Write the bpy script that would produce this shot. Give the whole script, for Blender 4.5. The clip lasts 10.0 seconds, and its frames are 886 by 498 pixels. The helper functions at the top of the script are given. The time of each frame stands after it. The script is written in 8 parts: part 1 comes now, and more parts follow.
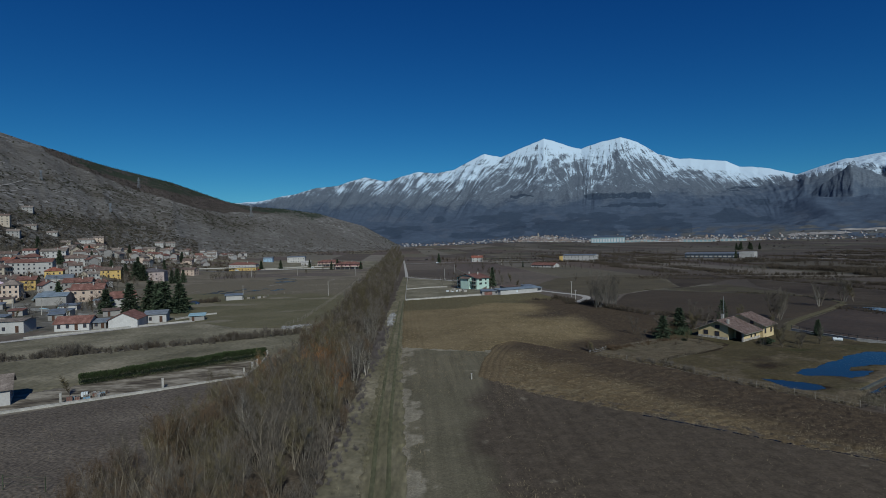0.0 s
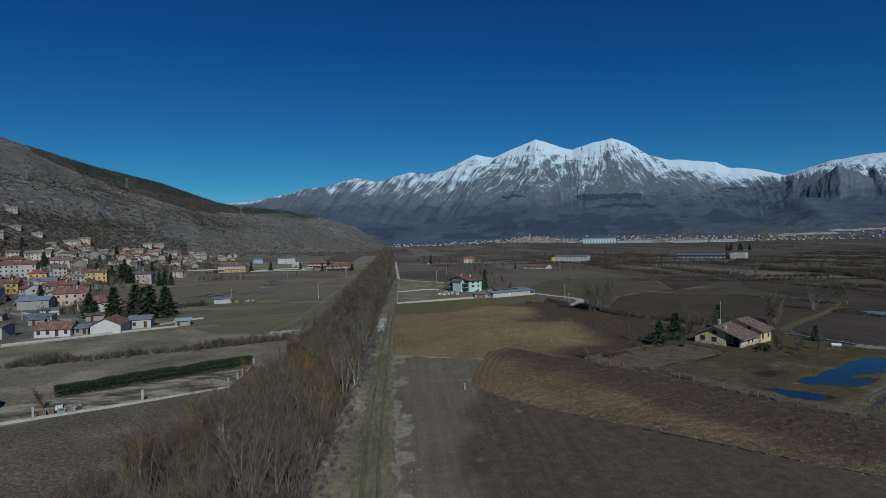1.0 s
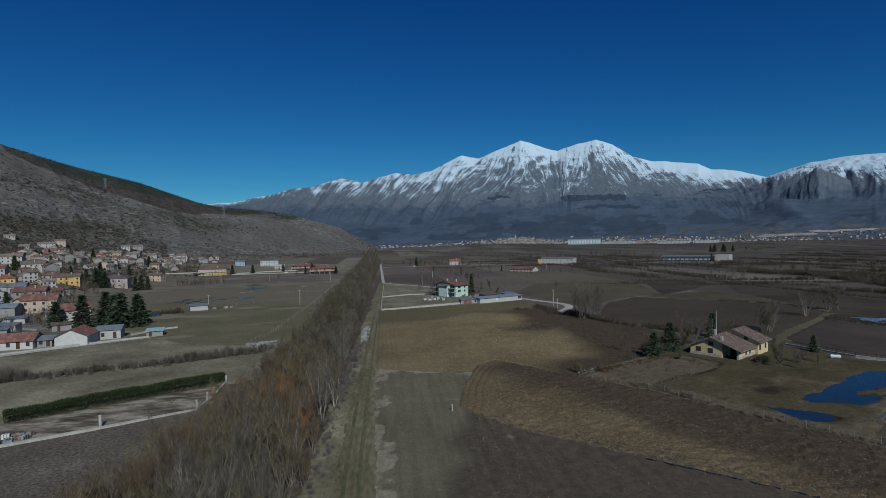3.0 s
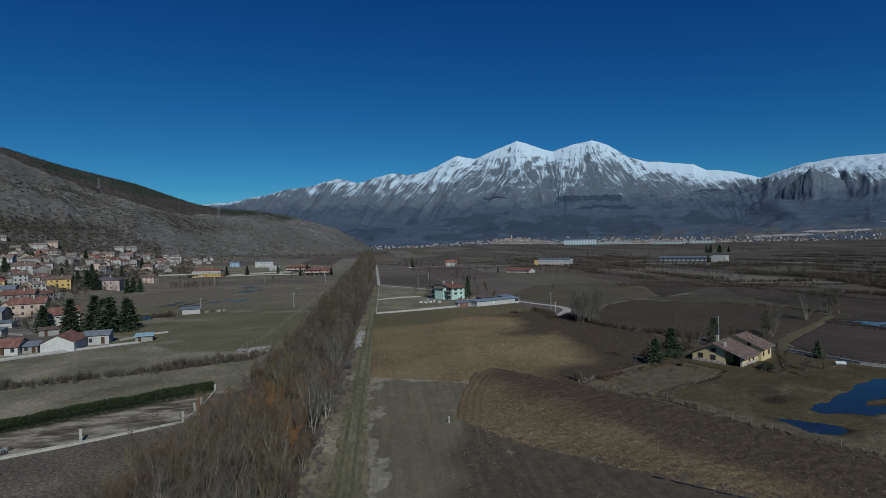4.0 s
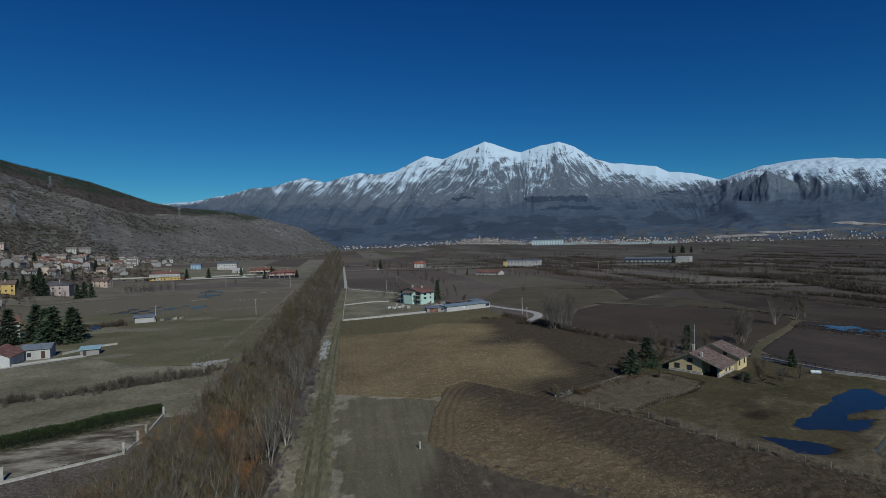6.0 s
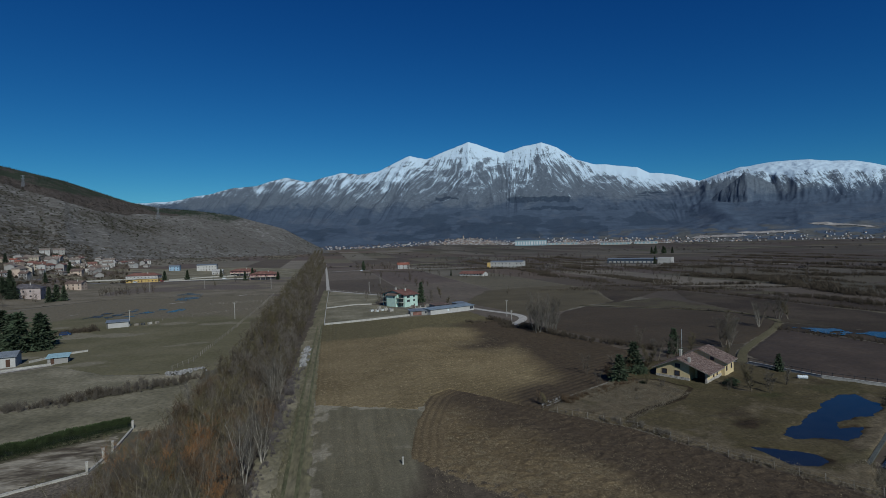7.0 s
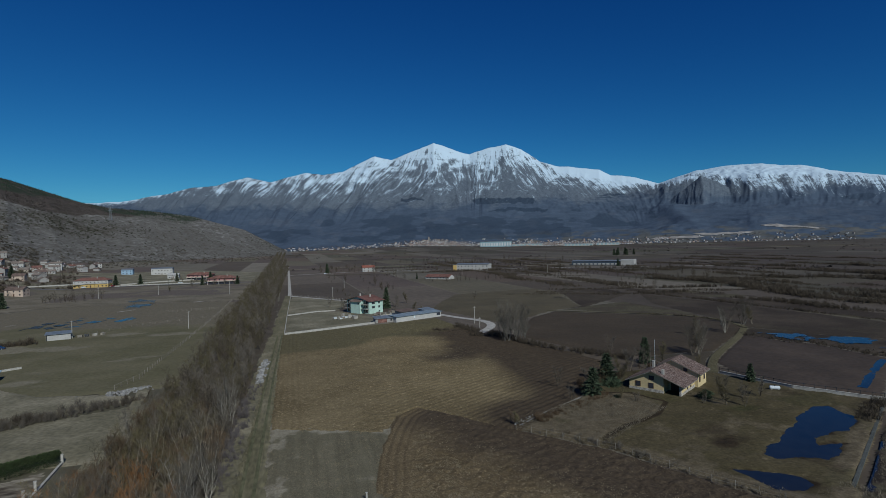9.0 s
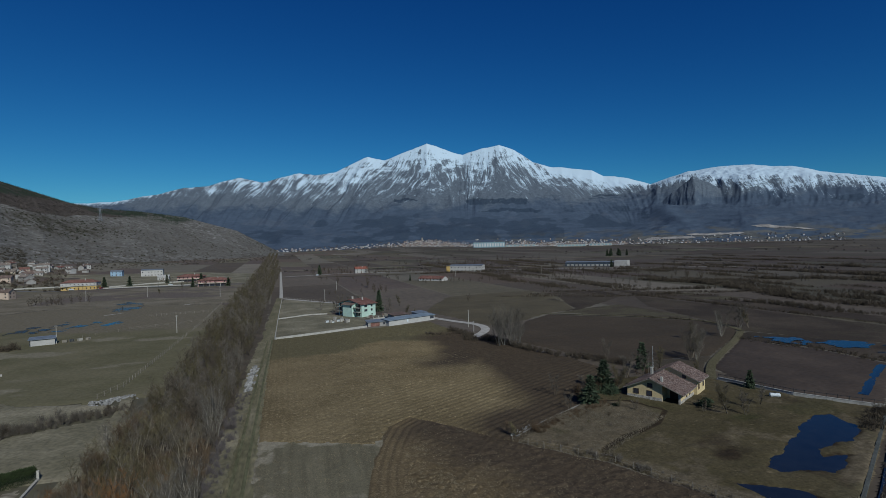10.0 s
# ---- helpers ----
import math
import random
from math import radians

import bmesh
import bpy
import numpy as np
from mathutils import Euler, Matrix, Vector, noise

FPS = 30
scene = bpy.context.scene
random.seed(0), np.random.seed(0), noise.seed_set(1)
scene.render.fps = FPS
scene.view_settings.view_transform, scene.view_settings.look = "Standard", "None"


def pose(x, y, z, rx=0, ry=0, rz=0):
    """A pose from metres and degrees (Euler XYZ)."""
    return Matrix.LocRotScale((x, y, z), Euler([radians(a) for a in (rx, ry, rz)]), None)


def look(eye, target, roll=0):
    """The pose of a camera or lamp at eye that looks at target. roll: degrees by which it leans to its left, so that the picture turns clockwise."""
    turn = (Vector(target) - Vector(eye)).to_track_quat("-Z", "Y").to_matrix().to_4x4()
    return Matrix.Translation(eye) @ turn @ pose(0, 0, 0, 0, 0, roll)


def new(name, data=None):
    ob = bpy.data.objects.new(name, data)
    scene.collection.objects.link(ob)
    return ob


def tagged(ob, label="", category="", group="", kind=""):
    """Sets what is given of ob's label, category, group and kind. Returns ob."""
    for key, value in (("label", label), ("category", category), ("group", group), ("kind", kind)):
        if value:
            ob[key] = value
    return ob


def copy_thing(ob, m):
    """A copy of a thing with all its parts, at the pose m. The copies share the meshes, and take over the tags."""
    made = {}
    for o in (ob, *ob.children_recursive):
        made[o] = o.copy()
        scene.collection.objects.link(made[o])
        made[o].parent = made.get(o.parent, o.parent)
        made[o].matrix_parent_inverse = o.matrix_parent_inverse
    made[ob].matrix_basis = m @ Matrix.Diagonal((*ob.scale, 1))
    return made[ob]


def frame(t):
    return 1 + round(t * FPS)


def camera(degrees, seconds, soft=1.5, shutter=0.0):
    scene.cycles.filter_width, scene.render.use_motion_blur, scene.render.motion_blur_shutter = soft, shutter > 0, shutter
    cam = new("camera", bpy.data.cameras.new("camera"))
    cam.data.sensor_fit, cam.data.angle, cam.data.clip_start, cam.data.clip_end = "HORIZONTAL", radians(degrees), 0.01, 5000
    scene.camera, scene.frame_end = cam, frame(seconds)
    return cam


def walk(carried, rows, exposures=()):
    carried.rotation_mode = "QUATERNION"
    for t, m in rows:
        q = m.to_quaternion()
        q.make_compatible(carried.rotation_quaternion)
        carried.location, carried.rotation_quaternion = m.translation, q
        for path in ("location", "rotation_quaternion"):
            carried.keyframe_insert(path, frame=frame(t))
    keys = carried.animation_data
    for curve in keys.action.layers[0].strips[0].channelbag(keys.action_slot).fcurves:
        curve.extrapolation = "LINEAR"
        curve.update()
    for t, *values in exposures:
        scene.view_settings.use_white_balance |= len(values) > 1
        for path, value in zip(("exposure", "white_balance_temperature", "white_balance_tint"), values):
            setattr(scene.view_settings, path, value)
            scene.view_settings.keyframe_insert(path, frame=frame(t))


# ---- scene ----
cam = camera(79.8, 10.0, soft=0.5)
PATH = [
    (0, (0.668, 17.17, 26.763), (0.765, 19.167, 26.738), -1.32),
    (0.5, (0.722, 18.837, 27.263), (0.822, 20.834, 27.239), -1.33),
    (1, (0.789, 20.657, 27.694), (0.917, 22.653, 27.67), -1.34),
    (1.5, (0.924, 22.398, 28.115), (1.092, 24.39, 28.091), -1.35),
    (2, (0.998, 24.156, 28.576), (1.177, 26.148, 28.551), -1.36),
    (2.5, (1.107, 25.764, 29.033), (1.287, 27.756, 29.009), -1.37),
    (4, (1.547, 30.813, 30.383), (1.744, 32.803, 30.361), -1.40),
    (4.5, (1.655, 32.537, 30.828), (1.872, 34.525, 30.806), -1.41),
    (5, (1.693, 34.157, 31.247), (1.951, 36.14, 31.224), -1.42),
    (5.5, (1.792, 35.741, 31.716), (2.079, 37.721, 31.692), -1.43),
    (7, (2.48, 40.786, 33.063), (2.856, 42.75, 33.037), -1.46),
    (7.5, (2.759, 42.444, 33.509), (3.162, 44.403, 33.484), -1.47),
    (8, (3.002, 44.03, 34.003), (3.429, 45.984, 33.978), -1.48),
    (8.5, (3.296, 45.659, 34.46), (3.758, 47.605, 34.434), -1.49),
    (9, (3.493, 47.214, 34.905), (3.996, 49.149, 34.879), -1.50),
    (9.5, (3.813, 48.769, 35.357), (4.337, 50.699, 35.332), -1.51),
    (10, (4.204, 50.298, 35.8), (4.732, 52.227, 35.775), -1.52),
]
BALANCE = [(0.0, 0.0), (10.0, 0.0)]
walk(cam, [(t, look(eye, target, roll)) for t, eye, target, roll in PATH], BALANCE)

# ---- sky and sun ----
SUN_AZ, SUN_EL = radians(168), radians(36)  # bearing from +y, clockwise
sun_way = Vector((math.sin(SUN_AZ) * math.cos(SUN_EL), math.cos(SUN_AZ) * math.cos(SUN_EL), math.sin(SUN_EL)))
world = bpy.data.worlds.new("sky")
scene.world = world
world.use_nodes = True
wn, wl = world.node_tree.nodes, world.node_tree.links
sky = wn.new("ShaderNodeTexSky")
sky.sky_type, sky.sun_disc = "NISHITA", False
sky.sun_elevation, sky.sun_rotation = SUN_EL, SUN_AZ
sky.altitude, sky.air_density, sky.dust_density, sky.ozone_density = 900, 0.9, 0.0, 4.0
# the deep blue of a polarised mountain sky: each channel keeps its own steepness towards the horizon
parts, whole = wn.new("ShaderNodeSeparateColor"), wn.new("ShaderNodeCombineColor")
wl.new(sky.outputs[0], parts.inputs[0])
for k, (steep, share) in enumerate(((2.0, 0.0593), (1.4, 0.362), (1.0, 0.95))):
    up, down = wn.new("ShaderNodeMath"), wn.new("ShaderNodeMath")
    up.operation, down.operation = "POWER", "MULTIPLY"
    up.inputs[1].default_value, down.inputs[1].default_value = steep, share
    wl.new(parts.outputs[k], up.inputs[0])
    wl.new(up.outputs[0], down.inputs[0])
    wl.new(down.outputs[0], whole.inputs[k])
wl.new(whole.outputs[0], wn["Background"].inputs["Color"])
wn["Background"].inputs["Strength"].default_value = 0.055
sun_data = bpy.data.lights.new("sun", "SUN")
sun_data.energy, sun_data.angle, sun_data.color = 3.2, radians(0.55), (0.958, 0.99, 0.945)
sun = new("sun", sun_data)
sun.matrix_world = look(sun_way * 500, (0, 0, 0))

# ---- helpers of this scene ----


def rnd(seed):
    return random.Random(seed)


def lattice(ix, iy, seed):
    v = np.sin(ix * 127.1 + iy * 311.7 + seed * 74.7) * 43758.5453
    return v - np.floor(v)


def vnoise(x, y, seed=0):
    """Smooth value noise of arrays, 0 to 1."""
    ix, iy = np.floor(x), np.floor(y)
    fx, fy = x - ix, y - iy
    fx, fy = fx * fx * (3 - 2 * fx), fy * fy * (3 - 2 * fy)
    a, b = lattice(ix, iy, seed), lattice(ix + 1, iy, seed)
    c, d = lattice(ix, iy + 1, seed), lattice(ix + 1, iy + 1, seed)
    return (a * (1 - fx) + b * fx) * (1 - fy) + (c * (1 - fx) + d * fx) * fy


def fbm(x, y, seed=0, octaves=5, ridged=False):
    total, amp, norm = 0.0, 1.0, 0.0
    for k in range(octaves):
        n = vnoise(x * 2**k, y * 2**k, seed + 13 * k)
        total = total + amp * (1 - np.abs(2 * n - 1) if ridged else n)
        norm += amp
        amp *= 0.5
    return total / norm


def smooth(a, b, v):
    s = np.clip((v - a) / (b - a), 0, 1)
    return s * s * (3 - 2 * s)


def lift(x, y):
    """Height of the valley floor: level by the fields, a slow rise to the foot of the near hill."""
    x, y = np.asarray(x, float), np.asarray(y, float) - 17
    az, d = np.degrees(np.arctan2(x, y)), np.hypot(x, y)
    foot = np.interp(az, HILL_AZ, HILL_FOOT)
    start = np.interp(az, [-60, -30, -20, -2, 6], [290, 310, 640, 800, 1500])
    rise = np.interp(az, [-75, -37, -33, -29, -24, -19, -14, -8, -2, 6], [28, 30, 32, 25, 21, 17, 13, 9, 8, 0])
    slow = 20 * smooth(1200, 2600, d) * np.interp(az, [-3, 9, 14, 19, 32, 80, 110], [0, 0.95, 0.85, 0.5, 0.35, 0.3, 0])
    return rise * np.clip((d - start) / (foot - start), 0, 1.0) ** 1.15 + slow


HILL_AZ = [-75, -37, -29, -24, -14, -8, -2, 0]
HILL_FOOT = [650, 700, 850, 950, 1250, 1450, 1700, 1800]


def at(x, y, dz=0.0):
    return Vector((x, y, float(lift(x, y)) + dz))


def grid_mesh(name, pts, material, keep=None, flat=False):
    """A sheet from an array of points, rows by columns by 3; keep: which cells stay."""
    r, c, _ = pts.shape
    idx = np.arange(r * c).reshape(r, c)
    quads = np.stack([idx[:-1, :-1], idx[:-1, 1:], idx[1:, 1:], idx[1:, :-1]], -1)
    quads = quads[keep] if keep is not None else quads.reshape(-1, 4)
    used, inv = np.unique(quads, return_inverse=True)
    verts, quads = pts.reshape(-1, 3)[used], inv.reshape(-1, 4)
    me = bpy.data.meshes.new(name)
    me.vertices.add(len(verts))
    me.vertices.foreach_set("co", verts.astype(np.float32).ravel())
    me.loops.add(quads.size)
    me.loops.foreach_set("vertex_index", quads.astype(np.int32).ravel())
    me.polygons.add(len(quads))
    me.polygons.foreach_set("loop_start", np.arange(0, quads.size, 4, dtype=np.int32))
    me.polygons.foreach_set("use_smooth", [not flat] * len(quads))
    me.materials.append(material)
    me.update()
    me.validate()
    return me


def put_attribute(me, name, values):
    """A number for every vertex of a sheet, such as how deep the snow lies or how damp the soil is."""
    layer = me.attributes.new(name, "FLOAT", "POINT")
    layer.data.foreach_set("value", np.asarray(values, np.float32).ravel())


class Nodes:
    """Short hands for building a node material."""

    def __init__(self, name, rough=0.9, spec=0.1):
        self.m = bpy.data.materials.new(name)
        self.m.use_nodes = True
        self.n, self.l = self.m.node_tree.nodes, self.m.node_tree.links
        self.b = self.n["Principled BSDF"]
        self.b.inputs["Roughness"].default_value, self.b.inputs["Specular IOR Level"].default_value = rough, spec
        self.place = self.n.new("ShaderNodeNewGeometry").outputs["Position"]

    def link(self, v, socket):
        if isinstance(v, (int, float)):
            socket.default_value = v
        elif isinstance(v, tuple):
            socket.default_value = (*v, 1)
        else:
            self.l.new(v, socket)

    def attr(self, name):
        q = self.n.new("ShaderNodeAttribute")
        q.attribute_name = name
        return q.outputs["Fac"]

    def calc(self, op, a, b=None, c=None):
        q = self.n.new("ShaderNodeMath")
        q.operation = op
        for k, v in enumerate((a, b, c)):
            if v is not None:
                self.link(v, q.inputs[k])
        return q.outputs[0]

    def stretched(self, scale, turn=0.0):
        q = self.n.new("ShaderNodeMapping")
        q.inputs["Scale"].default_value, q.inputs["Rotation"].default_value = scale, (0, 0, turn)
        self.l.new(self.place, q.inputs["Vector"])
        return q.outputs[0]

    def noise(self, scale, detail=6, rough=0.6, vec=None):
        q = self.n.new("ShaderNodeTexNoise")
        q.inputs["Scale"].default_value, q.inputs["Detail"].default_value, q.inputs["Roughness"].default_value = scale, detail, rough
        self.l.new(vec or self.place, q.inputs["Vector"])
        return q.outputs["Fac"]

    def span(self, v, a, b, lo=0.0, hi=1.0):
        q = self.n.new("ShaderNodeMapRange")
        for key, w in (("From Min", a), ("From Max", b), ("To Min", lo), ("To Max", hi)):
            q.inputs[key].default_value = w
        self.l.new(v, q.inputs["Value"])
        return q.outputs[0]

    def mix(self, fac, a, b, kind="MIX"):
        q = self.n.new("ShaderNodeMix")
        q.data_type, q.blend_type = "RGBA", kind
        for key, v in (("Factor", fac), ("A", a), ("B", b)):
            self.link(v, q.inputs[key])
        return q.outputs["Result"]

    def finish(self, colour, height=None, strength=0.5, dist=0.1):
        self.link(colour, self.b.inputs["Base Color"])
        if height is not None:
            bp = self.n.new("ShaderNodeBump")
            bp.inputs["Strength"].default_value, bp.inputs["Distance"].default_value = strength, dist
            self.l.new(height, bp.inputs["Height"])
            self.l.new(bp.outputs[0], self.b.inputs["Normal"])
        return self.m


def tri_mesh(name, tris, material):
    """A mesh from an array of triangles, n by 3 by 3."""
    n = len(tris)
    me = bpy.data.meshes.new(name)
    me.vertices.add(3 * n)
    me.vertices.foreach_set("co", np.asarray(tris, np.float32).ravel())
    me.loops.add(3 * n)
    me.loops.foreach_set("vertex_index", np.arange(3 * n, dtype=np.int32))
    me.polygons.add(n)
    me.polygons.foreach_set("loop_start", np.arange(0, 3 * n, 3, dtype=np.int32))
    me.materials.append(material)
    me.update()
    return me


def part(name, bm, material, parent, label=""):
    me = bpy.data.meshes.new(name)
    bm.to_mesh(me)
    bm.free()
    me.materials.append(material)
    return child(name, me, parent, label)


def child(name, me, parent, label=""):
    ob = new(name, me)
    ob.parent = parent
    return tagged(ob, label)


def inside(px, py, poly):
    res = np.zeros(px.shape, bool)
    n = len(poly)
    for i in range(n):
        (x0, y0), (x1, y1) = poly[i], poly[(i + 1) % n]
        cross = (y0 > py) != (y1 > py)
        res ^= cross & (px < (x1 - x0) * (py - y0) / ((y1 - y0) or 1e-9) + x0)
    return res


def box_into(bm, x0, x1, y0, y1, z0, z1, bevel=0.0):
    vs = [bm.verts.new((x, y, z)) for z in (z0, z1) for x, y in ((x0, y0), (x1, y0), (x1, y1), (x0, y1))]
    fs = [bm.faces.new([vs[i] for i in f]) for f in ((3, 2, 1, 0), (4, 5, 6, 7), (0, 1, 5, 4), (1, 2, 6, 5), (2, 3, 7, 6), (3, 0, 4, 7))]
    if bevel:
        bmesh.ops.bevel(bm, geom=list({e for f in fs for e in f.edges}), offset=bevel, segments=1, affect="EDGES")


def box(x0, x1, y0, y1, z0, z1, bevel=0.0):
    bm = bmesh.new()
    box_into(bm, x0, x1, y0, y1, z0, z1, bevel)
    return bm


def prism(outline, y0, y1):
    """A bmesh from an outline in x and z, drawn out along y."""
    bm = bmesh.new()
    a = [bm.verts.new((x, y0, z)) for x, z in outline]
    b = [bm.verts.new((x, y1, z)) for x, z in outline]
    n = len(outline)
    bm.faces.new(a), bm.faces.new(b[::-1])
    for i in range(n):
        bm.faces.new((a[(i + 1) % n], a[i], b[i], b[(i + 1) % n]))
    bmesh.ops.recalc_face_normals(bm, faces=bm.faces)
    return bm


def slab(corners, thick):
    """A flat plate with four corners, thickened downward."""
    bm = bmesh.new()
    top = [bm.verts.new(c) for c in corners]
    bot = [bm.verts.new((c[0], c[1], c[2] - thick)) for c in corners]
    bm.faces.new(top), bm.faces.new(bot[::-1])
    for i in range(4):
        bm.faces.new((bot[i], bot[(i + 1) % 4], top[(i + 1) % 4], top[i]))
    bmesh.ops.recalc_face_normals(bm, faces=bm.faces)
    return bm


def tube(path, radii, sides=6):
    bm = bmesh.new()
    rings = []
    for i, p in enumerate(path):
        p = Vector(p)
        d = (Vector(path[min(i + 1, len(path) - 1)]) - Vector(path[max(i - 1, 0)])).normalized()
        u = d.orthogonal().normalized()
        w = d.cross(u)
        rings.append([bm.verts.new(p + radii[i] * (math.cos(a) * u + math.sin(a) * w)) for a in (2 * math.pi * k / sides for k in range(sides))])
    for a, b in zip(rings, rings[1:]):
        for k in range(sides):
            bm.faces.new((a[k], a[(k + 1) % sides], b[(k + 1) % sides], b[k]))
    bm.faces.new(rings[0][::-1]), bm.faces.new(rings[-1])
    return bm


# ---- materials ----


def ramp_node(nodes, stops, constant=False):
    r = nodes.new("ShaderNodeValToRGB")
    r.color_ramp.interpolation = "CONSTANT" if constant else "LINEAR"
    els = r.color_ramp.elements
    while len(els) < len(stops):
        els.new(0.5)
    for e, (p, c) in zip(els, stops):
        e.position, e.color = p, (*c, 1)
    return r


def material(name, stops, scale=2.0, detail=6, rough=0.9, bump=0.3, bump_scale=None, fine=None, fine_amount=0.5, world_space=True, vary=0.0, metal=0.0, stretch=(1, 1, 1), turn=0.0, dist=0.03, spec=0.3):
    """A surface whose colour runs through stops by a broad noise, mottled by a fine one, with relief."""
    m = bpy.data.materials.new(name)
    m.use_nodes = True
    n, l = m.node_tree.nodes, m.node_tree.links
    b = n["Principled BSDF"]
    b.inputs["Roughness"].default_value, b.inputs["Metallic"].default_value = rough, metal
    b.inputs["Specular IOR Level"].default_value = spec
    src = n.new("ShaderNodeNewGeometry").outputs["Position"] if world_space else n.new("ShaderNodeTexCoord").outputs["Object"]
    mp = n.new("ShaderNodeMapping")
    mp.inputs["Scale"].default_value, mp.inputs["Rotation"].default_value = stretch, (0, 0, turn)
    l.new(src, mp.inputs["Vector"])
    a = n.new("ShaderNodeTexNoise")
    a.inputs["Scale"].default_value, a.inputs["Detail"].default_value, a.inputs["Roughness"].default_value = scale, detail, 0.62
    l.new(mp.outputs[0], a.inputs["Vector"])
    r = ramp_node(n, stops)
    l.new(a.outputs["Fac"], r.inputs["Fac"])
    f = n.new("ShaderNodeTexNoise")
    f.inputs["Scale"].default_value, f.inputs["Detail"].default_value = fine or scale * 14, 4
    l.new(mp.outputs[0], f.inputs["Vector"])
    fr = ramp_node(n, [(0.25, (1 - fine_amount,) * 3), (0.75, (1 + fine_amount * 0.6,) * 3)])
    l.new(f.outputs["Fac"], fr.inputs["Fac"])
    mix = n.new("ShaderNodeMix")
    mix.data_type, mix.blend_type = "RGBA", "MULTIPLY"
    mix.inputs["Factor"].default_value = 1.0
    l.new(r.outputs[0], mix.inputs["A"])
    l.new(fr.outputs[0], mix.inputs["B"])
    out = mix.outputs["Result"]
    if vary:
        info, hsv = n.new("ShaderNodeObjectInfo"), n.new("ShaderNodeHueSaturation")
        rng = n.new("ShaderNodeMapRange")
        rng.inputs["To Min"].default_value, rng.inputs["To Max"].default_value = 1 - vary, 1 + vary
        l.new(info.outputs["Random"], rng.inputs["Value"])
        l.new(rng.outputs[0], hsv.inputs["Value"])
        l.new(out, hsv.inputs["Color"])
        out = hsv.outputs[0]
    l.new(out, b.inputs["Base Color"])
    if bump:
        bp = n.new("ShaderNodeBump")
        bp.inputs["Strength"].default_value, bp.inputs["Distance"].default_value = bump, dist
        bn = n.new("ShaderNodeTexNoise")
        bn.inputs["Scale"].default_value, bn.inputs["Detail"].default_value = bump_scale or (fine or scale * 14), 5
        l.new(mp.outputs[0], bn.inputs["Vector"])
        l.new(bn.outputs["Fac"], bp.inputs["Height"])
        l.new(bp.outputs[0], b.inputs["Normal"])
    return m


def two(c, d=0.75, e=1.25):
    return [(0.3, tuple(v * d for v in c)), (0.7, tuple(v * e for v in c))]


soil_dark = material("wet_dark_soil", [(0.3, (0.043, 0.031, 0.018)), (0.6, (0.062, 0.045, 0.027)), (0.75, (0.082, 0.060, 0.037))], 0.03, 8, fine=1.2, fine_amount=0.45, bump=0.6, bump_scale=1.5, dist=0.12)
soil_damp = material("damp_brown_soil", [(0.3, (0.046, 0.036, 0.023)), (0.6, (0.064, 0.051, 0.033)), (0.75, (0.086, 0.070, 0.044))], 0.05, 8, fine=2.5, fine_amount=0.5, bump=0.8, bump_scale=2.5, dist=0.14)
soil_olive = material("olive_seedbed", [(0.3, (0.070, 0.058, 0.033)), (0.7, (0.113, 0.092, 0.054))], 0.06, 8, fine=2.0, fine_amount=0.45, bump=0.6, bump_scale=3.0, dist=0.1)
soil_brown_wet = material("wet_brown_field", [(0.32, (0.039, 0.029, 0.022)), (0.5, (0.055, 0.040, 0.030)), (0.68, (0.075, 0.055, 0.041))], 0.04, 9, fine=0.9, fine_amount=0.3, bump=0.3, bump_scale=1.2, dist=0.08)
soil_mauve = material("dry_tilled_soil", [(0.3, (0.096, 0.079, 0.062)), (0.55, (0.132, 0.110, 0.087)), (0.7, (0.179, 0.153, 0.121))], 0.07, 9, fine=2.2, fine_amount=0.75, bump=0.9, bump_scale=2.4, dist=0.14)
grass_dry = material("dry_grass", [(0.32, (0.106, 0.096, 0.060)), (0.5, (0.170, 0.154, 0.102)), (0.66, (0.258, 0.230, 0.162))], 0.06, 10, fine=1.1, fine_amount=0.4, bump=0.35, bump_scale=2.2, dist=0.08)
grass_green = material("winter_meadow", [(0.30, (0.084, 0.090, 0.053)), (0.48, (0.116, 0.118, 0.072)), (0.58, (0.165, 0.158, 0.104)), (0.70, (0.24, 0.225, 0.165))], 0.022, 10, fine=0.8, fine_amount=0.3, bump=0.2, bump_scale=1.5, dist=0.06)
grass_lane = material("grass_lane", [(0.34, (0.110, 0.102, 0.056)), (0.5, (0.143, 0.129, 0.075)), (0.64, (0.189, 0.168, 0.110))], 0.22, 9, fine=1.8, fine_amount=0.45, bump=0.5, bump_scale=3.0, stretch=(1, 0.22, 1))
garden_mat = material("mottled_garden_soil", [(0.38, (0.060, 0.047, 0.034)), (0.48, (0.150, 0.128, 0.094)), (0.58, (0.300, 0.270, 0.215))], 0.20, 10, fine=1.5, fine_amount=0.4, stretch=(0.6, 1.9, 1), turn=-0.6)
village_dirt = material("trodden_village_ground", [(0.35, (0.085, 0.078, 0.060)), (0.5, (0.125, 0.115, 0.092)), (0.62, (0.20, 0.19, 0.165))], 0.05, 9, fine=0.5, fine_amount=0.5)
gravel = material("pale_gravel", [(0.3, (0.30, 0.285, 0.26)), (0.7, (0.46, 0.44, 0.40))], 0.4, 8, fine=3.0, fine_amount=0.25)
asphalt = material("asphalt", [(0.3, (0.12, 0.12, 0.125)), (0.7, (0.19, 0.19, 0.195))], 0.2, 8, fine=3.0, fine_amount=0.2)
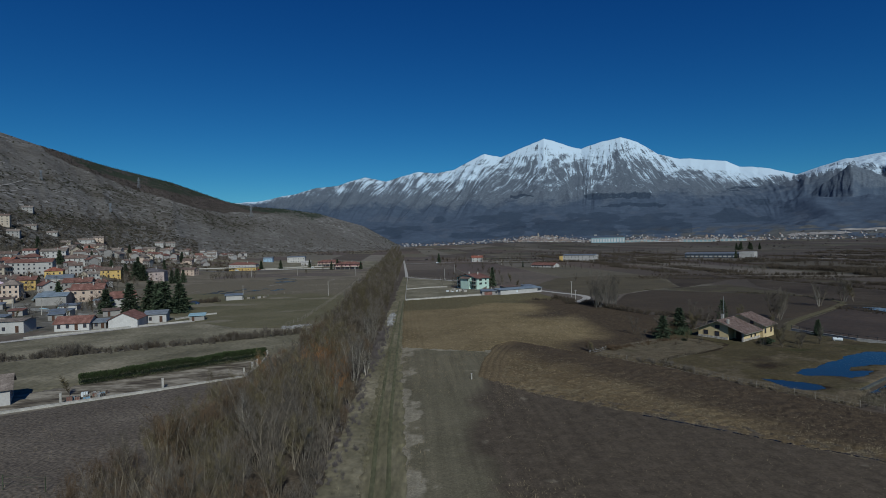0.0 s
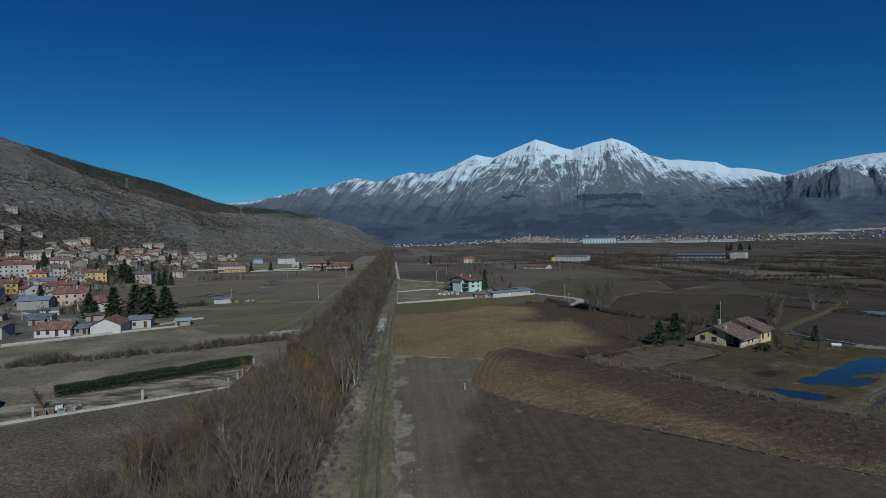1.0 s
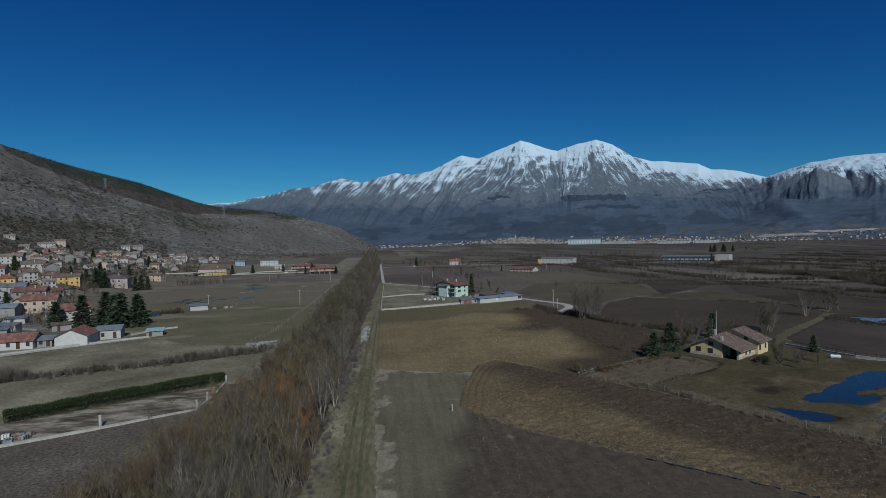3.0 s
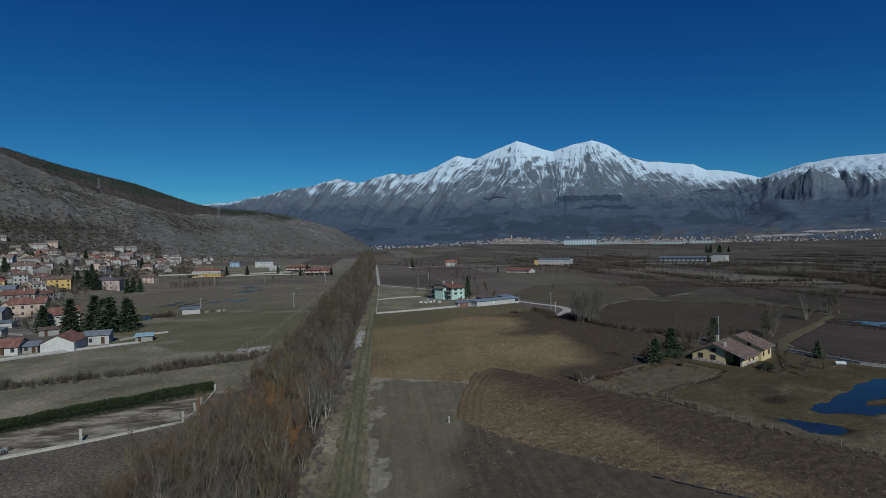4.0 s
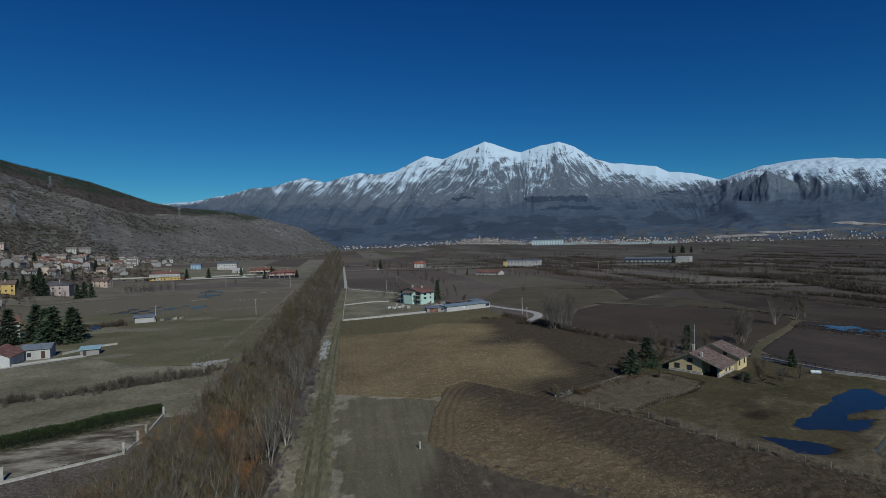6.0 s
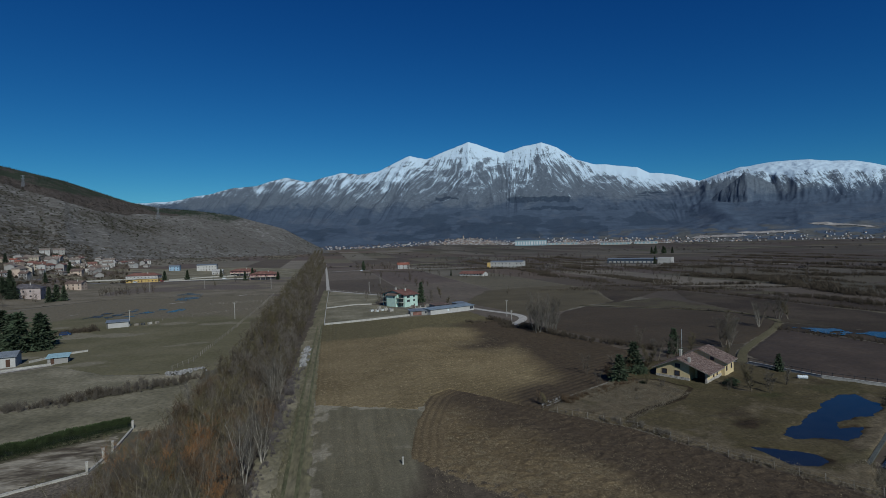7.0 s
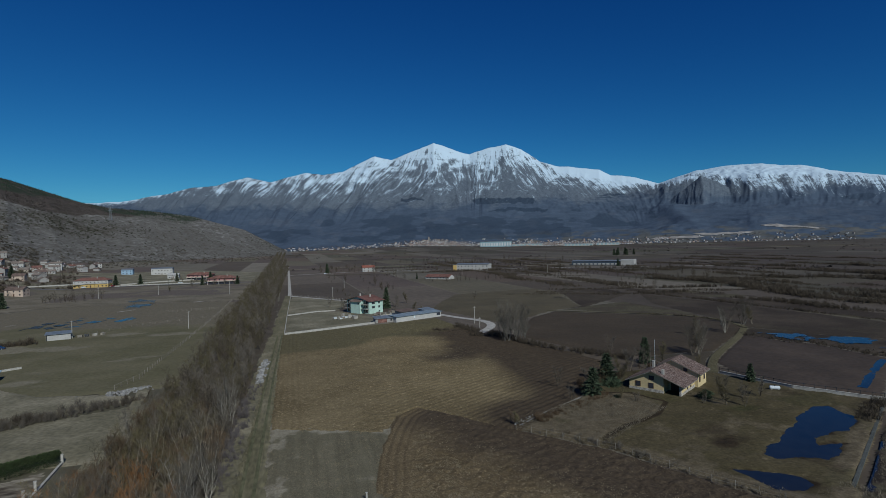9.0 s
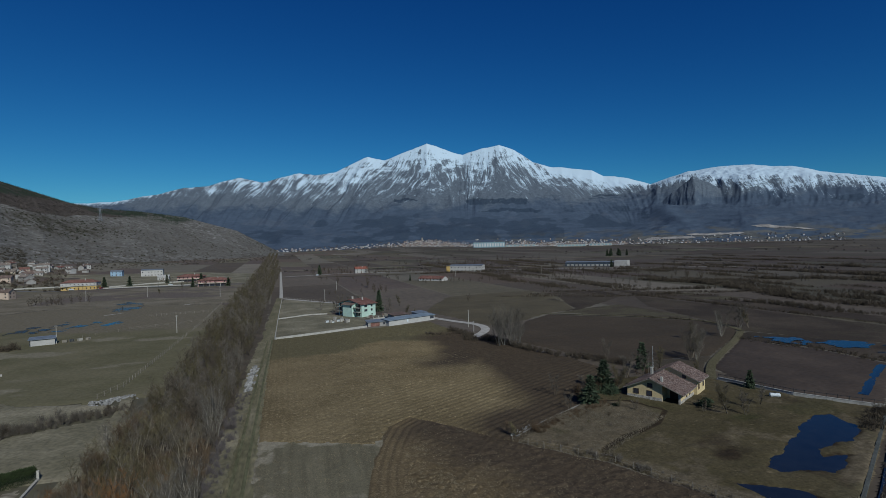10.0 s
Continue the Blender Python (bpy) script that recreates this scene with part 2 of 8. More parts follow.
concrete = material("pale_concrete", [(0.3, (0.29, 0.28, 0.255)), (0.7, (0.44, 0.43, 0.395))], 0.7, 8, fine=4.0, fine_amount=0.25)
stone = material("pale_limestone", [(0.3, (0.15, 0.15, 0.148)), (0.7, (0.32, 0.32, 0.315))], 1.2, 7, world_space=False, vary=0.3, bump=0.6)
twig_brown = material("brown_twigs", two((0.106, 0.071, 0.042)), 0.7, 4, world_space=False, vary=0.4, bump=0, fine_amount=0.3)
twig_grey = material("grey_twigs", two((0.110, 0.097, 0.080)), 0.7, 4, world_space=False, vary=0.4, bump=0, fine_amount=0.3)
twig_olive = material("olive_twigs", two((0.110, 0.093, 0.049)), 0.7, 4, world_space=False, vary=0.4, bump=0, fine_amount=0.3)
# brown darkened by about a quarter: self-shade of crowded twigs painted in
twig_deep_shaded = material("deep_brown_shaded_twigs", two((0.074, 0.060, 0.044)), 0.3, 4, bump=0, fine_amount=0.35)
twig_mauve = material("mauve_twigs", two((0.105, 0.093, 0.092)), 0.7, 4, world_space=False, vary=0.2, bump=0, fine_amount=0.3)
twig_red = material("orange_twigs", two((0.21, 0.105, 0.042)), 0.7, 4, world_space=False, vary=0.2, bump=0, fine_amount=0.3)
bark_brown = material("brown_bark", two((0.185, 0.160, 0.122)), 3, 5, world_space=False, vary=0.45, bump=0.4, stretch=(1, 1, 0.2))
bark_pale = material("pale_bark", [(0.35, (0.184, 0.170, 0.142)), (0.6, (0.419, 0.392, 0.339))], 2.5, 5, world_space=False, bump=0.3, stretch=(1, 1, 0.4), vary=0.3)
# needles lightened and blued: haze over the far conifers put into the colour
needles = material("dark_conifer_needles", two((0.044, 0.064, 0.036), 0.6, 1.4), 0.8, 5, world_space=False, vary=0.25, bump=0, fine_amount=0.4)
evergreen = material("evergreen_hedge_leaves", two((0.034, 0.052, 0.018), 0.6, 1.5), 0.9, 5, world_space=True, bump=0, fine_amount=0.4)
straw = material("straw_stubble", two((0.215, 0.178, 0.114), 0.6, 1.4), 0.4, 4, bump=0, fine_amount=0.3)
reed = material("pale_dead_reeds", two((0.152, 0.132, 0.096), 0.65, 1.3), 0.4, 4, bump=0, fine_amount=0.35)
wood_grey = material("weathered_wood", two((0.23, 0.21, 0.18)), 3, 5, world_space=False, stretch=(1, 1, 0.15), vary=0.2)
# pane colour raised from near black to paint in the village haze
glass_dark = material("dark_window_glass", two((0.040, 0.046, 0.060)), 1, 2, rough=0.12, bump=0, spec=0.5)
shutter = material("brown_shutter_wood", two((0.075, 0.038, 0.024)), 4, 4, world_space=False, rough=0.6)
metal_roof = material("weathered_metal_sheet", two((0.22, 0.25, 0.28)), 0.6, 6, rough=0.45, metal=0.3, world_space=False)
iron = material("dark_iron", two((0.06, 0.065, 0.07)), 2, 4, rough=0.5, metal=0.6)
white_paint = material("white_enamel", two((0.60, 0.66, 0.69), 0.93, 1.04), 2, 4, rough=0.4, world_space=False)
mud = material("pond_mud", [(0.3, (0.045, 0.034, 0.022)), (0.7, (0.10, 0.078, 0.048))], 0.15, 8, fine=1.0)


def tile_roof(name, c):
    """Clay pantiles: rows of rounded tiles as relief, lichen and weather in the colour."""
    m = material(name, [(0.3, tuple(v * 0.65 for v in c)), (0.5, c), (0.7, tuple(min(1, v * 1.4 + 0.03) for v in c))], 0.5, 8, rough=0.85, fine=3.5, fine_amount=0.45, world_space=False, vary=0.12, bump=0.5, bump_scale=4)
    return m


def plaster(name, c):
    return material(name, [(0.25, tuple(v * 0.78 for v in c)), (0.55, c), (0.8, tuple(min(1, v * 1.06) for v in c))], 0.35, 8, rough=0.9, fine=2.5, fine_amount=0.12, world_space=False, vary=0.1, bump=0.15)


ROOFS = [tile_roof("red_roof_tiles", (0.165, 0.080, 0.064)), tile_roof("brown_roof_tiles", (0.140, 0.100, 0.084)), tile_roof("grey_brown_roof_tiles", (0.180, 0.150, 0.130)), tile_roof("bright_red_roof_tiles", (0.22, 0.080, 0.056))]
roof_violet = material("weathered_mauve_tiles", [(0.36, (0.073, 0.047, 0.041)), (0.5, (0.150, 0.105, 0.093)), (0.64, (0.241, 0.194, 0.176))], 2.2, 9, rough=0.85, fine=4.0, fine_amount=0.6, world_space=False, bump=0.5, bump_scale=4)
WALLS = [plaster("white_plaster", (0.40, 0.395, 0.38)), plaster("cream_plaster", (0.40, 0.35, 0.28)), plaster("peach_plaster", (0.47, 0.375, 0.305)), plaster("grey_plaster", (0.27, 0.262, 0.25)), plaster("ochre_plaster", (0.50, 0.35, 0.13)), plaster("pink_plaster", (0.37, 0.20, 0.195)), plaster("lilac_plaster", (0.55, 0.46, 0.55))]
wall_ochre = plaster("pale_ochre_plaster", (0.56, 0.45, 0.255))
wall_white = plaster("fresh_white_plaster", (0.50, 0.495, 0.48))
wall_mint = plaster("mint_green_plaster", (0.47, 0.64, 0.56))
wall_villa = plaster("grey_pink_plaster", (0.40, 0.335, 0.32))
roof_slate = tile_roof("dark_slate_tiles", (0.085, 0.078, 0.085))
roof_blue = material("faded_blue_sheet_roof", two((0.20, 0.25, 0.295)), 0.5, 6, rough=0.5, world_space=False)
lane_green = material("green_lane_grass", [(0.35, (0.084, 0.086, 0.043)), (0.65, (0.116, 0.114, 0.063))], 0.25, 8, fine=2.0, fine_amount=0.4, stretch=(1, 0.3, 1))
bark_grey = material("grey_bark", two((0.17, 0.16, 0.14)), 3, 5, world_space=False, vary=0.3, bump=0.4, stretch=(1, 1, 0.2))
bark_dark = material("dark_bark", two((0.105, 0.090, 0.070)), 3, 5, world_space=False, vary=0.3, bump=0.4, stretch=(1, 1, 0.2))


# ---- ground ----
def parcel_material():
    """The far plain: long narrow plots, each with its own crop or soil, under broad and fine mottling."""
    m = material("plain_of_plots", [(0.3, (0.8, 0.8, 0.8)), (0.7, (1.2, 1.2, 1.2))], 0.012, 9, fine=0.25, fine_amount=0.3, bump=0.5, bump_scale=0.6, dist=0.25)
    n, l = m.node_tree.nodes, m.node_tree.links
    b = n["Principled BSDF"]
    old = b.inputs["Base Color"].links[0].from_socket
    geo = n.new("ShaderNodeNewGeometry")
    mp = n.new("ShaderNodeMapping")
    mp.inputs["Rotation"].default_value = (0, 0, radians(88))
    l.new(geo.outputs["Position"], mp.inputs["Vector"])
    br = n.new("ShaderNodeTexBrick")
    br.offset, br.squash = 0.37, 1.0
    br.inputs["Color1"].default_value, br.inputs["Color2"].default_value = (0, 0, 0, 1), (1, 1, 1, 1)
    br.inputs["Mortar"].default_value = (0.5, 0.5, 0.5, 1)
    br.inputs["Scale"].default_value, br.inputs["Mortar Size"].default_value = 1.0, 0.6
    br.inputs["Brick Width"].default_value, br.inputs["Row Height"].default_value = 230.0, 58.0
    l.new(mp.outputs[0], br.inputs["Vector"])
    cols = ramp_node(n, [(0.0, (0.086, 0.068, 0.050)), (0.16, (0.125, 0.108, 0.072)), (0.3, (0.110, 0.082, 0.060)), (0.44, (0.146, 0.130, 0.099)), (0.56, (0.094, 0.086, 0.057)), (0.68, (0.180, 0.158, 0.124)), (0.8, (0.118, 0.096, 0.074)), (0.9, (0.103, 0.079, 0.064))], True)
    l.new(br.outputs["Color"], cols.inputs["Fac"])
    mix = n.new("ShaderNodeMix")
    mix.data_type, mix.blend_type = "RGBA", "MULTIPLY"
    mix.inputs["Factor"].default_value = 1.0
    l.new(cols.outputs[0], mix.inputs["A"])
    l.new(old, mix.inputs["B"])
    where, damp, wet = n.new("ShaderNodeSeparateXYZ"), n.new("ShaderNodeMapRange"), n.new("ShaderNodeMix")
    l.new(geo.outputs["Position"], where.inputs[0])
    l.new(where.outputs["X"], damp.inputs["Value"])
    for key, v in (("From Min", 80.0), ("From Max", 400.0), ("To Min", 0.0), ("To Max", 0.52)):
        damp.inputs[key].default_value = v
    wet.data_type = "RGBA"
    wet.inputs["B"].default_value = (0.030, 0.022, 0.016, 1)
    l.new(damp.outputs[0], wet.inputs["Factor"])
    l.new(mix.outputs["Result"], wet.inputs["A"])
    l.new(wet.outputs["Result"], b.inputs["Base Color"])
    return m


radii = np.r_[0.0, np.geomspace(12, 4850, 230)]
bearings = np.radians(np.linspace(-180, 180, 361))
rr, aa = np.meshgrid(radii, bearings, indexing="ij")
gx, gy = rr * np.sin(aa), 17 + rr * np.cos(aa)
gz = lift(gx, gy) - 0.06 + np.where(rr > 350, (fbm(gx / 90, gy / 90, 4) - 0.5) * 0.7, 0)
ground = new("ground", grid_mesh("ground", np.stack([gx, gy, gz], -1), parcel_material()))
tagged(ground, "broad flat valley floor of brown winter plots", "ground", kind="structure")


def sheet(name, poly, mat, label, step=2.0, z=0.0, relief=None, category="field", wob=0.9, grain=3.0):
    """A piece of land with a ragged edge; relief(x, y) gives its height."""
    px, py = [p[0] for p in poly], [p[1] for p in poly]
    xs, ys = np.arange(min(px) - step, max(px) + 2 * step, step), np.arange(min(py) - step, max(py) + 2 * step, step)
    gx, gy = np.meshgrid(xs, ys, indexing="ij")
    ex, ey = gx + (fbm(gx / grain, gy / grain, 3, 3) - 0.5) * wob, gy + (fbm(gx / grain, gy / grain, 7, 3) - 0.5) * wob
    rim = np.full(gx.shape, 1e9)
    for (x0, y0), (x1, y1) in zip(poly, poly[1:] + poly[:1]):
        f = np.clip(((ex - x0) * (x1 - x0) + (ey - y0) * (y1 - y0)) / ((x1 - x0) ** 2 + (y1 - y0) ** 2), 0, 1)
        rim = np.minimum(rim, np.hypot(ex - x0 - f * (x1 - x0), ey - y0 - f * (y1 - y0)))
    rim = smooth(0, max(0.9, 1.5 * step), np.where(inside(ex, ey, poly), rim, 0))
    gz = lift(gx, gy) - 0.055 + (0.055 + z + (relief(gx, gy) if relief else 0.0)) * rim
    cx, cy = (ex[:-1, :-1] + ex[1:, 1:]) / 2, (ey[:-1, :-1] + ey[1:, 1:]) / 2
    ob = new(name, grid_mesh(name, np.stack([gx, gy, gz], -1), mat, inside(cx, cy, poly)))
    return tagged(ob, label, category, kind="structure")


def signed(gx, gy, poly):
    """Metres inside an outline, negative outside."""
    rim = np.full(gx.shape, 1e9)
    for (x0, y0), (x1, y1) in zip(poly, poly[1:] + poly[:1]):
        f = np.clip(((gx - x0) * (x1 - x0) + (gy - y0) * (y1 - y0)) / ((x1 - x0) ** 2 + (y1 - y0) ** 2), 0, 1)
        rim = np.minimum(rim, np.hypot(gx - x0 - f * (x1 - x0), gy - y0 - f * (y1 - y0)))
    return np.where(inside(gx, gy, poly), rim, -rim)


def soak(ob, name, rule):
    """Gives a sheet of land a number by place: damp, worn, grassy."""
    co = np.empty(len(ob.data.vertices) * 3, np.float32)
    ob.data.vertices.foreach_get("co", co)
    put_attribute(ob.data, name, rule(co[0::3].astype(float), co[1::3].astype(float)))


def earth(name, c0, c1, layers=(), crumb=None, crumb_scale=1.5, crumb_at=(0.56, 0.68), fine=2.6, streak=0.0, turn=0.0, relief=0.8, dist=0.12, mottle=0.5):
    """Soil or turf: two tones by broad patches, crumbs, drill lines, and layers of (attribute, tone, tone) that lie over it."""
    k = Nodes(name, 0.95, 0.12)
    broad, mid, small = k.noise(0.05, 8, 0.65), k.noise(0.6, 6, 0.7), k.noise(fine, 5, 0.7)
    col = k.mix(k.span(broad, 0.36, 0.64), c0, c1)
    if crumb:
        col = k.mix(k.span(k.noise(crumb_scale, 5, 0.75), *crumb_at), col, crumb)
    for attr, a, b in layers:
        col = k.mix(k.span(k.calc("ADD", k.attr(attr), k.calc("MULTIPLY", k.calc("SUBTRACT", mid, 0.5), 0.5)), 0.25, 0.75), col, k.mix(k.span(mid, 0.36, 0.64), a, b))
    shade = k.span(small, 0.28, 0.72, 1 - mottle, 1 + 0.7 * mottle)
    if streak:
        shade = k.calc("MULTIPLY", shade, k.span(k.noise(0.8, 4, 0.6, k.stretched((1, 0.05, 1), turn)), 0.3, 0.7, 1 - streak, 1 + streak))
    both = k.n.new("ShaderNodeCombineColor")
    for c in range(3):
        k.link(shade, both.inputs[c])
    return k.finish(k.mix(1.0, col, both.outputs[0], "MULTIPLY"), k.calc("ADD", small, mid), relief, dist)


def furrow_way(gx, gy):
    """Distance across the furrows of the ploughed field."""
    return gx * -0.5 + gy * 0.866 + (fbm(gx / 30, gy / 30, 5, 3) - 0.5) * 1.6


def furrows(gx, gy):
    u = furrow_way(gx, gy)
    strength = 0.05 + 0.15 * smooth(5, 35, gx) * smooth(0.25, 0.5, fbm(gx / 13, gy / 13, 15, 3))
    edge = gx - np.interp(gy, [144, 213, 262], [-3.7, -5.4, -6.2])
    ruts = 0.16 * np.abs(np.sin(edge * math.pi / 1.3)) * smooth(7.0, 5.5, edge)
    return strength * np.abs(np.sin(u * math.pi / 1.7)) * smooth(4.5, 7, edge) + ruts + 0.34 * fbm(gx / 0.9, gy / 0.9, 8, 3) * fbm(gx / 11, gy / 11, 9, 2)


def rough_ground(gx, gy):
    return 0.12 * fbm(gx / 1.1, gy / 1.1, 21, 3) + 0.05 * np.abs(np.sin(gx * math.pi / 1.8))


PLOUGHED = [(-4.0, 152.6), (16.5, 144), (20.5, 152.5), (25.5, 156.6), (31, 150), (40.4, 137), (50.4, 145), (62.4, 152.5), (85, 176), (82, 196), (74, 212), (70, 231), (64, 257), (61, 284), (41, 277), (11, 270), (-6.4, 263.5)]
CLODS = [(17.2, 144.4), (14, 134), (11.5, 121), (20, 108), (33, 96), (54, 75), (84, 55), (80, 78), (69, 91.4), (58, 110), (51.5, 124), (40.2, 138), (31.4, 150.6), (25.4, 157.2), (20, 153)]
FALLOW = [(0.2, -40), (-1.2, 73), (-2.2, 94), (-4.2, 155), (18.4, 146.2), (15.6, 134), (15, 121), (18, 111), (16, 90), (20, 60), (20, -40)]
BARE = [(11.5, 118.5), (13, 111), (9, 90), (12, 60), (13.5, -40), (95, -40), (95, 54), (58, 79), (37, 100), (24, 112)]
POND = [(72.2, 115.4), (77, 118), (85.3, 122.6), (93.9, 127.9), (100.4, 131), (104, 130.4), (102.6, 127), (102.8, 124.5), (100.8, 122), (94.5, 118.6), (91.5, 119.4), (86, 117.2), (83.6, 115), (87.1, 114.9), (88.5, 114.2), (83, 110.9), (79.4, 110), (78.4, 111.6), (72.8, 113.3)]
POOL = [(63.4, 112.2), (66.6, 110.6), (69.4, 109), (71.2, 107.2), (70.2, 104.6), (67.7, 104), (64.9, 105), (64.4, 107.5)]


def hollow(gx, gy, poly, ragged):
    """How deep inside an outline a place lies, in metres, the outline worn by noise."""
    ex, ey = gx + (fbm(gx / 5, gy / 5, 61, 4) - 0.5) * 2 * ragged, gy + (fbm(gx / 5, gy / 5, 67, 4) - 0.5) * 2 * ragged
    rim = np.full(gx.shape, 1e9)
    for (x0, y0), (x1, y1) in zip(poly, poly[1:] + poly[:1]):
        f = np.clip(((ex - x0) * (x1 - x0) + (ey - y0) * (y1 - y0)) / ((x1 - x0) ** 2 + (y1 - y0) ** 2), 0, 1)
        rim = np.minimum(rim, np.hypot(ex - x0 - f * (x1 - x0), ey - y0 - f * (y1 - y0)))
    return np.where(inside(ex, ey, poly), rim, -rim)


ROUGH = [(40, 138), (50, 126), (52.3, 129), (59, 132.9), (68.6, 136.5), (75, 142.6), (72, 150), (62.5, 153)]


def yard_relief(gx, gy):
    wet = np.maximum(smooth(-1.2, 1.4, hollow(gx, gy, POND, 0.9)), smooth(-0.9, 0.9, hollow(gx, gy, POOL, 0.7)))
    calm = 1 - 0.5 * np.maximum(smooth(-6, 0, signed(gx, gy, POND)), smooth(-3, 0, signed(gx, gy, POOL)))
    return 0.24 + (0.2 * fbm(gx / 4, gy / 4, 51, 3) + 0.34 * (fbm(gx / 2.4, gy / 2.4, 53, 4) - 0.42)) * calm - 0.33 * wet + 0.16 * (fbm(gx / 1.0, gy / 1.0, 189, 3) - 0.5) + 0.12 * smooth(-0.5, 0.6, signed(gx, gy, ROUGH))


DAMP = [(39.5, 141.5), (50.4, 145.6), (62.2, 153), (88, 176), (84, 196), (76, 212), (72, 231), (66, 252), (54, 243), (55.5, 223), (50, 207), (46, 203), (59, 206), (61.5, 199.5), (59.4, 183), (57.5, 168), (56.6, 157), (51.8, 153), (44, 148.4)]
OLIVE = [(-8, 225.5), (14, 229.5), (35, 245), (53, 238), (64, 251), (64, 290), (41, 282), (11, 275), (-8, 268)]
soil_tan = earth("ploughed_soil", (0.140, 0.108, 0.059), (0.207, 0.162, 0.092), (("olive", (0.100, 0.086, 0.047), (0.134, 0.115, 0.065)), ("damp", (0.054, 0.040, 0.027), (0.077, 0.059, 0.040))), (0.292, 0.231, 0.141), 1.3, (0.55, 0.70), dist=0.2)
field = sheet("field_ploughed", PLOUGHED, soil_tan, "tan-brown ploughed field with long furrows and a damp dark side", 0.33, 0.04, furrows)
soak(field, "damp", lambda x, y: smooth(-17.0, 4.0, signed(x, y, DAMP) + 8 * (fbm(x / 9, y / 9, 71, 4) - 0.5)))
soak(field, "olive", lambda x, y: smooth(-7.0, 5.0, signed(x, y, OLIVE) + 7 * (fbm(x / 14, y / 8, 73, 4) - 0.5)))


def headland(gx, gy):
    """Curved ruts that follow the turn of the plough, and loose clods beyond them."""
    line = [(25.4, 157.2), (20.5, 152.5), (17, 144), (14, 134), (11.6, 121)]
    near = np.full(gx.shape, 1e9)
    for (x0, y0), (x1, y1) in zip(line, line[1:]):
        f = np.clip(((gx - x0) * (x1 - x0) + (gy - y0) * (y1 - y0)) / ((x1 - x0) ** 2 + (y1 - y0) ** 2), 0, 1)
        near = np.minimum(near, np.hypot(gx - x0 - f * (x1 - x0), gy - y0 - f * (y1 - y0)))
    return 0.22 * np.abs(np.sin(near * math.pi / 1.4)) * smooth(7, 3.5, near) + 0.7 * np.clip(fbm(gx / 0.8, gy / 0.8, 8, 3) - 0.45, 0, 1) * smooth(3, 8, near)


soil_stubble = earth("stubble_soil", (0.113, 0.084, 0.048), (0.171, 0.130, 0.076), (("damp", (0.063, 0.047, 0.032), (0.090, 0.068, 0.046)),), (0.316, 0.249, 0.160), 1.9, (0.57, 0.68), fine=3.2, dist=0.24, mottle=0.55)
FENCE_STRIP = [(31, 151), (40.4, 138.4), (51.6, 124.2), (58, 110.2), (69, 91.6), (86, 70), (90, 50), (74, 66), (59, 86), (48, 108), (42, 122), (34, 137), (28, 148)]
field = sheet("field_clods", CLODS, soil_stubble, "ploughed field strewn with clods and maize stubble", 0.28, 0.09, headland)
soak(field, "damp", lambda x, y: smooth(-17.0, 3.0, signed(x, y, FENCE_STRIP) + 8 * (fbm(x / 7, y / 7, 75, 4) - 0.5)))
soil_fallow = earth("fallow_soil", (0.118, 0.107, 0.072), (0.151, 0.135, 0.093), (("bare", (0.066, 0.053, 0.039), (0.099, 0.080, 0.060)), ("pale", (0.189, 0.171, 0.128), (0.284, 0.257, 0.196))), (0.195, 0.176, 0.130), 2.6, (0.60, 0.70), fine=4.0, streak=0.16, turn=0.02, dist=0.08, mottle=0.38)
OPEN_FIELD = [(0.2, -40), (-1.2, 73), (-2.2, 94), (-4.2, 155), (18.4, 146.2), (15.6, 134), (13.5, 121), (24, 109), (37, 98.5), (58, 77.5), (95, 52), (95, -40)]
BARE_PART = [(13.5, 121), (9, 100), (8, 80), (12, 50), (13, -40), (110, -40), (110, 60), (58, 84), (37, 105), (22, 118)]
field = sheet("field_fallow", OPEN_FIELD, soil_fallow, "fallow field, grey-green by the lane and bare brown beyond", 0.38, 0.0, lambda x, y: rough_ground(x, y) + 0.05 * fbm(x / 0.8, y / 0.8, 23, 3))
soak(field, "bare", lambda x, y: smooth(-5, 5, signed(x, y, BARE_PART) + 9 * (fbm(x / 9, y / 9, 77, 4) - 0.5)))


def worn_edge(x, y):
    """Dry grass along the lane and the headland, in ragged patches, and a few tufts further in."""
    rim = np.minimum(x - np.interp(y, [-40, 73, 94, 155], [0.2, -1.2, -2.2, -4.2]), 150.5 - y + (x - 3) * -0.35)
    patch = fbm(x / 2.6, y / 3.4, 79, 4)
    return np.clip(smooth(3.0, 0.2, rim - 10 * (patch - 0.5)) + 0.35 * smooth(0.66, 0.8, fbm(x / 3, y / 3, 81, 4)), 0, 1)


soak(field, "pale", worn_edge)
sheet("field_tilled", [(-68, 107.2), (-48, 119.8), (-33, 131.5), (-25, 131), (-25, -40), (-130, -40), (-130, 66)], soil_mauve, "dry tilled field of crumbled earth", 0.42, 0.02, lambda x, y: 0.11 * fbm(x / 0.9, y / 0.9, 31, 3))
sheet("garden_plot", [(-130, 66.5), (-69, 108.6), (-48, 120.8), (-33, 132.5), (-38, 144.5), (-66, 126), (-130, 82)], garden_mat, "mottled garden plot of dark earth and pale dry grass", 0.6, 0.03, lambda x, y: 0.1 * fbm(x / 1.2, y / 1.2, 35, 3))
sheet("meadow_dry", [(-130, 83), (-66, 127), (-39, 146), (-24, 146), (-24, 184), (-60, 168.5), (-101, 151.5), (-150, 132)], grass_dry, "tan dry grass field on a low terrace", 1.0, 0.03, lambda x, y: 0.25 * fbm(x / 6, y / 6, 41, 3))
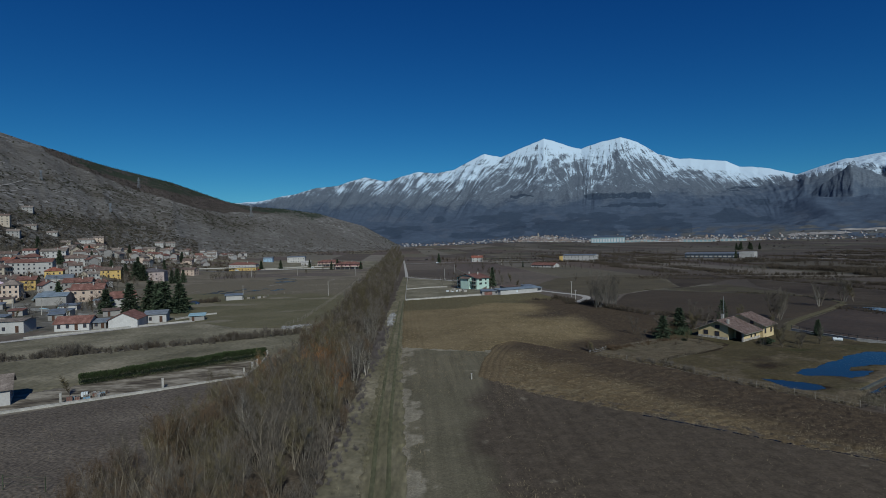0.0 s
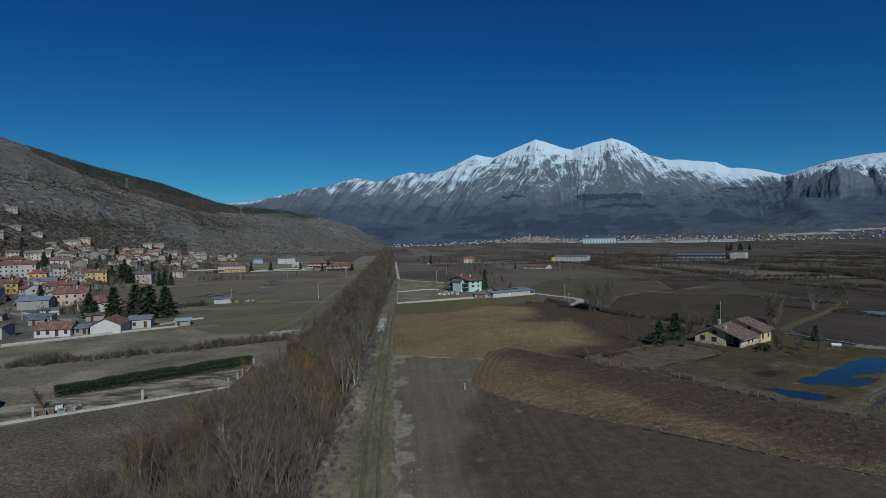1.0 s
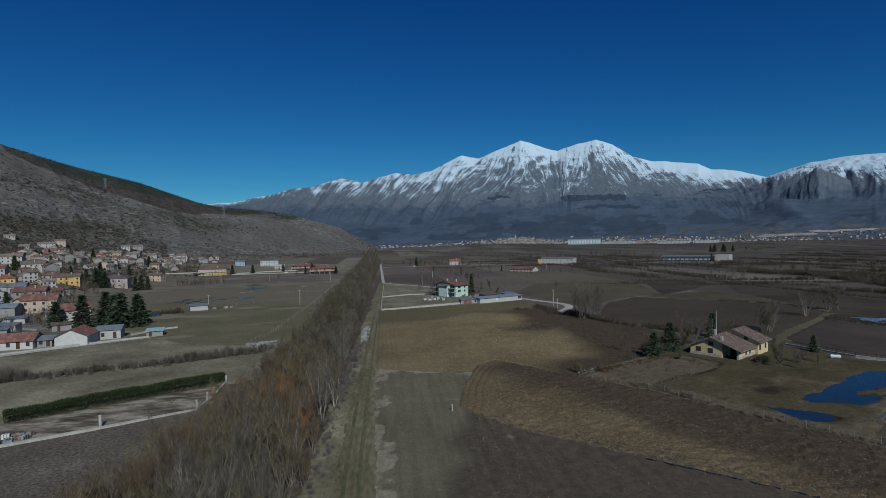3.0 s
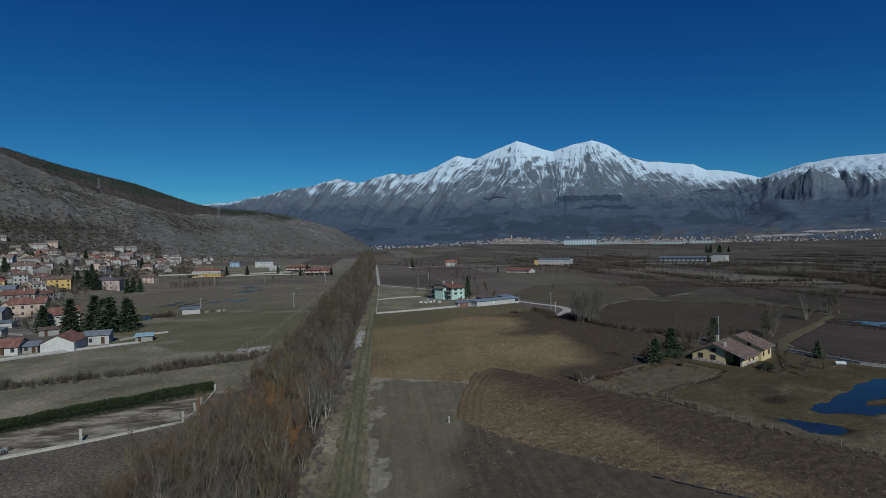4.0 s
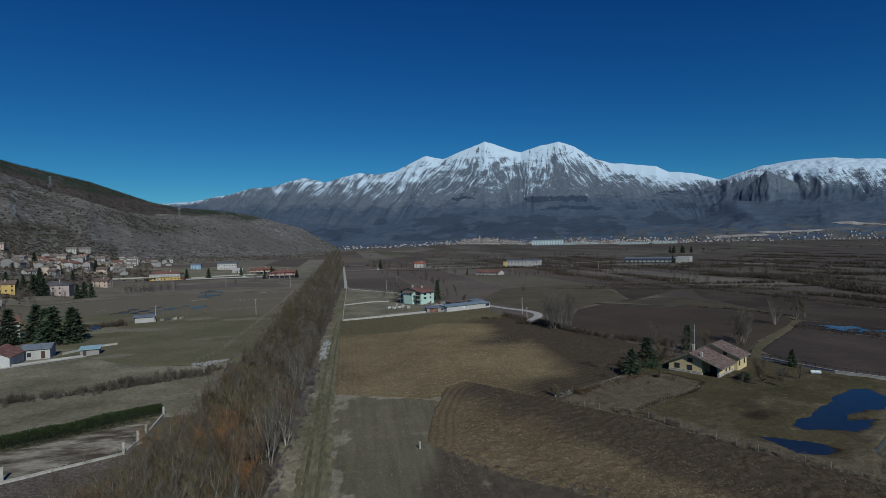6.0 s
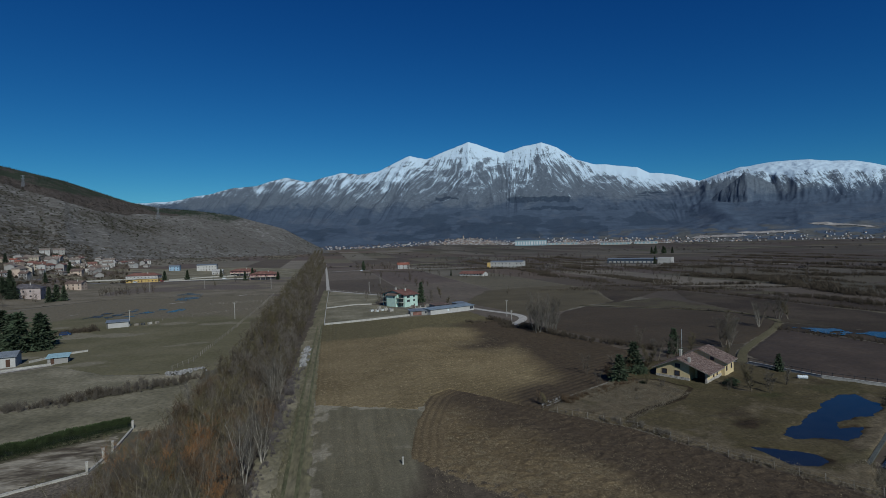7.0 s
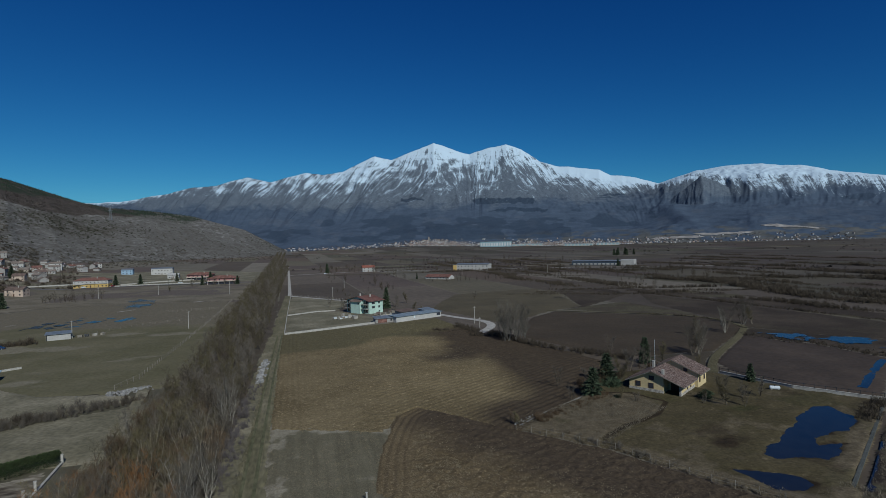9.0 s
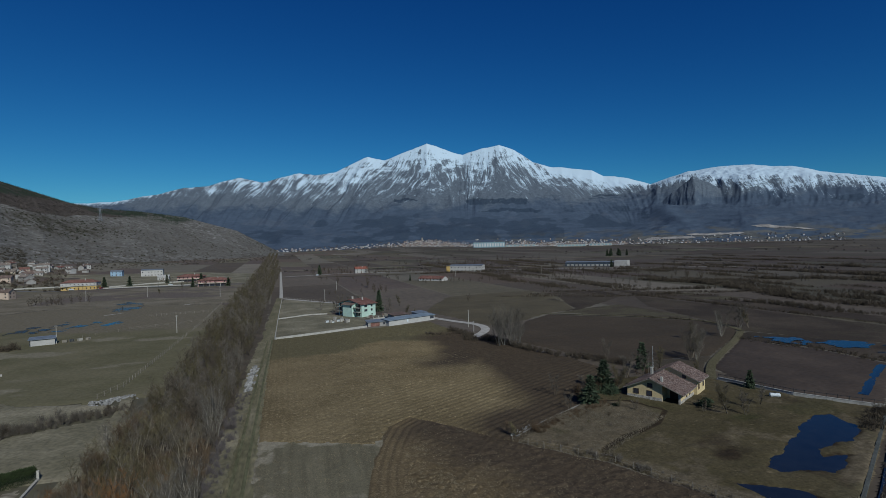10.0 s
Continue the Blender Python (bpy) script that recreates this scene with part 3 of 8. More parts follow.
sheet("meadow_bank", [(-150, 138), (-100, 154), (-60, 171), (-34, 186), (-44, 192), (-60, 196), (-79, 212), (-94, 203.5), (-123, 179), (-150, 160)], grass_dry, "tan dry grass strip below the village lane", 1.0, 0.02, lambda x, y: 0.25 * fbm(x / 6, y / 6, 43, 3))
turf_green = earth("winter_meadow", (0.105, 0.098, 0.056), (0.147, 0.132, 0.083), (("brown", (0.119, 0.103, 0.072), (0.166, 0.145, 0.108)), ("pale", (0.154, 0.139, 0.098), (0.205, 0.186, 0.137))), None, fine=0.9, dist=0.05, mottle=0.25)
turf_far = earth("dull_meadow", (0.118, 0.103, 0.074), (0.193, 0.169, 0.130), (("brown", (0.101, 0.084, 0.072), (0.143, 0.120, 0.103)),), (0.245, 0.218, 0.175), 0.16, (0.60, 0.72), fine=0.7, dist=0.06, mottle=0.3)
field = sheet("meadow_green", [(-79, 210.5), (-60, 195), (-42, 192), (-26, 196), (-29, 400), (-60, 422), (-150, 432), (-205, 345), (-140, 262), (-108, 238), (-92, 215)], turf_green, "green winter meadow with pale worn patches", 1.5, 0.02, lambda x, y: 0.3 * fbm(x / 9, y / 9, 45, 3))
soak(field, "pale", lambda x, y: smooth(0.60, 0.74, fbm(x / 26, y / 14, 85, 4)) * smooth(330, 280, y))
soak(field, "brown", lambda x, y: smooth(300, 345, y + 60 * (fbm(x / 30, y / 30, 86, 4) - 0.5)))
field = sheet("meadow_far", [(-29, 402), (-34, 596), (-75, 606), (-190, 606), (-300, 540), (-215, 360), (-150, 434), (-60, 424)], turf_far, "dull dry grass meadow with wet hollows", 2.5, 0.02, lambda x, y: 0.3 * fbm(x / 9, y / 9, 47, 3))
soak(field, "brown", lambda x, y: smooth(0.54, 0.70, fbm(x / 40, y / 26, 88, 4)))
turf_yard = earth("patchy_lawn", (0.065, 0.054, 0.028), (0.093, 0.076, 0.043), (("rough", (0.091, 0.074, 0.047), (0.144, 0.117, 0.078)), ("green", (0.048, 0.046, 0.021), (0.065, 0.060, 0.028)), ("wet", (0.024, 0.018, 0.011), (0.050, 0.036, 0.022))), (0.136, 0.107, 0.066), 0.5, (0.58, 0.72), fine=2.0, dist=0.07, mottle=0.45)
YARD = [(40.5, 138), (52, 124), (58.5, 110), (68, 95), (77, 104), (103, 119.6), (117, 129), (108.5, 142), (103.5, 158), (97, 168), (76, 168), (62.5, 153)]
field = sheet("farm_yard", YARD, turf_yard, "patchy green and brown lawn round the farmhouse", 0.45, 0.02, yard_relief, "lawn")
# the last term darkens a line along the edge of the rough corner
soak(field, "wet", lambda x, y: np.maximum(smooth(-0.5, 1.3, hollow(x, y, POND, 1.2) + 2.2 * (fbm(x / 1.3, y / 1.3, 185, 4) - 0.5)), smooth(-0.7, 0.9, hollow(x, y, POOL, 0.8) + 1.6 * (fbm(x / 1.1, y / 1.1, 187, 4) - 0.5))) + 0.6 * np.exp(-(((x - 72.6) / 4) ** 2 + ((y - 121) / 3) ** 2)) + 0.5 * smooth(0.52, 0.74, fbm(x / 7, y / 6, 93, 5)) + 0.9 * smooth(0.9, 0.2, np.abs(signed(x, y, ROUGH) + 0.5)) * smooth(50, 54, x))
soak(field, "rough", lambda x, y: np.maximum(smooth(-1.2, 1.2, signed(x, y, ROUGH)), np.maximum(smooth(5, 1.5, signed(x, y, YARD)) * smooth(130, 118, y), 0.55 * smooth(0.5, 0.68, fbm(x / 5, y / 5, 181, 5)))))
soak(field, "green", lambda x, y: 0.5 * smooth(0.56, 0.72, fbm(x / 11, y / 8, 95, 4)) + np.exp(-(((x - 87) / 4) ** 2 + ((y - 133.8) / 2) ** 2)))
furrowed = lambda x, y: 0.2 * fbm(x / 3, y / 3, 53, 3)
soil_east = earth("wet_winter_soil", (0.051, 0.040, 0.031), (0.074, 0.059, 0.045), (("damp", (0.033, 0.026, 0.021), (0.048, 0.038, 0.030)), ("grassy", (0.069, 0.062, 0.039), (0.099, 0.087, 0.058))), (0.095, 0.079, 0.060), 0.4, (0.60, 0.74), fine=1.4, dist=0.12, mottle=0.4)
bank_grass = earth("bank_grass", (0.082, 0.073, 0.041), (0.128, 0.113, 0.068), (), (0.170, 0.150, 0.098), 1.2, (0.56, 0.70), fine=2.2, dist=0.1, mottle=0.5)
sheet("field_dark", [(78, 226), (100, 266), (119, 281.5), (149, 257), (166, 238), (166, 218), (158, 208.6), (150, 202), (136.4, 191.6), (122, 181.4), (113, 182), (99, 182.5), (90.5, 186.5)], soil_dark, "dark wet ploughed field", 1.0, 0.02, furrowed)
sheet("field_dark", [(97, 168.5), (102.5, 161), (109.8, 170.6), (121.8, 181), (113.5, 181.6), (99, 182)], soil_damp, "dark damp ploughed strip behind the farm", 0.7, 0.012, furrowed)
sheet("field_olive", [(82, 262), (100, 268.5), (119, 284.5), (140, 294), (170, 388), (160, 400), (95, 385), (68, 320)], soil_olive, "smooth olive-brown seedbed beyond the drive", 1.5, 0.02, lambda x, y: 0.15 * fbm(x / 4, y / 4, 56, 3))
for shape, name, about in (([(125, 287), (142, 291), (160, 306), (200, 337), (203, 369), (171, 387), (141, 295)], "field_brown", "brown winter field beyond a grassy bank"),
                           ([(163, 211), (168, 218), (171, 246), (178, 286), (202, 336), (209, 291), (213, 248), (218, 196), (222, 160), (196, 160), (184, 176), (172, 192)], "field_brown", "broad brown winter field between hedges"),
                           ([(205, 338), (212, 292), (216, 249), (222, 197), (232, 160), (246, 190), (236, 236), (236, 262), (250, 292), (228, 371), (208, 372)], "field_grass", "dull grassy plot along a hedge"),
                           ([(150, 200.5), (153, 187), (158, 180), (158, 166), (161, 140), (192, 140), (196, 160), (184, 176), (172, 192), (163, 210)], "field_flooded", "soaked brown field with standing water")):
    field = sheet(name, shape, soil_east, about, 1.6, 0.02, furrowed)
    soak(field, "damp", lambda x, y, k=name: (1.0 if k == "field_flooded" else 0.6) * smooth(0.42, 0.62, fbm(x / 22, y / 22, 171, 4)))
    soak(field, "grassy", lambda x, y, k=name: (1.0 if k == "field_grass" else 0.35) * smooth(0.46, 0.66, fbm(x / 18, y / 30, 173, 4)))
sheet("field_wet", [(111.4, 168.6), (124.8, 179.4), (137.6, 188.8), (150.8, 199.6), (152.5, 187), (157, 179), (157.5, 167), (157, 156), (121, 132), (110, 143), (106, 150)], soil_brown_wet, "brown bare field with wet patches", 0.8, 0.02, lambda x, y: 0.2 * fbm(x / 3, y / 3, 55, 3))
field = sheet("grass_strip", [(126, 285.5), (150, 260), (167, 241), (171, 247), (172, 270), (170, 300), (152, 296)], soil_east, "pale strip of dry grass between dark fields", 1.0, 0.03)
soak(field, "damp", lambda x, y: 0 * x)
soak(field, "grassy", lambda x, y: 0.4 + 0.9 * smooth(0.44, 0.58, fbm(x / 9, y / 9, 175, 4)))
field = sheet("ditch_bank", [(117, 127.3), (103.9, 119.4), (77.4, 103.0), (69, 97.8), (79, 85), (100, 99), (126, 115)], soil_east, "rough tussocky ground beyond the ditch wall", 0.6, 0.10, lambda x, y: 0.5 * fbm(x / 2.5, y / 2.5, 177, 4) - 0.1)
soak(field, "damp", lambda x, y: smooth(0.46, 0.6, fbm(x / 4, y / 4, 178, 4)))
soak(field, "grassy", lambda x, y: 1.2 * smooth(0.5, 0.4, fbm(x / 4, y / 4, 178, 4)))
sheet("verge", [(-6.2, -40), (-6.6, 73), (-7.6, 110), (-7.7, 145), (-8.0, 213), (-8.2, 264), (-5.6, 264), (-5.0, 213), (-3.5, 144), (-1.7, 94), (-0.7, 73), (0.8, -40)], grass_lane, "grassy farm lane with two worn wheel tracks", 0.3, 0.10, lambda x, y: 0.08 * fbm(x / 1.5, y / 1.5, 57, 3), "lane", wob=2.2, grain=1.6)
sheet("verge_far", [(-10.5, 262), (-11, 330), (-11, 436), (-6.6, 436), (-6.0, 330), (-5.0, 262)], grass_lane, "grassy lane running on beside the garden wall", 0.7, 0.06, None, "lane")
sheet("meadow_road", [(-335, 640), (-250, 629), (-140, 641), (-40, 624), (-24, 620), (-34, 800), (-150, 910), (-335, 800)], grass_dry, "dull brown grassland behind the village road", 3.0, 0.02)
sheet("verge_rough", [(-11.5, -40), (-11.2, 262), (-7.6, 262), (-7.3, 145), (-7.2, 110), (-6.2, 73), (-5.8, -40)], grass_dry, "rough dry grass verge beside the tree row", 0.4, 0.07, lambda x, y: 0.22 * fbm(x / 0.9, y / 0.9, 58, 3), wob=2.0)
sheet("enclosure_lawn", [(-5, 266), (31, 280.5), (34, 300), (20, 331), (8, 331), (-6, 322)], grass_dry, "dry trampled lawn inside a low white wall", 1.2, 0.02, category="lawn")
sheet("enclosure_bed", [(-6, 325), (8, 334), (20, 334), (28, 378), (-6.5, 428)], grass_dry, "rough grass plot behind a low wall", 1.5, 0.02)
sheet("village_ground", [(-110, 250), (-160, 300), (-215, 350), (-235, 430), (-190, 480), (-270, 560), (-300, 700), (-420, 820), (-700, 760), (-600, 420), (-260, 190), (-136, 190), (-124, 205), (-90, 222)], village_dirt, "trodden earth and yards between village houses", 4.0, 0.03, category="ground")
thicket = material("leaf_litter", [(0.3, (0.045, 0.036, 0.026)), (0.7, (0.100, 0.080, 0.056))], 0.25, 8, fine=2.0)
sheet("thicket_floor", [(-33.0, -40), (-31.5, 95), (-27, 130), (-25, 190), (-34, 400), (-12, 400), (-8, -40)], thicket, "leaf litter and brush under the row of trees", 1.5, 0.01, lambda x, y: 0.3 * fbm(x / 3, y / 3, 59, 3), "ground", wob=7.0, grain=5.0)


def ribbon(name, pts, width, mat, label, z=0.06, category="road"):
    """A road along a line of points, with a crown and worn edges."""
    line = []
    for (x0, y0), (x1, y1) in zip(pts, pts[1:]):
        k = max(2, int(math.hypot(x1 - x0, y1 - y0) / 4))
        line += [(x0 + (x1 - x0) * i / k, y0 + (y1 - y0) * i / k) for i in range(k)]
    line = np.array(line + [pts[-1]])
    for _ in range(4):
        line[1:-1] = (line[:-2] + 2 * line[1:-1] + line[2:]) / 4
    d = np.gradient(line, axis=0)
    d /= np.hypot(d[:, 0], d[:, 1])[:, None]
    side = np.stack([d[:, 1], -d[:, 0]], -1)
    rows = []
    for s in (-0.5, -0.25, 0, 0.25, 0.5):
        w = width * s * (1 + 0.12 * (vnoise(np.arange(len(line)) * 0.7, np.full(len(line), s * 9), 5) - 0.5))
        p = line + side * w[:, None]
        rows.append(np.c_[p, lift(p[:, 0], p[:, 1]) + z + 0.05 * (1 - 4 * s * s)])
    ob = new(name, grid_mesh(name, np.stack(rows, 0), mat))
    return tagged(ob, label, category, kind="structure")


for off in (-1.05, 0.75):
    ribbon("wheel_track", [(-2.9 + off, -40), (-3.7 + off, 73), (-4.7 + off, 94), (-5.6 + off, 144), (-6.5 + off * 0.9, 213), (-6.9 + off * 0.9, 262)], 0.55, lane_green, "green wheel track worn into the lane", z=0.17)
ribbon("road_gravel", [(-8, 434), (-8.5, 455), (-13, 600), (-18, 760), (-24, 950)], 2.4, gravel, "pale gravel road running straight along the trees")
ribbon("track_gravel", [(-7, 430), (12, 402), (28, 380)], 3.0, gravel, "pale gravel drive to the green house")
ribbon("drive_gravel", [(62, 302), (66, 294), (71, 279), (78.5, 269), (79, 256), (73, 245), (66, 238)], 3.6, gravel, "winding pale gravel drive")
ribbon("lane_farm", [(102, 159), (110.7, 169.7), (124.3, 180.6), (137, 190), (151, 200.8), (160, 209)], 2.3, bank_grass, "grassy bank between wet fields", z=0.30)
ribbon("field_bank", [(117, 285), (134, 271.5), (150, 258.6), (167, 239.5), (168, 226), (162, 210)], 1.8, bank_grass, "low grassy bank at a field edge", z=0.2)
ribbon("track_grass", [(-30.5, 132), (-31.5, 150), (-34, 180), (-37, 197)], 2.6, grass_dry, "faint grassy track beside the tree row", z=0.30)
ribbon("lane_village", [(-160, 150), (-123, 181), (-113, 190), (-94, 206), (-80, 216)], 3.5, gravel, "pale gravel lane along the village edge")
ribbon("road_village", [(-420, 560), (-249, 606), (-201, 618), (-142, 626), (-75, 617), (-30, 600)], 6, asphalt, "grey asphalt road in front of the far houses")
ribbon("road_farm", [(160, 92), (118, 128), (110, 142), (104, 158), (100, 163)], 4.0, asphalt, "narrow asphalt lane past the farm")
ribbon("road_cross", [(-20, 700), (60, 725), (150, 700), (300, 640), (520, 520)], 5, gravel, "pale country road across the plain")
ribbon("ditch_path", [(-160, 300), (-140, 340), (-60, 430)], 2.0, gravel, "pale footpath across the meadow")

# ---- water ----
water = material("still_water", two((0.014, 0.015, 0.016)), 0.3, 3, rough=0.12, bump=0.10, bump_scale=2.5, spec=0.42, fine_amount=0.1)


def pond(name, poly, label, z=0.34, ragged=1.2, wet=True, bars=0.0, grow=1.0):
    """Standing water with a ragged shore, level, inside a rim of mud."""
    cx, cy = sum(p[0] for p in poly) / len(poly), sum(p[1] for p in poly) / len(poly)
    for grow, height, mat, nm in ((1.10, z - 0.035, mud, name + "_shore"), (1.0, z, water, name)) if wet else ((grow, z, water, name),):
        big = [(cx + (x - cx) * grow, cy + (y - cy) * grow) for x, y in poly]
        step = max(0.35, (max(p[0] for p in big) - min(p[0] for p in big)) / 90)
        xs, ys = np.arange(min(p[0] for p in big) - 2, max(p[0] for p in big) + 2, step), np.arange(min(p[1] for p in big) - 2, max(p[1] for p in big) + 2, step)
        gx, gy = np.meshgrid(xs, ys, indexing="ij")
        ex, ey = gx + (fbm(gx / 4, gy / 4, 61, 3) - 0.5) * 2 * ragged, gy + (fbm(gx / 4, gy / 4, 67, 3) - 0.5) * 2 * ragged
        gz = lift(gx, gy) * 0 + float(lift(cx, cy)) + height
        ob = new(nm, grid_mesh(nm, np.stack([gx, gy, gz], -1), mat, inside((ex[:-1, :-1] + ex[1:, 1:]) / 2, (ey[:-1, :-1] + ey[1:, 1:]) / 2, big) & (fbm(gx[:-1, :-1] / 9, gy[:-1, :-1] / 5, 69, 4) > (bars if mat is water else 0))))
        tagged(ob, label if mat is water else "wet brown mud round standing water", "water" if mat is water else "mud", kind="structure")


pond("water_pond", [(70, 115), (80, 122.5), (100, 133), (106, 131), (104, 122), (92, 115), (79, 107.5)], "shallow blue flood water on a lawn", z=0.15, ragged=0.3, wet=False)
pond("water_pool", POOL, "small dark blue pool by the fence", z=0.15, ragged=0.2, wet=False, grow=1.25)
pond("water_flood", [(156, 199), (170, 190), (183, 173), (194, 160), (180, 156), (169, 163), (163.5, 172), (159.5, 182), (154.5, 193)], "long blue flood in a field", z=0.27, ragged=3, wet=False, bars=0.50)
ribbon("water_furrow", [(122.4, 137.6), (129, 141.2), (136.5, 146.2), (146, 151.2), (153.6, 155.6)], 1.9, water, "blue water standing in a furrow", z=0.12, category="water")
ribbon("water_ditch", [(75.6, 101), (79.8, 103.2), (85, 106.7), (90, 109.6), (95, 113)], 1.3, water, "dark pools in the ditch beyond the wall", z=0.12, category="water")
for poly in ([(-121, 320), (-121, 352), (-116, 352), (-116, 322)], [(-113, 322), (-110, 360), (-105, 360), (-108, 324)], [(-104, 326), (-96, 356), (-91, 352), (-99, 326)], [(-90, 335), (-84, 352), (-80, 346), (-86, 334)]):
    pond("water_meadow", poly, "blue water in wet meadow hollows", z=0.26, ragged=2.5, wet=False, bars=0.46)
pond("water_meadow", [(-114, 430), (-109, 462), (-95, 440), (-90, 405), (-100, 400)], "blue water in wet meadow hollows", z=0.26, ragged=4, wet=False, bars=0.48)
ribbon("water_ditch", [(34, 95.0), (38, 91.2), (48, 82), (56, 74.3), (66, 65.7), (82, 52)], 0.55, water, "thin dark water line at the field edge", z=0.10, category="water")

# ---- the near hill ----
def hill_material():
    """Grey-brown limestone turf: broad tones, pale outcrops along the contours, brown woods and dark pines where they grow."""
    k = Nodes("stony_hillside", 0.95, 0.05)
    broad = k.noise(0.007, 7, 0.62)
    mid = k.noise(0.045, 8, 0.72)
    fine = k.noise(0.22, 5, 0.75)
    ledge = k.noise(0.10, 6, 0.7, k.stretched((0.45, 0.45, 2.6)))
    turf = k.mix(k.span(broad, 0.36, 0.62), (0.108, 0.103, 0.094), (0.152, 0.148, 0.139))
    turf = k.mix(k.span(mid, 0.40, 0.62), turf, (0.090, 0.083, 0.073))
    turf = k.mix(k.calc("MULTIPLY", k.span(ledge, 0.53, 0.64), k.attr("stone")), turf, (0.270, 0.264, 0.254))
    turf = k.mix(k.span(fine, 0.52, 0.70, 0.0, 0.8), turf, (0.225, 0.220, 0.212))
    turf = k.mix(k.span(fine, 0.44, 0.32, 0.0, 0.75), turf, (0.046, 0.043, 0.034))
    turf = k.mix(k.attr("brush"), turf, k.mix(k.span(fine, 0.35, 0.65), (0.040, 0.036, 0.027), (0.078, 0.068, 0.055)))
    floor = k.mix(k.span(mid, 0.35, 0.65), (0.058, 0.049, 0.046), (0.090, 0.077, 0.071))
    turf = k.mix(k.attr("wood"), turf, floor)
    turf = k.mix(k.attr("pine"), turf, (0.030, 0.043, 0.029))
    return k.finish(turf, k.calc("ADD", k.calc("MULTIPLY", ledge, 1.0), fine), 0.6, 2.4)


hill_ridge = ([-75, -50, -36.7, -33.5, -29.2, -24.2, -19.2, -17.1, -13.8, -10.4, -5.7, -2.2, -0.9, 0], [0.2, 0.205, 0.174, 0.155, 0.1325, 0.111, 0.079, 0.0715, 0.0665, 0.058, 0.034, -0.001, -0.012, -0.014])
hill_far = ([-75, -37, -29, -24, -19, -17, -10, -2, 0], [1500, 1600, 1750, 1850, 1950, 1900, 2050, 2150, 2150])


def hill_height(az, d):
    """Height of the near hill by bearing in degrees and distance from the camera's start, its skyline shaped to fit the
    view.
    """
    foot, crest = np.interp(az, HILL_AZ, HILL_FOOT), np.interp(az, *hill_far)
    x, y = d * np.sin(np.radians(az)), 17 + d * np.cos(np.radians(az))
    zf = lift(x, y)
    top = 27 + crest * np.interp(az, *hill_ridge)
    s = (d - foot) / (crest - foot)
    up = np.clip(s, 0, 1)
    prof = 0.80 * up + 0.20 * up * up * (3 - 2 * up)
    spur = (fbm(az / 4.2 + d / 900, d / 700 - az / 30, 71, 5, True) - 0.55) * 17 * smooth(0, 0.25, s) * smooth(1.0, 0.8, s) * np.clip((top - zf) / 150, 0.1, 1)
    z = zf + (top - zf) * prof + spur
    z = np.where(s > 1, top - (s - 1) * (top + 60) * 2.2, z)
    return np.where(s < 0, zf - 3 + 3 * smooth(-0.06, 0, s), z)


haz, hs = np.meshgrid(np.linspace(-75, 0, 620), np.linspace(-0.05, 1.3, 200), indexing="ij")
hd = np.interp(haz, HILL_AZ, HILL_FOOT) * (1 - hs) + np.interp(haz, *hill_far) * hs
hz = hill_height(haz, hd)
hx, hy = hd * np.sin(np.radians(haz)), 17 + hd * np.cos(np.radians(haz))
WOOD_EDGE = ([-60, -36, -33.6, -31.9, -30.5, -28.5, -26, -22.3, -18.4, -15.6, -12.8, -11], [0.3, 0.19, 0.148, 0.132, 0.123, 0.106, 0.091, 0.068, 0.060, 0.059, 0.064, 0.2])
PINE_EDGE = ([-60, -33, -31.2, -29, -26, -22.4, -19.4, -17.3, -15.6, -13.4, -11, -8.2, -7], [0.4, 0.16, 0.130, 0.117, 0.101, 0.085, 0.078, 0.064, 0.060, 0.055, 0.045, 0.056, 0.2])


def rise(az, d):
    """Height of the hillside over the camera's start, as a share of its distance; used to fit the view."""
    return (hill_height(az, d) - 27) / d


def wooded(az, d, edge=WOOD_EDGE, rag=0.012):
    """Positive inside the woods along the crest, their lower edge ragged."""
    x, y = d * np.sin(np.radians(az)), 17 + d * np.cos(np.radians(az))
    return rise(az, d) - np.interp(az, *edge) + rag * (fbm(x / 90, y / 90, 8, 5) - 0.5)


def brushy(az, d):
    """How thick the scrub stands on the open slope, 0 to 1."""
    x, y = d * np.sin(np.radians(az)), 17 + d * np.cos(np.radians(az))
    e = rise(az, d)
    belt = np.exp(-(((e - np.interp(az, [-40, -34, -29, -24, -18, -10], [0.12, 0.108, 0.092, 0.058, 0.04, 0.03])) / 0.014) ** 2)) * smooth(-10, -22, az)
    low = np.exp(-(((e - np.interp(az, [-40, -35, -31, -26, -22], [0.055, 0.056, 0.042, 0.036, 0.03])) / 0.012) ** 2)) * smooth(-21, -27, az)
    return np.clip(0.9 * belt + low + 1.3 * (fbm(x / 120, y / 120, 6, 4) - 0.52), 0, 1)


hill_me = grid_mesh("hill", np.stack([hx, hy, hz], -1), hill_material())
put_attribute(hill_me, "wood", smooth(-0.001, 0.002, wooded(haz, hd)))
put_attribute(hill_me, "brush", 0.75 * smooth(0.35, 0.8, brushy(haz, hd)) * smooth(0.35, 0.6, fbm(hx / 22, hy / 22, 19, 4)))
put_attribute(hill_me, "pine", 0.85 * smooth(0.0, 0.004, wooded(haz, hd, PINE_EDGE, 0.010)) * smooth(0.40, 0.55, fbm(hx / 25, hy / 25, 23, 4)))
put_attribute(hill_me, "stone", smooth(0.38, 0.62, fbm(hx / 150, hy / 150, 14, 4)))
hill = new("hill", hill_me)
tagged(hill, "bare stony hillside with scrub and a wooded crest", "hill", kind="structure")

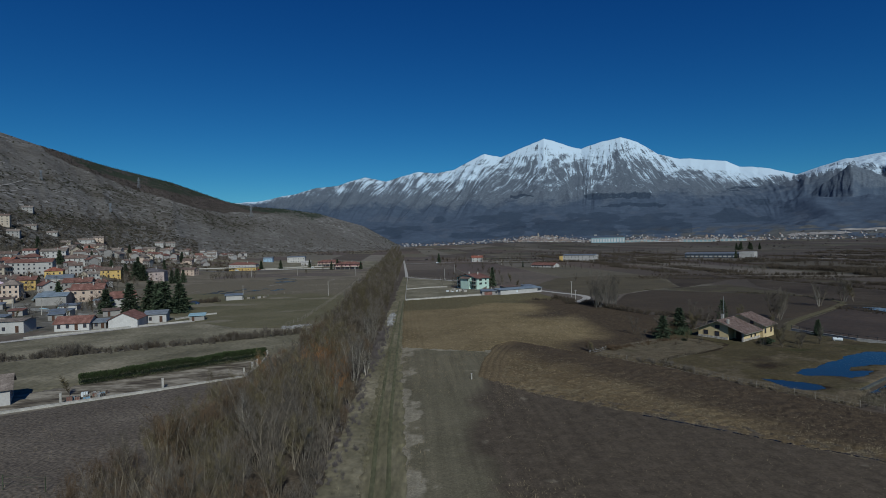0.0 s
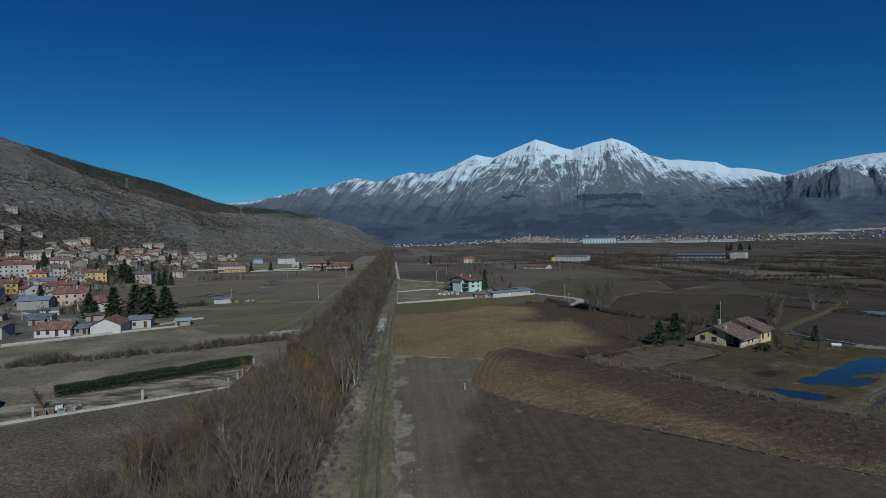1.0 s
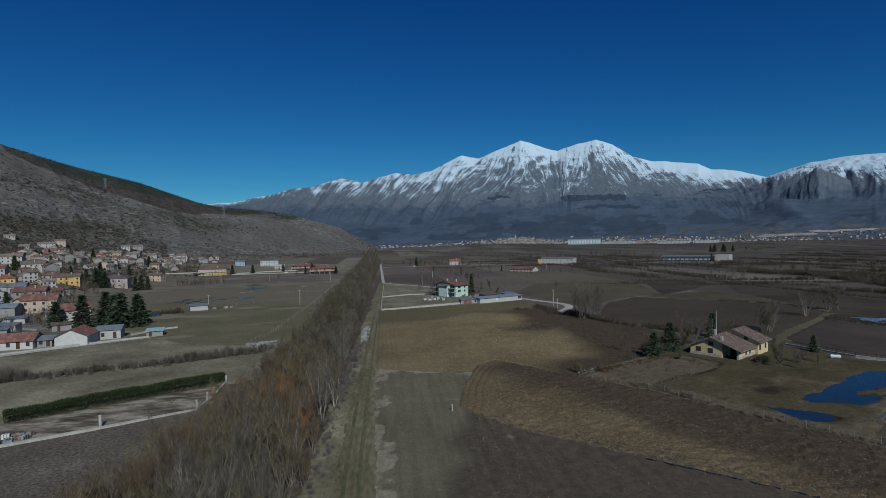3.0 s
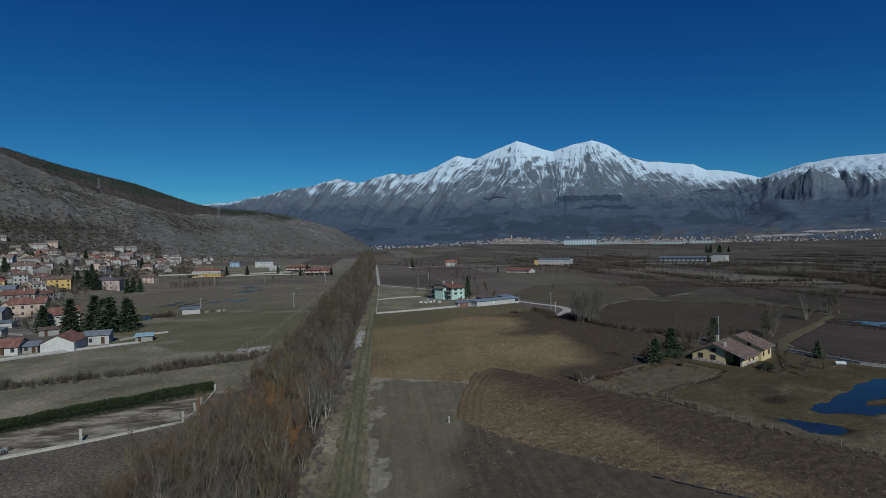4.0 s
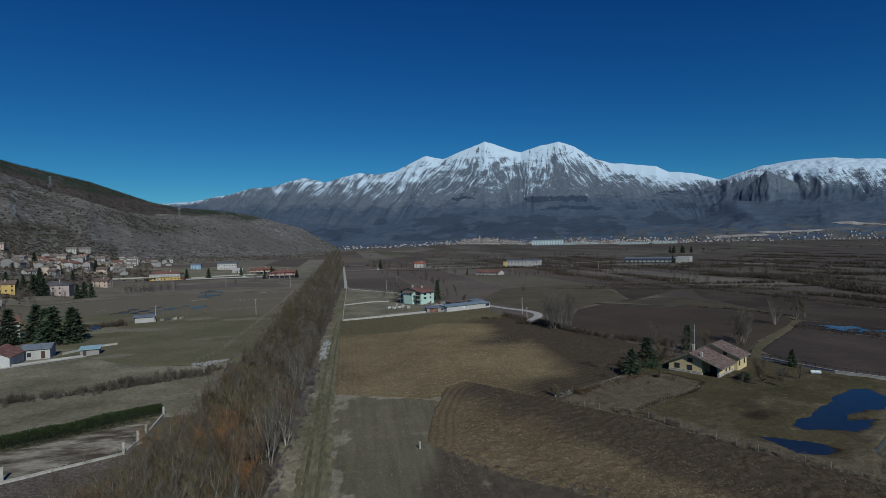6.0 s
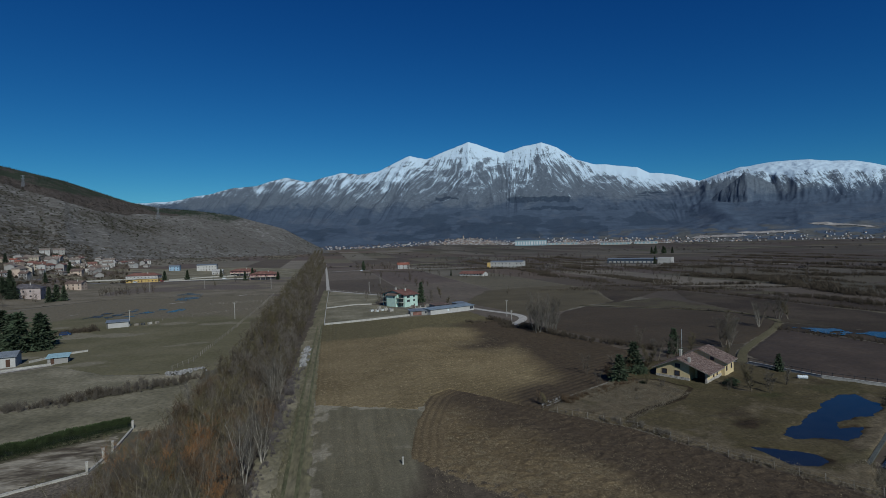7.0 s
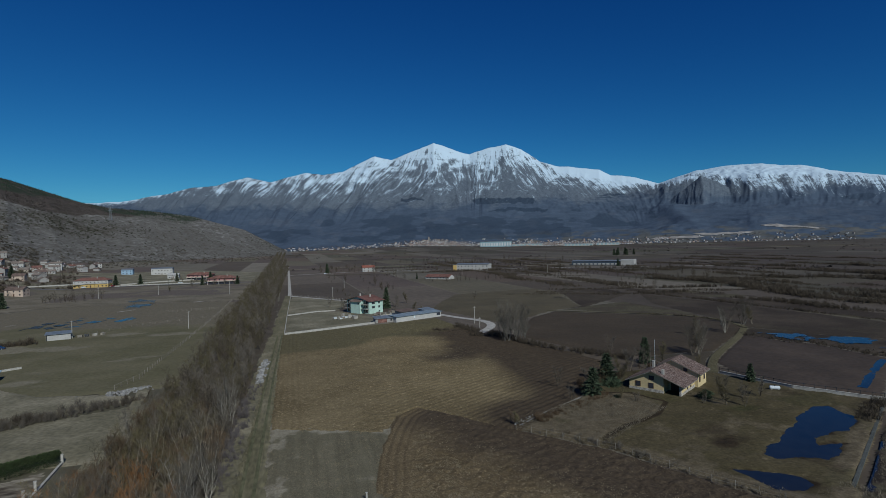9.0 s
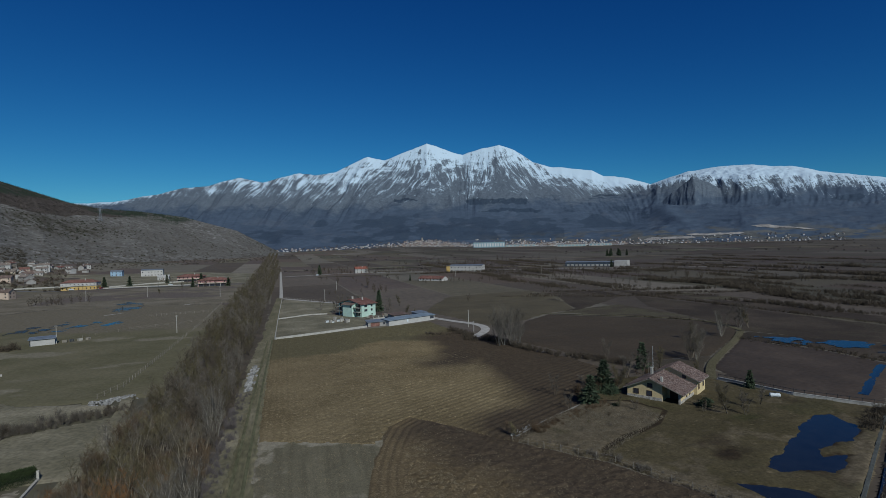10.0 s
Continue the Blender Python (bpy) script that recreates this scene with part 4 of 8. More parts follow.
# ---- the snowy mountains ----
summits = ([-60, -35, -20, -16.5, -12.6, -10.3, -8.3, -5.3, -3.2, 0.4, 2, 4.1, 7.5, 9.3, 13.8, 16.1, 17.6, 19.6, 21.5, 23.1, 25, 27, 31, 32.1, 34.6, 36.6, 40, 42.7, 45.4, 48.9, 50.6, 53, 55.5, 70],
           [0.06, 0.08, 0.075, 0.079, 0.0945, 0.106, 0.1095, 0.125, 0.1165, 0.1335, 0.131, 0.135, 0.164, 0.1574, 0.187, 0.173, 0.164, 0.174, 0.1795, 0.169, 0.1464, 0.1346, 0.1246, 0.1144, 0.1067, 0.0946, 0.1115, 0.1155, 0.1147, 0.1057, 0.095, 0.0862, 0.076, 0.06])
M_FOOT, M_CREST = 2550.0, 4500.0


FALL = ([-30, 2, 9, 13.0, 16.0, 17.4, 18.8, 21.0, 24, 27, 34, 38, 40.3, 42, 60], [0.9, 1.0, 0.9, 0.2, -0.45, -0.1, 0.3, 0.0, -0.7, -1.1, -1.1, 0.3, 0.0, -0.5, -0.5])


def crest_bearing(az, e, stray=1.1):
    """Where on the crest the fall line through a place begins: spurs lean outward from the two peaks."""
    drop = np.clip(np.interp(az, *summits) - e, 0, 0.2) * 57.3
    return az + np.interp(az, *FALL) * drop + (fbm(az / 2.2, e * 30, 83, 4) - 0.5) * stray


CLIFF_AT = ([30, 36.4, 37.4, 38.6, 40.3, 42.2, 43.2, 44.4, 47, 49, 52, 60], [0.66, 0.64, 0.63, 0.62, 0.62, 0.61, 0.58, 0.54, 0.545, 0.54, 0.545, 0.54])


def buttress(az, s):
    """A rock pyramid before the eastern dome, with a steep shaded west face above the gorge."""
    d = M_FOOT + (M_CREST - M_FOOT) * s
    across = np.radians(az - 40.47) * d + (fbm(az / 0.35, s * 22, 117, 4) - 0.5) * 26
    ahead = d - 3830.0
    rib = 15 * (fbm(across / 22, s * 5, 119, 4, True) - 0.6) * smooth(-1, -30, ahead)
    return 424 - 0.80 * np.maximum(-across, 0) - 0.60 * np.maximum(across, 0) - 0.85 * np.maximum(-ahead, 0) - 0.25 * np.maximum(ahead, 0) + rib


def mountain_height(az, s):
    top = np.interp(az, *summits) + 0.0035 * (fbm(az / 1.4, az * 0 + 3.0, 161, 5) - 0.5)
    soft = sum(np.interp(az + k, *summits) for k in (-6, -4, -2, 0, 2, 4, 6)) / 7
    top = top * smooth(0.55, 1.0, s) + soft * (1 - smooth(0.55, 1.0, s))
    up = np.clip(s, 0, 1)
    d = M_FOOT + (M_CREST - M_FOOT) * s
    base = lift(M_FOOT * np.sin(np.radians(az)), 17 + M_FOOT * np.cos(np.radians(az)))
    prof = 0.55 * up**2.0 + 0.45 * up
    # the eastern block: wooded apron, a wall of cliffs, a snowy dome above
    wall_at = np.interp(az + 0.7 * (fbm(az / 1.2, s * 5, 113, 4) - 0.5), *CLIFF_AT) + 0.02 * (fbm(az / 1.2, s * 4, 111, 3, True) - 0.55)
    block = 0.52 * np.clip(s / np.minimum(wall_at, 0.55), 0, 1) + 0.29 * smooth(wall_at - 0.03, wall_at + 0.14, s) + 0.19 * np.clip((s - wall_at) / (1 - wall_at), 0, 1) ** 0.8
    east = smooth(33.8, 38.6, az)
    prof = prof * (1 - east) + block * east
    at_top = crest_bearing(az, top * prof)
    spur = fbm(at_top / 2.2, s * 1.2, 91, 3, True) - 0.6
    gully = fbm(at_top / 0.7, s * 2.0, 87, 4, True) - 0.6
    amp = smooth(0.34, 0.7, s) * smooth(1.0, 0.85, s)
    crag = (fbm(az / 0.5, s * 26, 97, 4) - 0.5) * 16 * smooth(0.4, 0.65, s) * smooth(1.0, 0.9, s)
    foothill = (fbm(az / 5, s * 5, 95, 5) - 0.38) * 70 * smooth(0.03, 0.16, s) * smooth(0.5, 0.22, s)
    z = base + (27 + d * top - base) * prof + (spur * 58 + gully * 17) * amp * (1 - 0.7 * np.exp(-(((az - 17.2) / 1.5) ** 2))) * (1 - 0.5 * east) * (1 - 0.55 * smooth(22.5, 26, az)) + crag + foothill
    z = z + 26 * (fbm(az / 1.8 - s * 1.5, s * 7, 115, 4, True) - 0.55) * east * smooth(0.42, 0.55, s) * smooth(0.9, 0.72, s)
    z = z + 24 * np.exp(-(((az - np.interp(s, [0.15, 0.62], [40.0, 36.6])) / 1.1) ** 2)) * smooth(0.12, 0.3, s) * smooth(0.68, 0.55, s)
    z = np.where(buttress(az, s) > z, buttress(az, s), z)
    z = z + 16 * np.exp(-(((az - 13.4) / 2.6) ** 2) - ((s - 0.05) / 0.035) ** 2)
    z = np.where(s > 1, 27 + M_CREST * (np.interp(az, *summits) + 0.0035 * (fbm(az / 1.4, az * 0 + 3.0, 161, 5) - 0.5)) - (s - 1) * 1900, z)
    return np.where(s < 0, base + s * 600, z)


def on_mountain(az, s):
    d = M_FOOT + (M_CREST - M_FOOT) * s
    return d * math.sin(radians(az)), 17 + d * math.cos(radians(az)), float(mountain_height(np.array(float(az)), np.array(float(s))))


maz, ms = np.meshgrid(np.r_[np.linspace(-60, -24, 60), np.linspace(-23.93, 58, 1180), np.linspace(58.3, 75, 30)], np.r_[np.linspace(-0.03, 0.3, 70), np.linspace(0.31, 1.0, 185), np.linspace(1.02, 1.12, 5)], indexing="ij")
md = M_FOOT + (M_CREST - M_FOOT) * ms
mz = mountain_height(maz, ms)
mx, my = md * np.sin(np.radians(maz)), 17 + md * np.cos(np.radians(maz))


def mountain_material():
    """Bare beech slopes below, grey limestone above, planted pines in dark blocks, all tinted with blue distance haze;
    snow in the gullies and over the tops.
    """
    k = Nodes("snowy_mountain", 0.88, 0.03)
    fine, grain = k.noise(0.016, 8, 0.7), k.noise(0.10, 5, 0.75)
    # limestone grey pushed to blue: distance haze mixed into the base colour
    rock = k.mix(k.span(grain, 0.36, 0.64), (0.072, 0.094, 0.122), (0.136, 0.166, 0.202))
    # beech and pine tones carry the blue of the air in front of them
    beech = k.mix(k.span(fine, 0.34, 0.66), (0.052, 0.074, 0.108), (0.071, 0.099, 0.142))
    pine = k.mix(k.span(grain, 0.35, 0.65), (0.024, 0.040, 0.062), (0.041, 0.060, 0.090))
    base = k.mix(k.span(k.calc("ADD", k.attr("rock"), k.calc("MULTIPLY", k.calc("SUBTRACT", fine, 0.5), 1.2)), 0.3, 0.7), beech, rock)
    base = k.mix(k.attr("meadow"), base, k.mix(k.span(grain, 0.4, 0.6), (0.105, 0.118, 0.140), (0.150, 0.160, 0.178)))
    plots = k.mix(k.span(k.noise(0.012, 5, 0.7), 0.42, 0.58), (0.078, 0.083, 0.084), (0.116, 0.120, 0.118))
    base = k.mix(k.attr("plots"), base, plots)
    base = k.mix(k.attr("pine"), base, pine)
    along = k.n.new("ShaderNodeCombineXYZ")
    k.link(k.calc("MULTIPLY", k.attr("fall"), 12.0), along.inputs[0])
    k.link(k.calc("MULTIPLY", k.attr("rise"), 70.0), along.inputs[1])
    streak = k.noise(1.0, 7, 0.72, along.outputs[0])
    fleck = k.calc("ADD", k.calc("MULTIPLY", k.calc("SUBTRACT", streak, 0.5), 2.0), k.calc("MULTIPLY", k.calc("SUBTRACT", grain, 0.5), 1.9))
    snow = k.span(k.calc("ADD", k.attr("snow"), fleck), 0.34, 0.66)
    base = k.mix(k.calc("MULTIPLY", k.span(streak, 0.36, 0.64, 0.0, 0.24), k.attr("rock")), base, (0.020, 0.027, 0.036), "MIX")
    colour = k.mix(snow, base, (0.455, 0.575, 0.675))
    return k.finish(colour, k.calc("ADD", fine, grain), 0.28, 9)


SNOW_FROM = ([-30, -17, -12.6, -10.5, -8.3, -5, 0, 4, 8, 13, 17, 21, 25, 30, 34, 37, 40, 45, 50, 56], [0.070, 0.072, 0.086, 0.090, 0.090, 0.088, 0.080, 0.077, 0.077, 0.078, 0.082, 0.084, 0.084, 0.078, 0.078, 0.084, 0.082, 0.064, 0.056, 0.05])
SNOW_FULL = ([-30, -17, -12.6, -10.5, -8.3, -5, 0, 4, 8, 13.8, 17, 21, 24, 27, 31, 34, 37, 40, 42, 45, 50, 56], [0.078, 0.078, 0.095, 0.112, 0.124, 0.142, 0.146, 0.148, 0.160, 0.188, 0.168, 0.186, 0.166, 0.128, 0.110, 0.097, 0.098, 0.112, 0.104, 0.102, 0.094, 0.08])


def snow_cover():
    """Snow by rise seen from the camera's start, limits fitted to the view: thick over the tops, in streaks down the
    gullies, blown off the rocky ribs.
    """
    e = (mz - 27) / md
    level = (e - np.interp(maz, *SNOW_FROM)) / (np.interp(maz, *SNOW_FULL) - np.interp(maz, *SNOW_FROM))
    at_top = crest_bearing(maz, e, 0.6)
    chute = fbm(at_top / 0.75, e * 30, 87, 3)
    thread = fbm(at_top / 0.20 + 4.0, e * 46, 131, 3, True)
    patch = fbm(maz / 0.8, e * 110, 133, 5)
    band = fbm(maz / 1.2 + e * 20, e * 210, 137, 3, True)
    cover = 1.5 * np.clip(level, -0.6, 1.3) - 1.0 + 1.0 * (chute - 0.5) + 1.8 * (thread - 0.60) + 1.3 * (patch - 0.5) - 0.9 * (band - 0.6) * smooth(0.3, 0.6, level)
    cover = cover + 1.4 * smooth(0.85, 1.1, level)
    return np.clip(0.5 + 0.62 * cover, -0.5, 1.6) * smooth(-0.3, 0.1, level) - 0.6 * smooth(0.0, -0.5, level)


def pine_cover():
    e = (mz - 27) / md
    we = maz + (fbm(maz * 2.2, e * 160, 141, 4) - 0.5) * 0.9
    ee = e + (fbm(maz / 0.6, e * 140, 143, 5) - 0.5) * 0.009
    out = np.zeros(maz.shape, bool)
    for block in ([(17.6, 0.076), (18.6, 0.083), (20.6, 0.0815), (24.2, 0.0785), (24.3, 0.070), (20.6, 0.070), (18.2, 0.071)], [(19.2, 0.057), (21.2, 0.062), (24.2, 0.063), (25.8, 0.057), (25.2, 0.053), (22.4, 0.057)], [(10.1, 0.086), (12.9, 0.083), (12.9, 0.080), (11.2, 0.080), (10.2, 0.078)], [(30.6, 0.080), (33.2, 0.082), (33.6, 0.078), (31.6, 0.076)], [(30.2, 0.074), (32, 0.075), (32.2, 0.072)]):
        out |= inside(we, ee, block)
    low = fbm(maz / 2.4, e * 75, 145, 6) + 0.20 * smooth(0.05, 0.02, e) * smooth(1, 8, maz) * smooth(37, 31, maz) + 0.16 * np.exp(-(((e - 0.047) / 0.006) ** 2)) * smooth(1, 4, maz) * smooth(15, 9, maz)
    return np.maximum(out, 0.72 * smooth(0.63, 0.69, low) * (e < 0.058) * (e > np.where(maz > 28, 0.022, 0.006)))


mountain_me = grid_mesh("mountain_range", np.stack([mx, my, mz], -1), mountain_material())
me_rise = (mz - 27) / md
crags = smooth(-6, 4, buttress(maz, ms) - mz)
put_attribute(mountain_me, "snow", snow_cover() - 0.6 * crags)
put_attribute(mountain_me, "plots", smooth(0.020, 0.008, me_rise + 0.016 * (fbm(maz / 2, me_rise * 120, 151, 4) - 0.5)) * smooth(16, 24, maz) * smooth(0.40, 0.55, fbm(maz / 1.1, me_rise * 260, 153, 4)))
put_attribute(mountain_me, "fall", crest_bearing(maz, me_rise, 0.45))
put_attribute(mountain_me, "rise", me_rise)
put_attribute(mountain_me, "rock", 0.25 * crags + smooth(0.045, 0.095, me_rise + 0.03 * (fbm(maz / 2, me_rise * 40, 147, 4) - 0.5)))
put_attribute(mountain_me, "pine", 0.85 * pine_cover())
put_attribute(mountain_me, "meadow", 0.16 * smooth(0.60, 0.70, fbm(maz / 1.6, me_rise * 90, 149, 5)) * smooth(0.062, 0.045, me_rise))
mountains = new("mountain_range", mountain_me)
tagged(mountains, "snow-capped mountain massif above wooded slopes tinted haze blue", "mountain", kind="structure")


# ---- plants ----
def prong(out, a, b, ra, rb):
    """A three-sided tapered length of wood, as six triangles."""
    d = b - a
    d = d / (np.linalg.norm(d) + 1e-9)
    u = np.cross(d, (0.3, 0.9, 0.31))
    u /= np.linalg.norm(u) + 1e-9
    w = np.cross(d, u)
    ang = [0.2 + 2.0944 * k for k in range(3)]
    p = [a + ra * (math.cos(t) * u + math.sin(t) * w) for t in ang]
    q = [b + rb * (math.cos(t) * u + math.sin(t) * w) for t in ang]
    for k in range(3):
        j = (k + 1) % 3
        out += [(p[k], p[j], q[j]), (p[k], q[j], q[k])]


def sprig(out, r, a, d, length, width):
    """A twig: one thin triangle with a random facing."""
    u = np.cross(d, (r.uniform(-1, 1), r.uniform(-1, 1), r.uniform(-1, 1)))
    u = u / (np.linalg.norm(u) + 1e-9) * width / 2
    out.append((a - u, a + u, a + d * length))


def unit(v):
    return v / (np.linalg.norm(v) + 1e-9)


def grow(seed, height, stems, lean, girth, branches, twigs, twig_len, twig_w, rise=0.9, bare=0.25):
    """The limbs and twigs of a leafless tree, as two lists of triangles."""
    r = rnd(seed)
    wood, fine = [], []
    for s in range(stems):
        az = 2 * math.pi * (s + r.random()) / stems
        tilt = lean * r.uniform(0.4, 1.0) if stems > 1 else lean * 0.2
        d = unit(np.array((math.cos(az) * tilt, math.sin(az) * tilt, 1.0)))
        p = np.array((math.cos(az) * 0.12 * (stems > 1), math.sin(az) * 0.12 * (stems > 1), -0.15))
        h = height * r.uniform(0.7, 1.0)
        rad = girth * r.uniform(0.7, 1.0)
        seg = 6
        pts, rads = [p], [rad]
        for k in range(seg):
            d = unit(d + np.array((r.gauss(0, 0.09), r.gauss(0, 0.09), 0.04)))
            p = p + d * h / seg
            pts.append(p), rads.append(rad * (1 - 0.93 * (k + 1) / seg))
            prong(wood, pts[-2], pts[-1], rads[-2], rads[-1])
        for _ in range(branches):
            f = r.uniform(bare, 0.97) * seg
            k = min(int(f), seg - 1)
            a = pts[k] + (pts[k + 1] - pts[k]) * (f - k)
            ang = r.uniform(0, 6.283)
            out = np.array((math.cos(ang), math.sin(ang), rise * r.uniform(0.6, 1.4)))
            bd, bl = unit(out), h * r.uniform(0.14, 0.30) * (1.25 - 0.75 * f / seg)
            mid = a + bd * bl * 0.5
            bd2 = unit(bd + np.array((r.gauss(0, 0.15), r.gauss(0, 0.15), 0.35)))
            tip = mid + bd2 * bl * 0.5
            br = rads[k] * 0.36
            prong(wood, a, mid, br, br * 0.6), prong(wood, mid, tip, br * 0.6, br * 0.15)
            for _ in range(twigs):
                g = r.random()
                q = a + (mid - a) * g * 2 if g < 0.5 else mid + (tip - mid) * (g * 2 - 1)
                td = unit((bd if g < 0.5 else bd2) * 0.7 + np.array((r.gauss(0, 0.5), r.gauss(0, 0.5), r.uniform(0.0, 0.7))))
                sprig(fine, r, q, td, twig_len * r.uniform(0.5, 1.2), twig_w)
    return wood, fine


def bare_plant(name, seed, bark, twig, label, category, **k):
    wood, fine = grow(seed, **k)
    root = new(name)
    child("trunk", tri_mesh("trunk", wood, bark), root)
    child("crown", tri_mesh("crown", fine, twig), root)
    root.location = (0, -300, -60)
    return tagged(root, label, category)


def planted(proto, x, y, scale, r, group="", wide=1.0):
    """A copy of a plant at a place, turned and sized."""
    m = Matrix.Translation(at(x, y)) @ Matrix.Rotation(r.uniform(0, 6.283), 4, "Z") @ Matrix.Diagonal((wide * scale * r.uniform(0.85, 1.15), wide * scale * r.uniform(0.85, 1.15), scale, 1))
    ob = copy_thing(proto, m)
    return tagged(ob, group=group)


def drop_proto(ob):
    """Takes away the pattern from which copies were made."""
    for o in (*ob.children_recursive, ob):
        bpy.data.objects.remove(o)


SHRUBS = [bare_plant("bare_shrub", 10 + i, bark_brown, m, lb, "shrub", height=6.4, stems=7, lean=0.33, girth=0.06, branches=12, twigs=16, twig_len=0.8, twig_w=0.016, rise=1.6) for i, (m, lb) in enumerate([
    (twig_brown, "leafless brown many-stemmed shrub in the tree row"), (twig_olive, "leafless olive many-stemmed shrub in the tree row"), (twig_grey, "leafless grey many-stemmed shrub in the tree row"), (twig_red, "leafless orange-twigged willow shrub in the tree row")])]
SAPLINGS = [bare_plant("bare_tree", 20 + i, bk, m, lb, "tree", height=9.0, stems=3, lean=0.22, girth=0.09, branches=24, twigs=16, twig_len=0.8, twig_w=0.016, bare=0.25, rise=1.3) for i, (bk, m, lb) in enumerate([
    (bark_brown, twig_olive, "slender leafless olive-brown tree in the tree row"), (bark_brown, twig_grey, "slender leafless grey tree in the tree row")])]
PALE = [bare_plant("pale_tree", 30 + i, bark_pale, twig_grey, "leafless tree with pale bark and upright limbs", "tree", height=11.5, stems=3, lean=0.2, girth=0.11, branches=34, twigs=22, twig_len=0.9, twig_w=0.02, bare=0.2, rise=1.6) for i in range(2)]

POPLARS = [bare_plant("poplar", 35 + i, bark_grey, twig_grey, "leafless grey poplar with many upright limbs", "tree", height=11.0, stems=3, lean=0.28, girth=0.12, branches=36, twigs=20, twig_len=0.9, twig_w=0.022, bare=0.15, rise=1.4) for i in range(2)]
r = rnd(5)


def row_edges(y):
    left = np.interp(y, [20, 95, 130, 180, 300, 750, 1900], [-34, -33, -28.5, -27, -31, -45, -85])
    right = np.interp(y, [20, 180, 300, 750, 1900], [-11.2, -10.5, -11, -19, -62])
    return left, right


y = 42.0
count = 0
overflow = []
while y < 190:
    left, right = row_edges(y)
    for x in np.arange(left, right, 2.45):
        xx, yy = x + r.uniform(-1.3, 1.3), y + r.uniform(-1.4, 1.4)
        if count >= 420:
            overflow.append((xx, yy, 0.0, r.uniform(0.5, 0.9), r.uniform(0, 6.28)))
        elif -43 < xx < right + 0.6:
            pick = r.random()
            edge_dist = min(xx - left, right - xx)
            lump = 0.62 + 0.85 * float(vnoise(np.array(xx / 6), np.array(yy / 8), 37))
            if pick < 0.30 and edge_dist > 2:
                planted(SAPLINGS[r.randrange(2)], xx, yy, r.uniform(0.75, 1.0) * (0.5 + 0.5 * lump), r, "tree row", 1.15)
            else:
                tone = float(fbm(np.array(xx / 7), np.array(yy / 9), 33, 3))
                kind = 3 if (xx < -13 and 104 < yy < 132 and tone > 0.5 and r.random() < 0.5) else (0 if tone > 0.53 else 1 if tone > 0.42 else 2)
                kind = kind if r.random() < 0.8 else r.randrange(3)
                planted(SHRUBS[kind], xx, yy, r.uniform(0.75, 1.1) * lump * (0.75 if edge_dist < 3 else 1), r, "tree row", 1.25)
            count += 1
    y += 2.5
for xx, yy, sc in ((-11.5, 117.5, 1.0), (-12.5, 120.5, 0.9), (-22, 88, 0.8), (-13, 99, 0.7), (-26, 103, 0.75), (-11.5, 158.5, 0.95), (-13, 161, 1.0), (-12.5, 156, 0.85), (-27, 150, 0.8), (-13.6, 82, 0.85), (-14.2, 86, 0.75), (-10.3, 125, 0.8), (-11, 128, 0.9), (-12.2, 123, 0.8)):
    planted(PALE[r.randrange(2)], xx, yy, sc, r, "tree row")


def tri_stack(lists, places):
    """Triangles of small patterns, set down at places (x, y, z, scale, turn), as one array."""
    out = []
    for k, (x, y, z, sc, turn) in enumerate(places):
        t = lists[k % len(lists)]
        c, s = math.cos(turn) * sc, math.sin(turn) * sc
        rot = np.array(((c, -s, 0), (s, c, 0), (0, 0, sc)))
        out.append(t @ rot.T + (x, y, z))
    return np.concatenate(out)


def stuff(name, tris, mat, label, category):
    return tagged(new(name, tri_mesh(name, tris, mat)), label, category, kind="stuff")


def simple_bare(seed, height, stems=4, branches=11, twigs=7, tw=0.06, tl=1.3):
    """A leafless tree for the distance: tapered stems, thin limbs, a haze of twigs."""
    q = rnd(seed)
    out = []
    for k in range(stems):
        az, tilt = 6.283 * (k + q.random()) / stems, 0.3 * q.uniform(0.3, 1.0)
        d = unit(np.array((math.cos(az) * tilt, math.sin(az) * tilt, 1.0)))
        h, p = height * q.uniform(0.7, 1.0), np.array((0.0, 0.0, -0.2))
        joint = p + d * h * 0.5
        tip = joint + unit(d + np.array((q.gauss(0, 0.1), q.gauss(0, 0.1), 0.1))) * h * 0.5
        prong(out, p, joint, 0.09, 0.055), prong(out, joint, tip, 0.055, 0.01)
        for _ in range(branches):
            f = q.uniform(0.2, 0.98)
            a = p + (joint - p) * f * 2 if f < 0.5 else joint + (tip - joint) * (f * 2 - 1)
            ang = q.uniform(0, 6.283)
            bd = unit(np.array((math.cos(ang), math.sin(ang), q.uniform(0.5, 1.3))))
            bl = h * q.uniform(0.14, 0.3) * (1.25 - 0.75 * f)
            sprig(out, q, a, bd, bl, tw * 1.3)
            for _ in range(twigs):
                td = unit(bd * 0.7 + np.array((q.gauss(0, 0.5), q.gauss(0, 0.5), q.uniform(0.0, 0.7))))
                sprig(out, q, a + bd * bl * q.uniform(0.3, 1.0), td, tl * q.uniform(0.5, 1.2), tw)
    return np.array(out)


